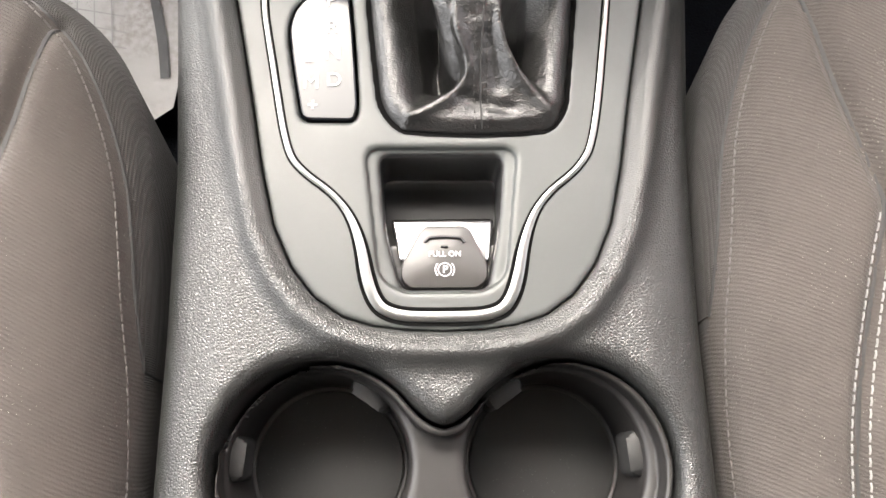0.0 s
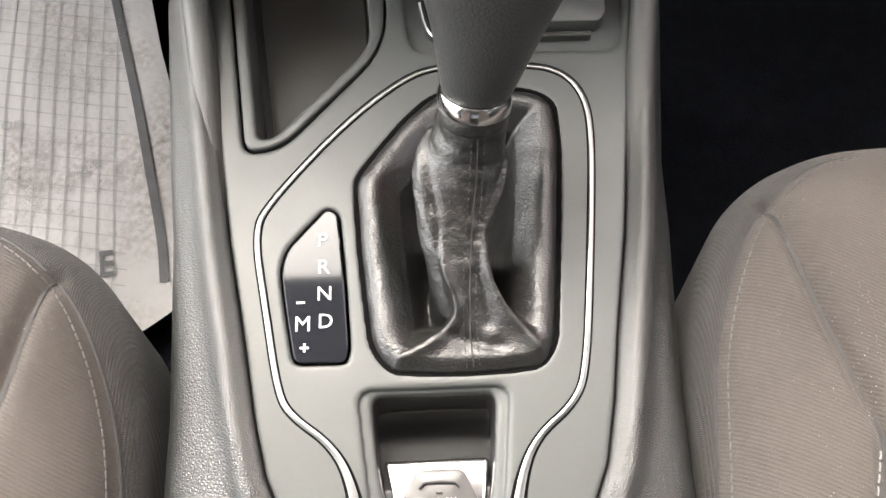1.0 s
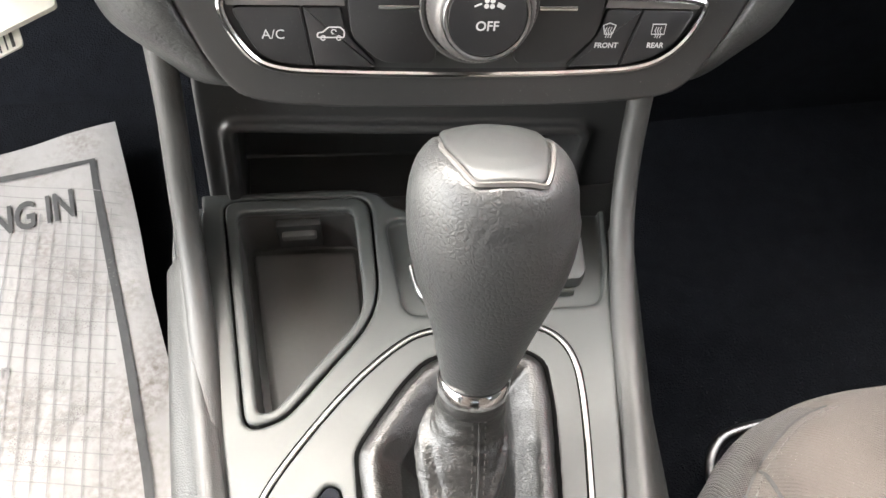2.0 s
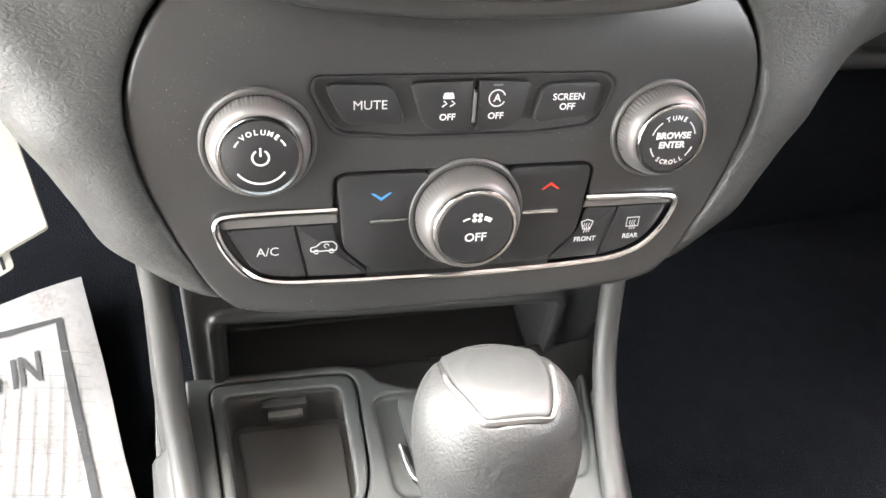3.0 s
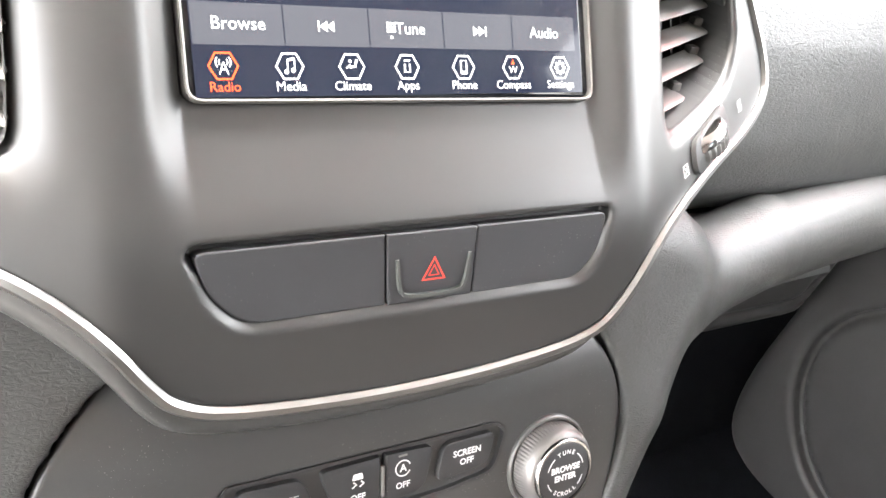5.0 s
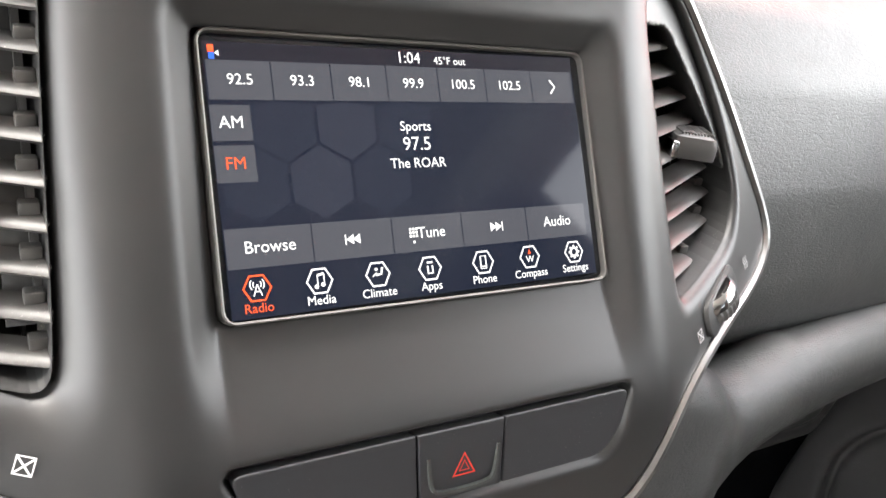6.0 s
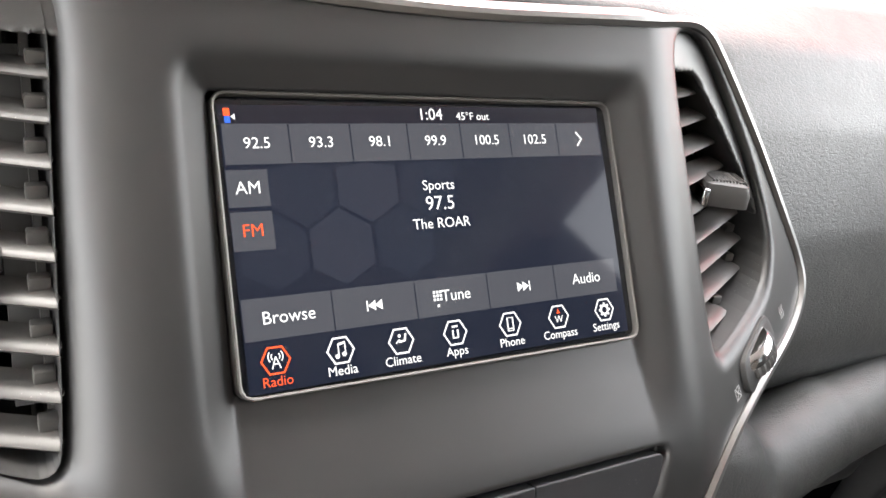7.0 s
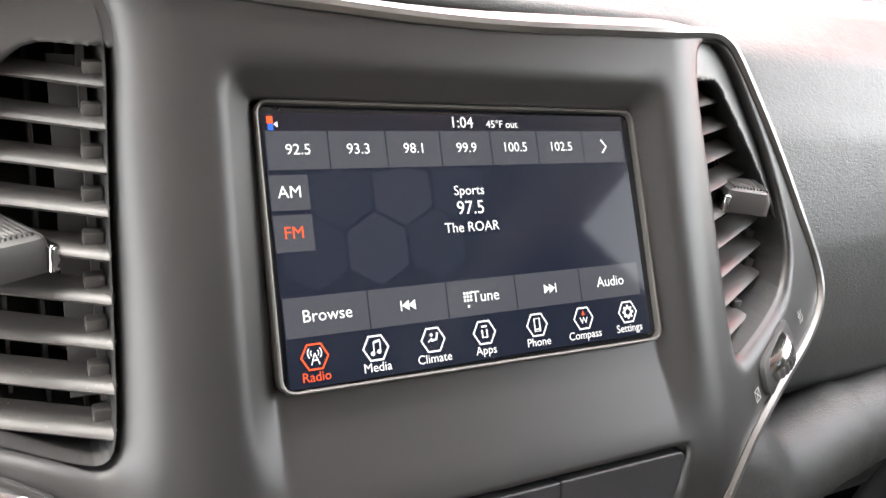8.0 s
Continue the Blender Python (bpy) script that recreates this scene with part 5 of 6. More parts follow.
    part("chrome_tip", turned(slab(rounded([(-0.0128, -0.0128), (-0.0088, -0.0134), (-0.0086, -0.0020), (-0.0128, -0.0020)], 0.0012, 3), -0.0062, 0.0018, 0.0014)), CHROME, kn, "chrome end band")
    # thumb wheel in its slot
    w = thing("vent_wheel", (side * 0.1655, 0.48, 0.336), "knurled thumb wheel with a chrome edge beside the vent", "thumb wheel", DASH, "vent wheels")
    WM = on_face(side * 0.1655, 0.3360, 0.0) @ Matrix.Rotation(side * radians(19), 4, "Y") @ Matrix.Rotation(side * radians(29), 4, "Z")
    part("slot", slab(rounded([(-0.0240, -0.0080), (0.0230, -0.0085), (0.0215, 0.0090), (-0.0200, 0.0085)], 0.007, 5), -0.004, 0.0010, 0.0006, 0, WM), DARK, w)
    AX = WM @ Matrix.Translation((0, 0, -0.0120)) @ Matrix.Rotation(radians(90), 4, "X")
    wheel = part("wheel", lathe([(0.0170, -0.0005), (0.0192, 0.0000), (0.0196, 0.0012), (0.0194, 0.0030), (0.0190, 0.0048), (0.0182, 0.0062), (0.0150, 0.0066)], 72, AX, 0.0007, (1, 2, 3, 4, 5)), VENT_KNOB, w, "knurled grey wheel")
    part("chrome_band", lathe([(0.0150, -0.0072), (0.0176, -0.0066), (0.0190, -0.0046), (0.0196, -0.0020), (0.0194, 0.0000), (0.0170, 0.0002)], 64, AX), CHROME, wheel)
    IM = on_face(side * 0.1385, 0.3275, 0.0) @ Matrix.Rotation(side * radians(19), 4, "Y") @ Matrix.Rotation(side * radians(20), 4, "Z")
    sq = [(-0.0026, -0.0026), (0.0026, -0.0026), (0.0026, 0.0026), (-0.0026, 0.0026)]
    part("closed_symbol", join(stroke(sq, 0.0006, IM, 0.0006, True), bar(-0.0024, -0.0024, 0.0024, 0.0024, 0.0006, IM, 0.0007), bar(-0.0024, 0.0024, 0.0024, -0.0024, 0.0006, IM, 0.0008)), PRINT, w)
    AM_ = on_face(side * 0.1965, 0.3455, 0.0) @ Matrix.Rotation(side * radians(19), 4, "Y") @ Matrix.Rotation(side * radians(20), 4, "Z")
    part("flow_symbol", join(*(stroke([(dx - 0.0004, -0.0032), (dx + 0.0006, -0.0012), (dx - 0.0006, 0.0008), (dx + 0.0004, 0.0030)], 0.0006, AM_, 0.0006 + 0.0001 * q) for q, dx in enumerate((-0.0018, 0.0, 0.0018)))), PRINT, w)


SLAT = material("grey_black_vent_plastic", (0.050, 0.048, 0.046), 0.42, bumps=(("noise", 2500, 0.15, 0.0001),), vary=0.1, specks=0.8)
for side in (-1, 1):
    air_vent(side)

# ---- climate panel ----
CP = face_frame(0, 0.4175, 0.136, 0.37)
CK = math.sqrt(1 + 0.37 ** 2)


def cv(z):
    return (z - 0.136) * CK


PANEL = [(0.0, 0.1030), (0.060, 0.1035), (0.0980, 0.1060), (0.1110, 0.1130), (0.1265, 0.1396), (0.1390, 0.1722), (0.1418, 0.2000), (0.1345, 0.2210), (0.1225, 0.2390), (0.1000, 0.2620), (0.0, 0.2680)]
PANEL_ALL = [(x, cv(z)) for x, z in PANEL] + [(-x, cv(z)) for x, z in PANEL[-2:0:-1]]
PANEL_S = chaikin(PANEL_ALL, 2)
ROW = [(x, cv(z)) for x, z in [(-0.0675, 0.2110), (0.0580, 0.2105), (0.0635, 0.2060), (0.0575, 0.1885), (0.0300, 0.1855), (-0.0290, 0.1855), (-0.0600, 0.1885), (-0.0690, 0.2060)]]
ROW_R = rounded(ROW, 0.006, 4)
LOWS = [(x, cv(z)) for x, z in [(-0.1115, 0.1550), (-0.0600, 0.1550), (-0.0600, 0.1710), (0.0600, 0.1710), (0.0600, 0.1545), (0.1085, 0.1540), (0.1010, 0.1330), (0.0890, 0.1240), (0.0600, 0.1195), (0.0, 0.1180), (-0.0700, 0.1200), (-0.0960, 0.1235), (-0.1075, 0.1380)]]
LOW_R = rounded(LOWS, [0.006, 0.001, 0.006, 0.006, 0.001, 0.006, 0.010, 0.010, 0.01, 0.01, 0.01, 0.010, 0.010], 4)


def panel_form(X, Y, Z):
    xx, yy = np.meshgrid(X[:, 0, 0], Y[0, :, 0], indexing="ij")
    d = poly_dist(PANEL_S, xx, yy)[:, :, None]
    bend = -0.45 * np.maximum(yy - 0.085, 0) ** 2 / 0.06 - 0.05 * np.maximum(np.abs(xx) - 0.05, 0) ** 2 / 0.09
    top = bend[:, :, None]
    f = extr(d + 0.0004, np.maximum(Z - top, -0.022 - Z), 0.0016)
    row = poly_dist(ROW_R, xx, yy)[:, :, None]
    f = smax(f, -np.maximum(row, -0.0022 - Z), 0.0016)
    low = poly_dist(LOW_R, xx, yy)[:, :, None]
    f = smax(f, -np.maximum(low, -0.0030 - Z), 0.0012)
    return f


climate = thing("climate_panel", (0, 0.43, 0.10), "matt black climate and audio control panel with three knobs", "control panel", DASH)
pan = net_mesh("fascia", panel_form, (-0.146, -0.040, -0.0236), (0.146, 0.146, 0.004), 0.0013, CLIMATE)
pan.transform(Matrix.Translation(-Vector((0, 0.43, 0.10))) @ CP)
fascia = new("fascia", pan)
fascia.parent = climate

CM = CP


def cz(pts):
    return [(x, cv(z)) for x, z in pts]


def panel_button(name, pts, r, h, label="", seg=4):
    return part(name, slab(rounded(cz(pts), r, seg), -0.004, h, 0.0009, 0, CM), BUTTON, climate, label)


part("row_rim", flat_sweep(ROW_R, [(-0.0007, -0.002), (0.0007, -0.002), (0.0006, 0.0006), (-0.0006, 0.0006)], True, CM), BUTTON, climate)
mute = panel_button("mute_button", [(-0.0642, 0.2085), (-0.0362, 0.2076), (-0.0296, 0.1912), (-0.0562, 0.1922)], 0.005, 0.0010)
part("lettering", word("MUTE", 0.0056, -0.0452, cv(0.1998), CM, 0.0013), PRINT, mute)
trac = panel_button("traction_button", [(-0.0292, 0.2082), (-0.0012, 0.2088), (-0.0012, 0.1880), (-0.0215, 0.1886)], [0.004, 0.001, 0.001, 0.006], 0.0010)
TI = CM @ Matrix.Translation((-0.0122, cv(0.2005), 0.0013))
part("traction_symbol", join(shape(rounded([(-0.0026, 0.0012), (0.0026, 0.0012), (0.0020, 0.0040), (-0.0020, 0.0040)], 0.0006, 2), TI, 0), stroke([(-0.0020, 0.0004), (-0.0006, -0.0008), (-0.0026, -0.0022)], 0.0007, TI, 0), stroke([(0.0014, 0.0004), (0.0028, -0.0008), (0.0008, -0.0022)], 0.0007, TI, 0)), PRINT, trac)
part("lettering", word("OFF", 0.0040, -0.0122, cv(0.1940), CM, 0.0013, 0.0001), PRINT, trac)
stop = panel_button("start_stop_button", [(0.0008, 0.2088), (0.0252, 0.2078), (0.0202, 0.1890), (0.0008, 0.1880)], [0.001, 0.004, 0.006, 0.001], 0.0010)
SI = CM @ Matrix.Translation((0.0092, cv(0.2015), 0.0013))
part("start_stop_symbol", join(stroke(arc(0, 0, 0.0036, 20, 335, 24), 0.0006, SI, 0), word("A", 0.0048, 0, 0, SI, 0.0001, 0.0001)), PRINT, stop)
part("lettering", word("OFF", 0.0040, 0.0092, cv(0.1940), CM, 0.0013, 0.0001), PRINT, stop)
part("indicator", slab(cz([(0.0072, 0.2066), (0.0112, 0.2066), (0.0112, 0.2074), (0.0072, 0.2074)]), 0.0005, 0.0014, 0.0001, 0, CM), RIBBED, stop)
part("divider", slab(cz([(-0.0012, 0.1915), (0.0002, 0.1915), (0.0002, 0.2045), (-0.0012, 0.2045)]), -0.002, 0.0016, 0.0003, 0, CM), RIBBED, climate)
scr = panel_button("screen_off_button", [(0.0300, 0.2068), (0.0578, 0.2074), (0.0540, 0.1930), (0.0262, 0.1902)], 0.005, 0.0010)
part("lettering", join(word("SCREEN", 0.0042, 0.0420, cv(0.2012), CM, 0.0013, 0.0001), word("OFF", 0.0042, 0.0418, cv(0.1970), CM, 0.0013, 0.0001)), PRINT, scr)

# two small knobs and the fan knob
def knob(name, x, z, r, h, label):
    m = CM @ Matrix.Translation((x, cv(z), 0))
    rf = r * 0.645
    k = part(name, lathe([(r, -0.004), (r, 0.0010), (r * 0.965, 0.0020), (r * 0.92, 0.0020), (r * 0.905, 0.0005)], 72, m), VENT_KNOB, climate, label)
    part("grip", lathe([(r * 0.885, 0.0003), (r * 0.880, 0.0040), (r * 0.84, h * 0.62), (r * 0.765, h * 0.84), (r * 0.715, h * 0.89)], 144, m, 0.00035, (0, 1, 2)), RIBBED, k)
    part("chrome_ring", lathe([(r * 0.718, h * 0.84), (r * 0.712, h * 0.95), (r * 0.690, h * 1.0), (rf, h * 0.99), (rf, h * 0.9)], 72, m), CHROME, k)
    cap = part("cap", lathe([(rf - 0.0002, h * 0.86), (rf - 0.0002, h * 0.955), (rf - 0.0008, h * 0.985), (0.0005, h * 1.01)], 72, m), BUTTON, k)
    FM = m @ Matrix.Translation((0, 0, h * 1.01 + 0.0003))
    return k, cap, FM


def bent_word(body, size, r, a_mid, step, m, flip=False):
    out = []
    for i, ch in enumerate(body):
        a = radians(a_mid - (i - (len(body) - 1) / 2) * step * (-1 if flip else 1))
        out.append(moved(letters(ch, size, 0.0001), m @ Matrix.Translation((r * math.cos(a), r * math.sin(a), 0.0001 * (i % 2))) @ Matrix.Rotation(a + (math.pi / 2 if flip else -math.pi / 2), 4, "Z")))
    return join(*out)


k1, c1, F1 = knob("volume_knob", -0.0905, 0.1855, 0.0236, 0.0140, "ribbed grey volume knob with a chrome ring")
part("lettering", bent_word("VOLUME", 0.0030, 0.0106, 90, 15, F1), PRINT, c1)
part("power_symbol", join(stroke(arc(0, 0, 0.0032, 120, 420, 24), 0.0008, F1, 0), bar(0, 0.0005, 0, 0.0042, 0.0008, F1, 0.0001)), PRINT, c1)
part("level_arc", join(stroke(arc(0, 0, 0.0112, 215, 325, 20), 0.0008, F1, 0), stroke(arc(0, 0, 0.0108, 138, 154, 5), 0.0007, F1, 0), stroke(arc(0, 0, 0.0108, 26, 42, 5), 0.0007, F1, 0)), PRINT, c1)
k2, c2, F2 = knob("tune_knob", 0.0890, 0.1855, 0.0236, 0.0140, "ribbed grey tuning knob with a chrome ring")
part("lettering", join(word("BROWSE", 0.0042, 0, 0.0022, F2, 0, 0.00018, sx=1.02), word("ENTER", 0.0042, 0, -0.0022, F2, 0.0, 0.00018, sx=1.02)), PRINT, c2)
part("upper_lettering", bent_word("TUNE", 0.0030, 0.0106, 90, 15, F2), PRINT, c2)
part("lower_lettering", bent_word("SCROLL", 0.0030, 0.0106, 270, 13, F2, True), PRINT, c2)
part("arcs", join(*(stroke(arc(0, 0, 0.0108, a, b, 8), 0.0006, F2, 0) for a, b in ((128, 165), (15, 52), (198, 224), (316, 342)))), PRINT, c2)
k3, c3, F3 = knob("fan_knob", 0.0, 0.1502, 0.0272, 0.0168, "large ribbed grey fan knob with a chrome ring")
part("lettering", word("OFF", 0.0058, 0, -0.0036, F3, 0, 0.0001), PRINT, c3)
part("fan_symbol", join(*(shape(arc(0.0012 * i, 0.0064 + 0.0012 * j, 0.0011, 0, 340, 9), F3, 0.0001 * (i + j + 3)) for i in (-1, 1) for j in (-1, 1)), stroke(arc(0, -0.006, 0.0126, 105, 120, 6), 0.0008, F3, 0), stroke(arc(0, -0.006, 0.0124, 58, 74, 6), 0.0020, F3, 0)), PRINT, c3)

# temperature buttons
for sgn, nm, mt in ((-1, "cooler_button", PRINT_BLUE), (1, "warmer_button", PRINT_RED)):
    b = panel_button(nm, [(sgn * 0.0590, 0.1705), (sgn * 0.0180, 0.1705), (sgn * 0.0180, 0.1245), (sgn * 0.0425, 0.1252), (sgn * 0.0560, 0.1365)][::sgn if sgn == 1 else 1], 0.005, 0.0014)
    ch = CM @ Matrix.Translation((sgn * 0.0395, cv(0.1610), 0.0017))
    part("chevron", shape([(-0.0048, -0.0014 * sgn), (-0.0034, -0.0014 * sgn), (0, 0.0008 * sgn), (0.0034, -0.0014 * sgn), (0.0048, -0.0014 * sgn), (0, 0.0024 * sgn)], ch, 0), mt, b, "blue chevron" if sgn < 0 else "red chevron")
    part("chrome_tick", slab(cz([(sgn * 0.0270, 0.1482), (sgn * 0.0445, 0.1482), (sgn * 0.0445, 0.1502), (sgn * 0.0270, 0.1502)]), 0.0, 0.0022, 0.0004, 0, CM), CHROME, b)
ac = panel_button("ac_button", [(-0.1065, 0.1480), (-0.0770, 0.1480), (-0.0720, 0.1232), (-0.0945, 0.1255)], [0.004, 0.0008, 0.0008, 0.010], -0.0008)
part("lettering", word("A/C", 0.0060, -0.0890, cv(0.1368), CM, -0.0004), PRINT, ac)
rec = panel_button("recirculation_button", [(-0.0764, 0.1480), (-0.0600, 0.1480), (-0.0578, 0.1370), (-0.0450, 0.1245), (-0.0450, 0.1225), (-0.0714, 0.1232)], [0.0008, 0.002, 0.006, 0.002, 0.0005, 0.0008], -0.0008)
RI = CM @ Matrix.Translation((-0.0645, cv(0.1372), -0.0004))
part("car_symbol", join(stroke(rounded([(-0.0058, -0.0016), (0.0056, -0.0016), (0.0058, 0.0012), (0.0040, 0.0030), (-0.0010, 0.0030), (-0.0034, 0.0008), (-0.0058, 0.0004)], 0.0006, 2), 0.0006, RI, 0, True), stroke(arc(-0.0034, -0.0018, 0.0010, 0, 340, 10), 0.0005, RI, 0.0001), stroke(arc(0.0034, -0.0018, 0.0010, 0, 340, 10), 0.0005, RI, 0.0001), stroke(arc(0.0012, 0.0010, 0.0010, 0, 270, 8), 0.0005, RI, 0.0001)), PRINT, rec)
fr = panel_button("front_demist_button", [(0.0600, 0.1480), (0.0770, 0.1478), (0.0700, 0.1225), (0.0450, 0.1222), (0.0578, 0.1370)], [0.002, 0.0008, 0.0008, 0.001, 0.006], -0.0008)
rr_ = panel_button("rear_demist_button", [(0.0776, 0.1478), (0.1035, 0.1478), (0.0975, 0.1340), (0.0870, 0.1260), (0.0706, 0.1225)], [0.0008, 0.004, 0.010, 0.010, 0.0008], -0.0008)
for x, b, curved, tx in ((0.0622, fr, True, "FRONT"), (0.0865, rr_, False, "REAR")):
    DI = CM @ Matrix.Translation((x, cv(0.1385), -0.0004))
    frame_ = [(-0.0030, 0.0030), (0.0, 0.0040), (0.0030, 0.0030), (0.0018, -0.0012), (-0.0018, -0.0012)] if curved else [(-0.0032, 0.0036), (0.0032, 0.0036), (0.0032, -0.0012), (-0.0032, -0.0012)]
    part("demist_symbol", join(stroke(frame_, 0.0006, DI, 0, True), *(stroke([(dx, -0.0030), (dx + 0.0005, -0.0012), (dx - 0.0005, 0.0006), (dx, 0.0022)], 0.0004, DI, 0.0001) for dx in (-0.0012, 0.0, 0.0012))), PRINT, b)
    part("lettering", word(tx, 0.0035, x, cv(0.1322), CM, -0.0004, 0.0001), PRINT, b)
part("grey_strip", slab(cz([(-0.1085, 0.1530), (-0.0590, 0.1530), (-0.0585, 0.1488), (-0.1075, 0.1488)]), -0.003, -0.0002, 0.0004, 0, CM), RIBBED, climate, "satin grey strip above the lower buttons")
part("grey_strip", slab(cz([(0.0590, 0.1528), (0.1050, 0.1525), (0.1040, 0.1486), (0.0585, 0.1488)]), -0.003, -0.0002, 0.0004, 0, CM), RIBBED, climate)
CHR = cz([(-0.0585, 0.1548), (-0.1030, 0.1550), (-0.1110, 0.1530), (-0.1085, 0.1410), (-0.0985, 0.1268), (-0.0880, 0.1222), (-0.0700, 0.1208), (0.0, 0.1190), (0.0700, 0.1203), (0.0885, 0.1240), (0.1005, 0.1330), (0.1080, 0.1490), (0.1040, 0.1530), (0.0585, 0.1540)])
part("chrome_outline", flat_sweep(chaikin(CHR, 3, False), [(-0.0016, -0.003), (0.0016, -0.003), (0.0015, 0.0010), (0.0005, 0.0018), (-0.0005, 0.0018), (-0.0015, 0.0010)], False, CM), CHROME, climate, "chrome outline of the lower buttons")


# ---- dashboard body, bolsters and the wall below the climate panel ----
def dash_pad(X, Y, Z):
    zs = [0.16, 0.24, 0.262, 0.275, 0.30, 0.36, 0.42, 0.462, 0.486, 0.50]
    ys = [0.585, 0.555, 0.530, 0.522, 0.524, 0.538, 0.560, 0.585, 0.625, 0.70]
    f = (np.interp(Z, zs, ys) + 0.010 * np.maximum(np.abs(X) - 0.30, 0) - Y) * 0.75
    f = np.maximum(f, Z - 0.492)
    f = np.maximum(f, 0.245 - Z)
    f = np.maximum(f, Y - 0.98)
    mid = extr(np.abs(X) - 0.205, np.abs(Z - 0.36) - 0.105, 0.03)
    return smax(f, -np.maximum(mid, Y - 0.66) + 0 * Y, 0.012)


dash = thing("dashboard", (0, 0.72, 0.24), "black grained dashboard with a soft upper pad", "dashboard", DASH)
soft("upper_pad", dash_pad, (-0.70, 0.500, 0.238), (0.70, 0.990, 0.500), 0.0065, GRAINED_LIGHT, dash)
ROLL = [(0.118, 0.452, 0.100, 0.020), (0.140, 0.454, 0.135, 0.025), (0.160, 0.468, 0.180, 0.027), (0.186, 0.488, 0.212, 0.027), (0.230, 0.503, 0.231, 0.030), (0.300, 0.513, 0.240, 0.030), (0.420, 0.522, 0.246, 0.030), (0.62, 0.530, 0.250, 0.030)]
for side in (-1, 1):
    pts = chaikin([(side * a, b, c) for a, b, c, r in ROLL], 3, False)
    rad = [float(np.interp(abs(p[0]), [q[0] for q in ROLL], [q[3] for q in ROLL])) for p in pts]
    prof_c = [(math.cos(radians(a)), math.sin(radians(a))) for a in range(0, 360, 15)]
    part("lower_roll", sweep(pts, prof_c, scale=[r - 0.0008 for r in rad]), GRAINED_LIGHT, dash, "grained padded roll along the lower dashboard")


# the crease between the bolster and the upper dashboard, on the driver's side
CREASE = [(-0.150, 0.2960), (-0.1143, 0.2858), (-0.1058, 0.2817), (-0.0966, 0.2755), (-0.0874, 0.2671), (-0.0780, 0.2577)]


def bolster_form(X, Y, Z):
    xx, zz = np.meshgrid(X[:, 0, 0], Z[0, 0, :], indexing="ij")
    out = chaikin([(0.0, 0.100), (0.105, 0.100), (0.128, 0.108), (0.150, 0.140), (0.168, 0.180), (0.190, 0.220), (0.222, 0.242), (0.205, 0.290), (0.0, 0.320)], 2)
    d = poly_dist(out, np.abs(xx), zz)
    pan_z = [(x, z) for x, z in chaikin(PANEL, 2, False)] + [(-x, z) for x, z in chaikin(PANEL, 2, False)[::-1]]
    hole = poly_dist(pan_z, xx, zz)
    front = 0.4175 + 0.37 * (zz - 0.136) + 0.002 + 0.10 * np.maximum(np.abs(xx) - 0.150, 0) + 0.0012 * sstep(0.006, 0.0, hole) + 0.0035 * np.exp(-(line_dist(CREASE, xx, zz) / 0.0035) ** 2)
    g = (Y - front[:, None, :]) * 0.93
    f = extr(d[:, None, :], np.maximum(-g, g - 0.060), 0.022)
    ax = np.abs(X)
    roll = None
    for (x0, y0, z0, r0), (x1, y1, z1, r1) in zip(ROLL, ROLL[1:]):
        ex, ey, ez = x1 - x0, y1 - y0, z1 - z0
        t = np.clip(((ax - x0) * ex + (Y - y0) * ey + (Z - z0) * ez) / (ex * ex + ey * ey + ez * ez), 0, 1)
        q = np.sqrt((ax - x0 - t * ex) ** 2 + (Y - y0 - t * ey) ** 2 + (Z - z0 - t * ez) ** 2) - (r0 + t * (r1 - r0))
        roll = q if roll is None else smin(roll, q, 0.004)
    f = smin(f, roll, 0.020)
    f = np.maximum(f, -np.maximum(hole[:, None, :] - 0.0003, g - 0.03))
    return f


soft("bolster", bolster_form, (-0.305, 0.398, 0.094), (0.305, 0.560, 0.325), 0.0024, GRAINED_LIGHT, dash, "grained bolsters flanking the climate panel")

# glove box door below the roll, kick panels
glove = thing("glove_box", (0.42, 0.56, 0.05), "black glove box door with a pull handle under the dashboard", "glove box", DASH)


def glove_form(X, Y, Z):
    xx, zz = np.meshgrid(X[:, 0, 0], Z[0, 0, :], indexing="ij")
    d = poly_dist(rounded([(0.25, 0.215), (0.50, 0.215), (0.50, 0.105), (0.28, 0.105)], [0.03, 0.02, 0.02, 0.03], 5), xx, zz)
    g = Y - (0.545 + 0.20 * (0.215 - zz))[:, None, :]
    f = extr(d[:, None, :], np.maximum(-g, g - 0.05), 0.010)
    groove = np.abs(poly_dist(rounded([(0.30, 0.195), (0.485, 0.195), (0.485, 0.125), (0.31, 0.125)], 0.02, 5), xx, zz)) - 0.004
    return smax(f, -np.maximum(groove[:, None, :], g - 0.004), 0.004)


soft("door", glove_form, (0.24, 0.530, 0.095), (0.51, 0.66, 0.225), 0.0045, CLIMATE, glove)
part("handle", sweep([(0.334, 0.546, 0.166), (0.390, 0.545, 0.174), (0.450, 0.543, 0.183)], [(-0.006, -0.0016), (0.006, -0.0016), (0.004, 0.0024), (-0.004, 0.0024)], scale=[0.4, 0.8, 1.3]), SATIN, glove, "thin pull handle")
solo("wall_footwell", moved(box(0.24, 0.72, 0.64, 0.68, -0.26, 0.24, 0.01), Matrix.Identity(4)), CARPET, "black carpeted footwell wall", "footwell", DASH, kind="structure", smooth=False)

# open shelf between the console and the climate panel
shelf = thing("open_shelf", (0, 0.46, -0.02), "black open shelf under the climate panel", "shelf", DASH)
SH_OUT = rounded([(-0.132, -0.045), (0.120, -0.045), (0.120, 0.125), (-0.132, 0.125)], 0.004, 3)
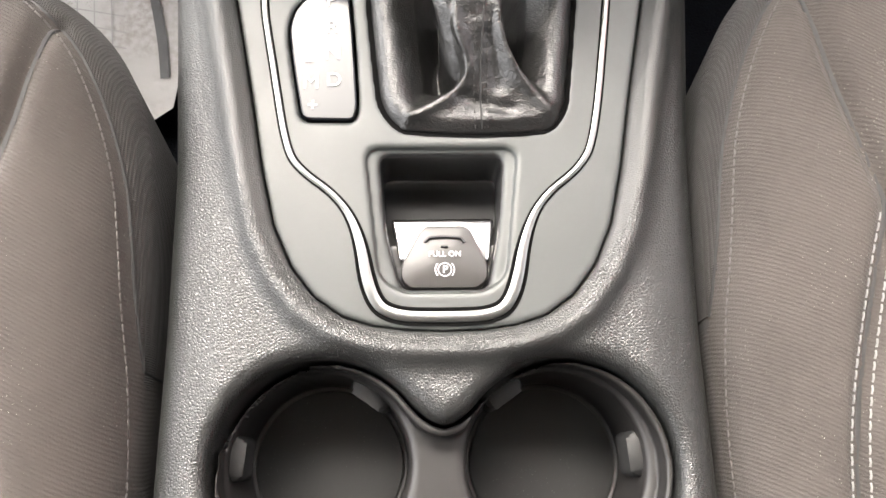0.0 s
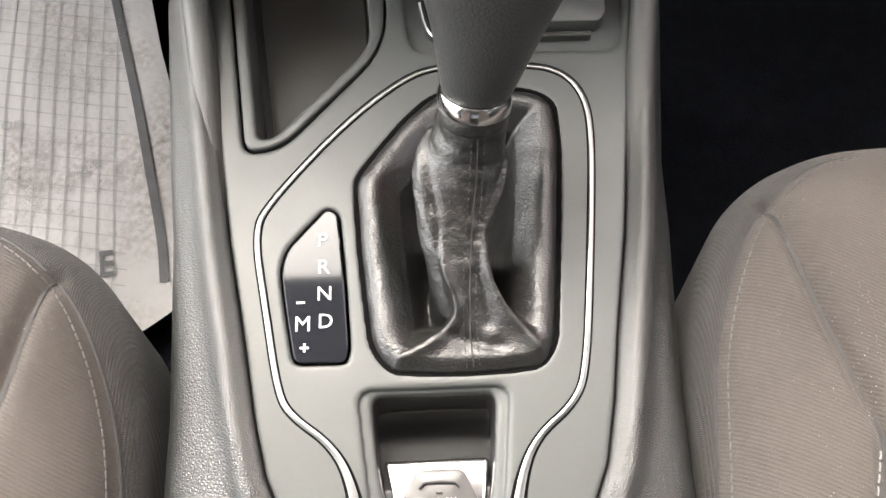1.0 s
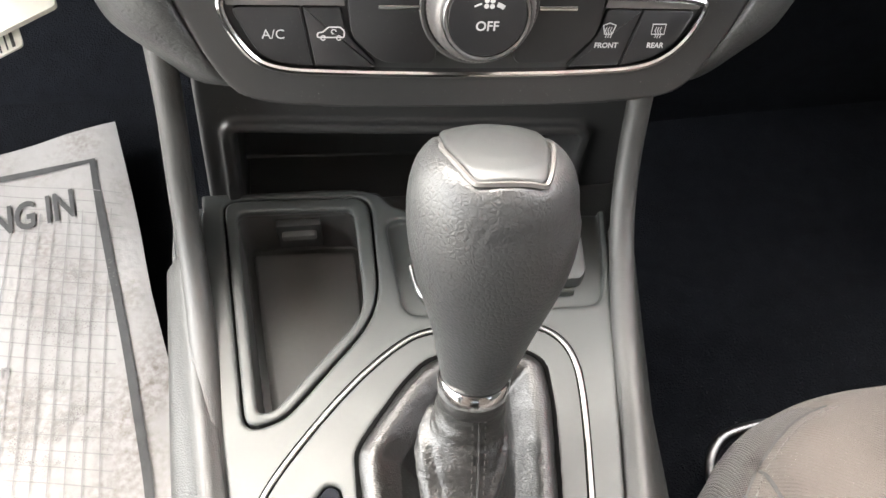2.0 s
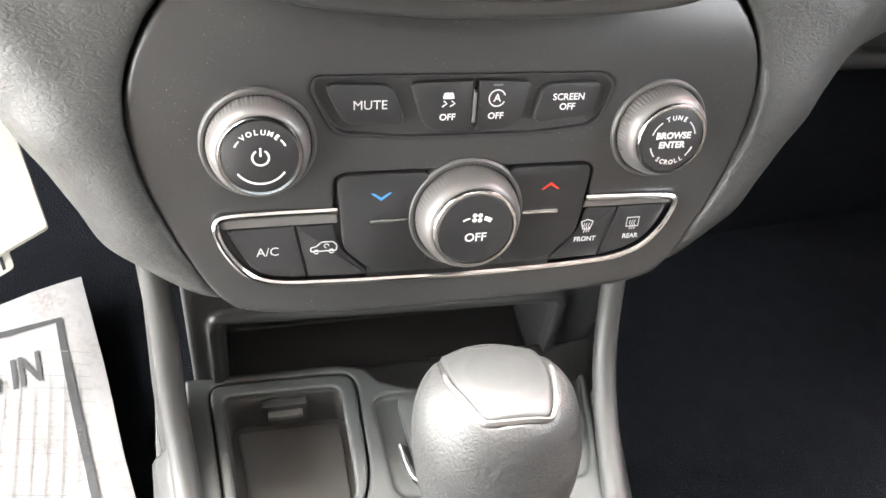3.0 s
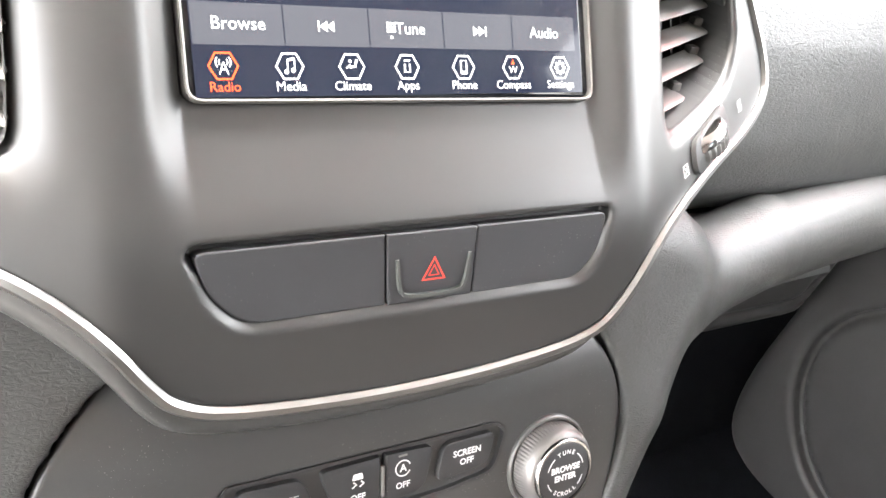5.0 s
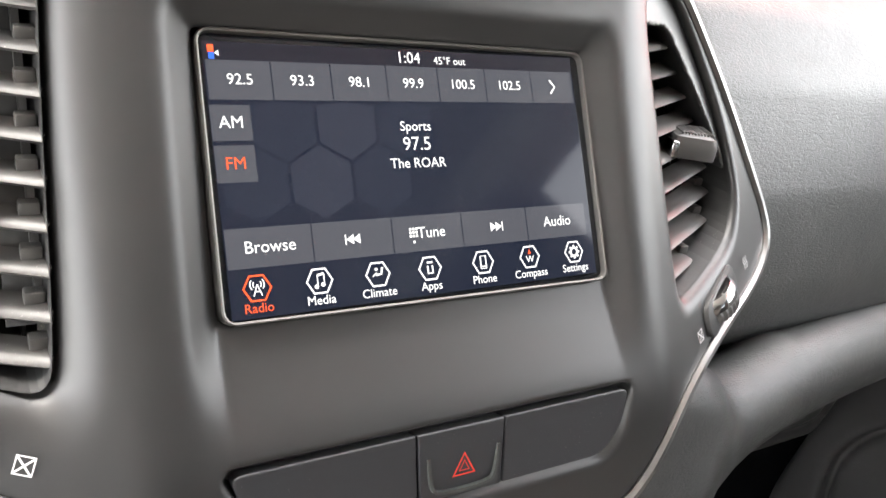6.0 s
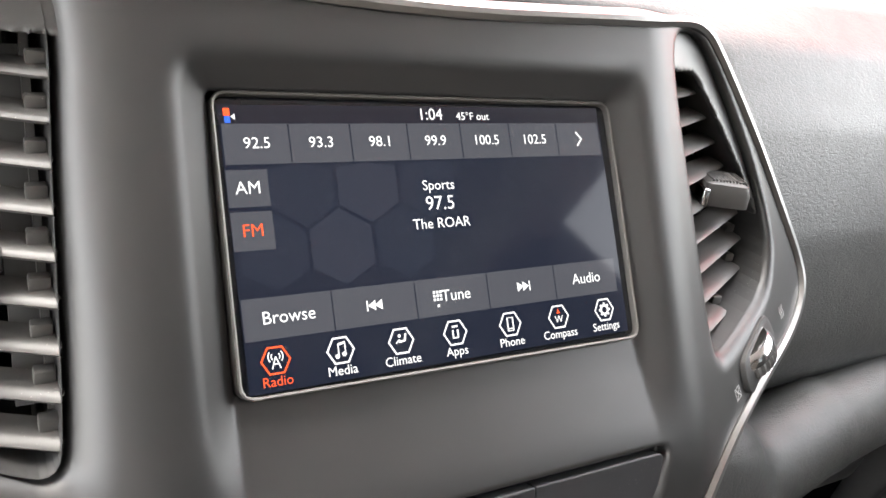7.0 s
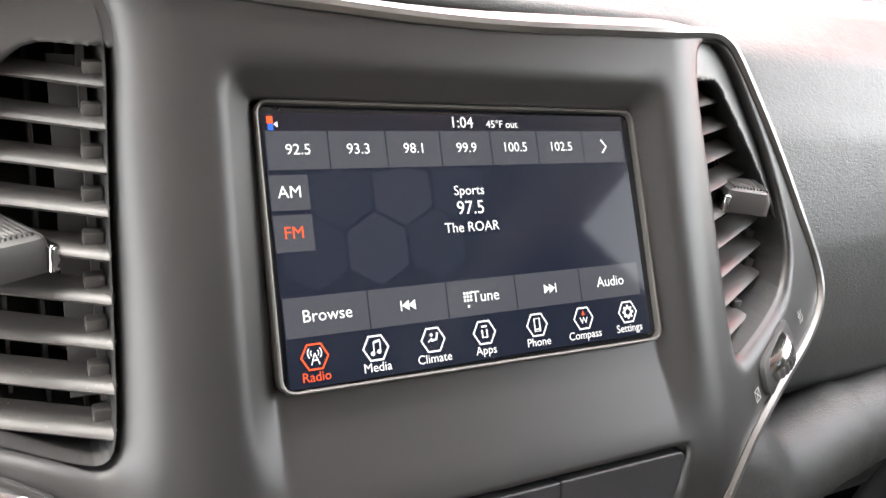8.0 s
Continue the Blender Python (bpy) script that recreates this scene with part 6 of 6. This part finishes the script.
SH_RIM = rounded([(-0.1205, -0.040), (0.0930, -0.040), (0.0890, 0.0440), (-0.1200, 0.0520)], 0.010, 5)


def shelf_form(X, Y, Z):
    xx, zz = np.meshgrid(X[:, 0, 0], Z[0, 0, :], indexing="ij")
    g = Y - (0.446 + 0.05 * zz)[:, None, :]
    f = extr(poly_dist(SH_OUT, xx, zz)[:, None, :], np.maximum(-g, g - 0.080), 0.004)
    d = poly_dist(SH_RIM, xx, zz)
    rim = np.abs(d + 0.0036) - 0.0036
    f = smin(f, np.maximum(rim[:, None, :], np.maximum(-g - 0.0050, g)), 0.004)
    return smax(f, -np.maximum(d[:, None, :] + 0.0080, g - 0.048), 0.004)


soft("surround", shelf_form, (-0.136, 0.434, -0.049), (0.124, 0.540, 0.129), 0.0018, CLIMATE, shelf)
part("shelf_mat", box(-0.110, 0.080, 0.450, 0.490, -0.0345, -0.0300, 0.001), WELL, shelf, "rubber mat in the shelf")

# rails that rise from the console's ridge to the dashboard
RAILS = {-1: [(-0.0995, 0.246, -0.006, 0.0072), (-0.1055, 0.300, -0.004, 0.0072), (-0.1112, 0.350, 0.002, 0.0072), (-0.1150, 0.385, 0.016, 0.0070), (-0.1152, 0.408, 0.045, 0.0068), (-0.1115, 0.423, 0.085, 0.0068), (-0.1090, 0.436, 0.125, 0.0070)],
         1: [(0.0995, 0.246, -0.006, 0.0072), (0.1062, 0.300, -0.004, 0.0072), (0.1132, 0.350, 0.002, 0.0070), (0.1188, 0.390, 0.012, 0.0068), (0.1232, 0.416, 0.034, 0.0066), (0.1268, 0.434, 0.068, 0.0066), (0.1300, 0.450, 0.110, 0.0070)]}
for side in (-1, 1):
    rows = RAILS[side]
    pts = chaikin([(a, b, c) for a, b, c, r in rows], 3, False)
    rad = [float(np.interp(p[1], [q[1] for q in rows], [q[3] for q in rows])) for p in pts]
    part("rail", sweep(pts, [(math.cos(radians(a)), math.sin(radians(a))) for a in range(0, 360, 20)], ups=[(side, 0, 0.3)] * len(pts), scale=rad), RAIL, console, "grained rail that rises to the dashboard")
    hi, low = [], []
    pts = [p for p in pts if p[1] > 0.352]
    for p in pts:
        w = float(np.interp(p[1], WIDE_Y, WIDE_L if side < 0 else WIDE_X))
        hi.append((p[0] + side * 0.0058, p[1], p[2] - 0.002))
        low.append((side * (w + 0.012), p[1] + 0.01, -0.16))
    n = len(pts)
    mid1 = [(h[0] * 0.6 + l[0] * 0.4 + side * 0.004, h[1], h[2] * 0.6 + l[2] * 0.4) for h, l in zip(hi, low)]
    faces = [(k * n + i, k * n + i + 1, (k + 1) * n + i + 1, (k + 1) * n + i) for k in (0, 1) for i in range(n - 1)]
    part("side_skin", (hi + mid1 + low, [f[::-1] for f in faces] if side < 0 else faces), GRAINED, console)

# ---- front seats ----
SEAT = [(0.1160, -0.40), (0.1150, 0.03), (0.1140, 0.085), (0.1138, 0.130), (0.1142, 0.158), (0.1168, 0.190), (0.1242, 0.2275), (0.1385, 0.2565), (0.1585, 0.2755), (0.1810, 0.2860), (0.2050, 0.2945), (0.2430, 0.3030), (0.3300, 0.310), (0.47, 0.285), (0.54, 0.24), (0.56, 0.10), (0.56, -0.40)]
SEAM = [(0.1290, -0.40), (0.1175, -0.05), (0.1140, 0.03), (0.1140, 0.092), (0.1180, 0.1357), (0.1197, 0.1588), (0.1220, 0.1798), (0.1265, 0.1996), (0.1331, 0.2199), (0.1430, 0.2397), (0.1564, 0.2547), (0.1662, 0.2635), (0.1836, 0.2755), (0.2027, 0.2817)]
INNER = [(0.1490, -0.40), (0.1500, -0.05), (0.1536, 0.0304), (0.1577, 0.068), (0.1700, 0.118), (0.1762, 0.138), (0.1770, 0.1460), (0.1738, 0.1560), (0.1678, 0.1764), (0.1608, 0.2001), (0.1571, 0.2208), (0.1550, 0.2360), (0.1540, 0.2500)]


def seat_height(xx, yy):
    d = poly_dist(chaikin(SEAT, 2), xx, yy)
    line = chaikin(INNER, 3, False)
    near = np.full(xx.shape, 1e9)
    for a, b in zip(line, line[1:]):
        ex, ey = b[0] - a[0], b[1] - a[1]
        t = np.clip(((xx - a[0]) * ex + (yy - a[1]) * ey) / (ex * ex + ey * ey), 0, 1)
        near = np.minimum(near, np.hypot(xx - a[0] - t * ex, yy - a[1] - t * ey))
    seam = chaikin(SEAM, 2, False)
    near2 = np.full(xx.shape, 1e9)
    for a, b in zip(seam, seam[1:]):
        ex, ey = b[0] - a[0], b[1] - a[1]
        t = np.clip(((xx - a[0]) * ex + (yy - a[1]) * ey) / (ex * ex + ey * ey), 0, 1)
        near2 = np.minimum(near2, np.hypot(xx - a[0] - t * ex, yy - a[1] - t * ey))
    h = 0.008 + 0.012 * sstep(0.10, 0.17, xx) - 0.016 * sstep(0.18, 0.26, xx) + 0.010 * sstep(0.0, 0.25, yy) - 0.022 * sstep(0.22, 0.33, yy)
    h = h - 0.0060 * np.exp(-(near / 0.0042) ** 2) - 0.0040 * np.exp(-(near2 / 0.0028) ** 2)
    return h, d


def seat_form(X, Y, Z):
    xx, yy = np.meshgrid(X[:, 0, 0], Y[0, :, 0], indexing="ij")
    h, d = seat_height(xx, yy)
    f = smax((Z - h[:, :, None]) * 0.95, d[:, :, None] + 0.10 * np.minimum(Z + 0.02, 0) * -1.0, 0.040) 
    return np.maximum(f, -0.125 - Z)


def seat_z(x, y):
    h, d = seat_height(np.array([[x]]), np.array([[y]]))
    a, b, k = -float(h[0, 0]) * 0.95, float(d[0, 0]), 0.040
    z0, z1 = -0.10, 0.06
    for _ in range(40):
        zm = 0.5 * (z0 + z1)
        v = float(smax(np.array((zm - float(h[0, 0])) * 0.95), np.array(b + 0.10 * min(zm + 0.02, 0) * -1.0), k))
        z0, z1 = (zm, z1) if v < 0 else (z0, zm)
    return z0


seat_mesh = net_mesh("cushion", seat_form, (0.090, -0.40, -0.130), (0.58, 0.312, 0.040), 0.0026, FABRIC)
seat_mesh.materials.append(FABRIC_SIDE)
seam_xy = chaikin(SEAM, 2, False)
for p in seat_mesh.polygons:
    c = p.center
    if c.y < 0.2815 and c.x < float(np.interp(c.y, [q[1] for q in seam_xy], [q[0] for q in seam_xy])):
        p.material_index = 1


def stitches(line, pitch, length, off, m=1.0):
    """Stitches laid along a line on the cushion."""
    pts = [Vector(p) for p in chaikin(line, 3, False)]
    out, s, need = [], 0.0, 0.0
    for a, b in zip(pts, pts[1:]):
        seg = (b - a).length
        while need < s + seg:
            t = (need - s) / seg
            p = a.lerp(b, t)
            d = (b - a).normalized()
            q = Vector((-d.y, d.x)) * off
            p = p + q
            if p.y > -0.02:
                z = seat_z(p.x, p.y) + 0.0004
                e = p + d * length
                z2 = seat_z(e.x, e.y) + 0.0004
                out.append(sweep([(p.x, p.y, z), ((p.x + e.x) / 2, (p.y + e.y) / 2, (z + z2) / 2 + 0.0005), (e.x, e.y, z2)], [(-0.00035, -0.0003), (0.00035, -0.0003), (0.0003, 0.0003), (-0.0003, 0.0003)]))
            need += pitch
        s += seg
    return join(*out)


st_outer = stitches(SEAM, 0.0042, 0.0030, -0.0028)
st_in1 = stitches(INNER[:6], 0.0046, 0.0034, 0.0032)
st_in2 = stitches(INNER[:6], 0.0046, 0.0034, -0.0032)


def seam_line(line, off, r):
    pts = [Vector(p) for p in chaikin(line, 3, False)]
    out = []
    for a, b in zip(pts, pts[1:]):
        d = (b - a).normalized()
        p = a + Vector((-d.y, d.x)) * off
        if p.y > -0.03:
            out.append((p.x, p.y, seat_z(p.x, p.y) + 0.0002))
    return sweep(out, [(r * math.cos(radians(q)), 0.6 * r * math.sin(radians(q))) for q in range(0, 360, 45)])


seam_out = seam_line(SEAM, 0.0, 0.0010)
seam_in = seam_line(INNER, 0.0, 0.0013)
for side, nm in ((1, "passenger"), (-1, "driver")):
    seat = thing("car_seat", (side * 0.335, -0.05, -0.2), "grey-brown woven fabric front seat with stitched bolsters", "car seat", group="front seats")
    flip = Matrix.Translation((0.0015, 0, 0) if side > 0 else (-0.0120, -0.022, 0)) @ Matrix.Diagonal((side, 1, 1, 1))
    me = seat_mesh.copy()
    me.transform(flip)
    if side < 0:
        me.flip_normals()
    me.transform(Matrix.Translation(-Vector((side * 0.335, -0.05, -0.2))))
    cu = new("cushion", me)
    cu.parent = seat
    for nm2, g, mt, lb in (("outer_seam", seam_out, THREAD_DARK, "dark sewn seam"), ("inner_seam", seam_in, THREAD_DARK, "dark sewn seam"), ("seam_stitching", st_outer, THREAD, "grey stitched seam"), ("double_stitching", st_in1, THREAD_WHITE if side > 0 else THREAD, "pale double stitching"), ("double_stitching", st_in2, THREAD_WHITE if side > 0 else THREAD, "pale double stitching")):
        gg = moved(g, flip)
        part(nm2, (gg[0], [f[::side] for f in gg[1]]), mt, seat, lb)
    part("backrest", slab(rounded([(side * 0.13, -0.52), (side * 0.54, -0.52), (side * 0.54, -0.38), (side * 0.13, -0.38)], 0.05, 5), -0.06, 0.60, 0.04), FABRIC, seat)
    part("headrest", slab(rounded([(side * 0.21, -0.50), (side * 0.46, -0.50), (side * 0.46, -0.39), (side * 0.21, -0.39)], 0.04, 5), 0.61, 0.78, 0.03), FABRIC, seat)
    part("base", box(*sorted((side * 0.16, side * 0.50)), -0.36, 0.20, -0.20, -0.12, 0.01), DARK, seat)

# metal bar by the passenger seat
STEEL = material("dull_bare_steel", (0.16, 0.16, 0.165), 0.35, metal=1.0, bumps=(("noise", 900, 0.1, 0.0002),), vary=0.1)
bar_ = [(0.198, 0.240, -0.165), (0.1936, 0.2980, -0.152), (0.2001, 0.3118, -0.150), (0.2120, 0.3220, -0.150), (0.2450, 0.3270, -0.150), (0.33, 0.328, -0.150)]
solo("seat_adjuster_bar", sweep(chaikin(bar_, 3, False), [(0.004 * math.cos(radians(a)), 0.004 * math.sin(radians(a))) for a in range(0, 360, 30)]), STEEL, "bare metal bar under the front seat", "seat bar")

# passenger door panel with its speaker field
def door_form(X, Y, Z):
    yy, zz = np.meshgrid(Y[0, :, 0], Z[0, 0, :], indexing="ij")
    out = chaikin([(0.600, 0.190), (0.632, 0.020), (0.660, -0.110), (0.655, -0.190), (0.600, -0.215), (0.500, -0.240), (0.20, -0.240), (0.05, -0.10), (0.05, 0.190)], 2)
    field = chaikin([(0.548, 0.075), (0.596, 0.010), (0.600, -0.060), (0.566, -0.128), (0.516, -0.162), (0.430, -0.168), (0.350, -0.120), (0.330, -0.020), (0.370, 0.070), (0.460, 0.095)], 2)
    d = poly_dist(out, yy, zz)[None]
    q = poly_dist(field, yy, zz)[None]
    f = extr(d, np.maximum(0.580 - X, X - 0.715), 0.022)
    f = smax(f, -np.maximum(q, X - 0.588), 0.004)
    return smax(f, -np.maximum(np.abs(q) - 0.003, X - 0.594), 0.003)


door_ = thing("door_panel", (0.66, 0.35, -0.2), "dark passenger door panel with a rounded speaker field", "door panel")
soft("trim", door_form, (0.570, 0.030, -0.250), (0.722, 0.672, 0.200), 0.0045, DOOR_TRIM, door_)

# ---- paper floor mat on the driver's side ----
MAT_Z = -0.170
EDGE_P = [(-0.2003, 0.2552), (-0.1735, 0.2740), (-0.1660, 0.3300), (-0.1718, 0.3835), (-0.1784, 0.4197), (-0.1965, 0.4794), (-0.2219, 0.5750), (-0.2461, 0.6605), (-0.2865, 0.6503), (-0.3413, 0.6326), (-0.50, 0.590), (-0.47, 0.20), (-0.30, 0.215)]


def mat_z(x, y):
    return MAT_Z + 0.003 * noise.noise(Vector((x * 14, y * 10, 0))) + 0.004 * math.exp(-((x + 0.20) / 0.03) ** 2) * math.sin(y * 16 + 1)


def paper_sheet(pts, step):
    xs = np.arange(min(p[0] for p in pts), max(p[0] for p in pts) + step, step)
    ys = np.arange(min(p[1] for p in pts), max(p[1] for p in pts) + step, step)
    xx, yy = np.meshgrid(xs, ys, indexing="ij")
    d = poly_dist(pts, xx, yy)
    verts, faces = [], []
    idx = {}
    P3 = [Vector(p) for p in ccw(pts)]

    def vid(i, j):
        if (i, j) not in idx:
            x, y = xs[i], ys[j]
            if d[i, j] > 0:
                best = None
                for a, b in zip(P3, P3[1:] + P3[:1]):
                    e = b - a
                    t = max(0, min(1, (Vector((x, y)) - a).dot(e) / e.dot(e)))
                    q = a + e * t
                    dd = (q - Vector((x, y))).length
                    if best is None or dd < best[0]:
                        best = (dd, q)
                x, y = best[1]
            idx[(i, j)] = len(verts)
            verts.append((x, y, mat_z(x, y)))
        return idx[(i, j)]

    for i in range(len(xs) - 1):
        for j in range(len(ys) - 1):
            if min(d[i, j], d[i + 1, j], d[i, j + 1], d[i + 1, j + 1]) < 0:
                faces.append((vid(i, j), vid(i + 1, j), vid(i + 1, j + 1), vid(i, j + 1)))
    return verts, faces


mat_ = thing("paper_floor_mat", (-0.30, 0.42, MAT_Z), "dirty creased white paper floor mat with a printed grid", "floor mat")
part("sheet", paper_sheet(EDGE_P, 0.006), PAPER, mat_)


def on_mat(geo, lift=0.0006):
    return [(x, y, mat_z(x, y) + lift) for x, y, z in geo[0]], geo[1]


I4 = Matrix.Identity(4)
border = [(-0.1800, 0.2950), (-0.1835, 0.3235), (-0.1937, 0.3685), (-0.2116, 0.4413), (-0.2366, 0.5250), (-0.2472, 0.5653), (-0.2599, 0.6160), (-0.2993, 0.6098), (-0.3357, 0.6035), (-0.46, 0.580)]
part("border_line", on_mat(stroke(chaikin(border[:6], 2, False) + border[6:], 0.0065, I4), 0.0010), INK, mat_, "thick dark printed border")
grid_lines = []
for k in range(22):
    x = -0.215 - 0.0115 * k
    grid_lines.append(stroke([(x - 0.09 * max(0, q * 0.02 - 0.06), 0.245 + 0.02 * q) for q in range(17)], 0.0008, I4))
for k in range(28):
    y = 0.270 + 0.0115 * k
    grid_lines.append(stroke([(-0.206 - 0.0120 * q - 0.09 * max(0, y - 0.305), y + 0.0020 * q) for q in range(20)], 0.0008, I4))
part("grid_print", on_mat(join(*grid_lines), 0.0008), INK_PALE, mat_, "faded printed grid")
part("lettering", on_mat(word("ING IN", 0.040, -0.3045, 0.563, I4, 0, 0.0010, radians(14), 0.61), 0.0012), INK, mat_)
part("small_lettering", on_mat(word("on", 0.016, -0.300, 0.4210, I4, 0, 0.0, radians(4)), 0.0012), INK_PALE, mat_)
part("lower_lettering", on_mat(word("E", 0.026, -0.2200, 0.3080, I4, 0, 0.0006, radians(8), 0.8), 0.0012), INK, mat_)
random.seed(4)
smears = []
for cx, cy, rx, ry, n in ((-0.262, 0.475, 0.045, 0.060, 1800), (-0.262, 0.380, 0.050, 0.050, 3600), (-0.225, 0.37, 0.02, 0.03, 500)):
    for _ in range(n):
        a, r = random.uniform(0, 6.28), math.sqrt(random.random()) * random.uniform(0.5, 1.0)
        x, y = cx + rx * r * math.cos(a), cy + ry * r * math.sin(a)
        if noise.noise(Vector((x * 60, y * 60, 3.0))) < -0.1:
            continue
        s = random.uniform(0.00015, 0.0005)
        smears.append(([(x - s, y - s * 0.7, 0), (x + s, y - s * 0.5, 0), (x + s * 0.6, y + s, 0), (x - s * 0.8, y + s * 0.8, 0)], [(0, 1, 2, 3)]))
tagged(part("dirt", on_mat(join(*smears), 0.0013), SOIL, mat_, "dark shoe dirt"), kind="stuff")

# cream card tucked up under the dashboard on the driver's side
TAG = Vector((-0.1520, 0.4500, 0.1350))
TU, TV = Vector((-0.84, -0.51, -0.09)).normalized(), Vector((-0.27, 0.86, 0.42)).normalized()
TN = TV.cross(TU).normalized()
if TN.z < 0:
    TN = -TN
TAG_M = Matrix(((TU.x, TV.x, TN.x, TAG.x), (TU.y, TV.y, TN.y, TAG.y), (TU.z, TV.z, TN.z, TAG.z), (0, 0, 0, 1)))
tag = thing("cream_card", tuple(TAG), "cream cardboard card with a barred tag under the dashboard", "card")
part("sheet", slab(ccw(rounded([(0.0, 0.0), (0.09, 0.0), (0.09, 0.12), (0.0, 0.12)], 0.002, 2)), -0.0035, 0.0, 0.0006, 0, TAG_M), CARD, tag)
part("hole", slab(ccw(arc(0.030, 0.010, 0.0022, 0, 345, 20)), 0.0, 0.0004, 0.0001, 0, TAG_M), INK_PALE, tag)
label_ = part("lower_tag", slab(ccw(rounded([(0.020, -0.006), (0.085, -0.006), (0.085, 0.06), (0.020, 0.06)], 0.002, 2)), -0.0090, -0.0075, 0.0004, 0, TAG_M), CARD, tag, "thin tag below the card")
part("bars", join(*(bar(0.024 + 0.0030 * k, -0.0050, 0.024 + 0.0030 * k, 0.004, 0.0008 + 0.0008 * (k % 3 == 0), TAG_M, -0.0071) for k in range(11))), INK, label_)
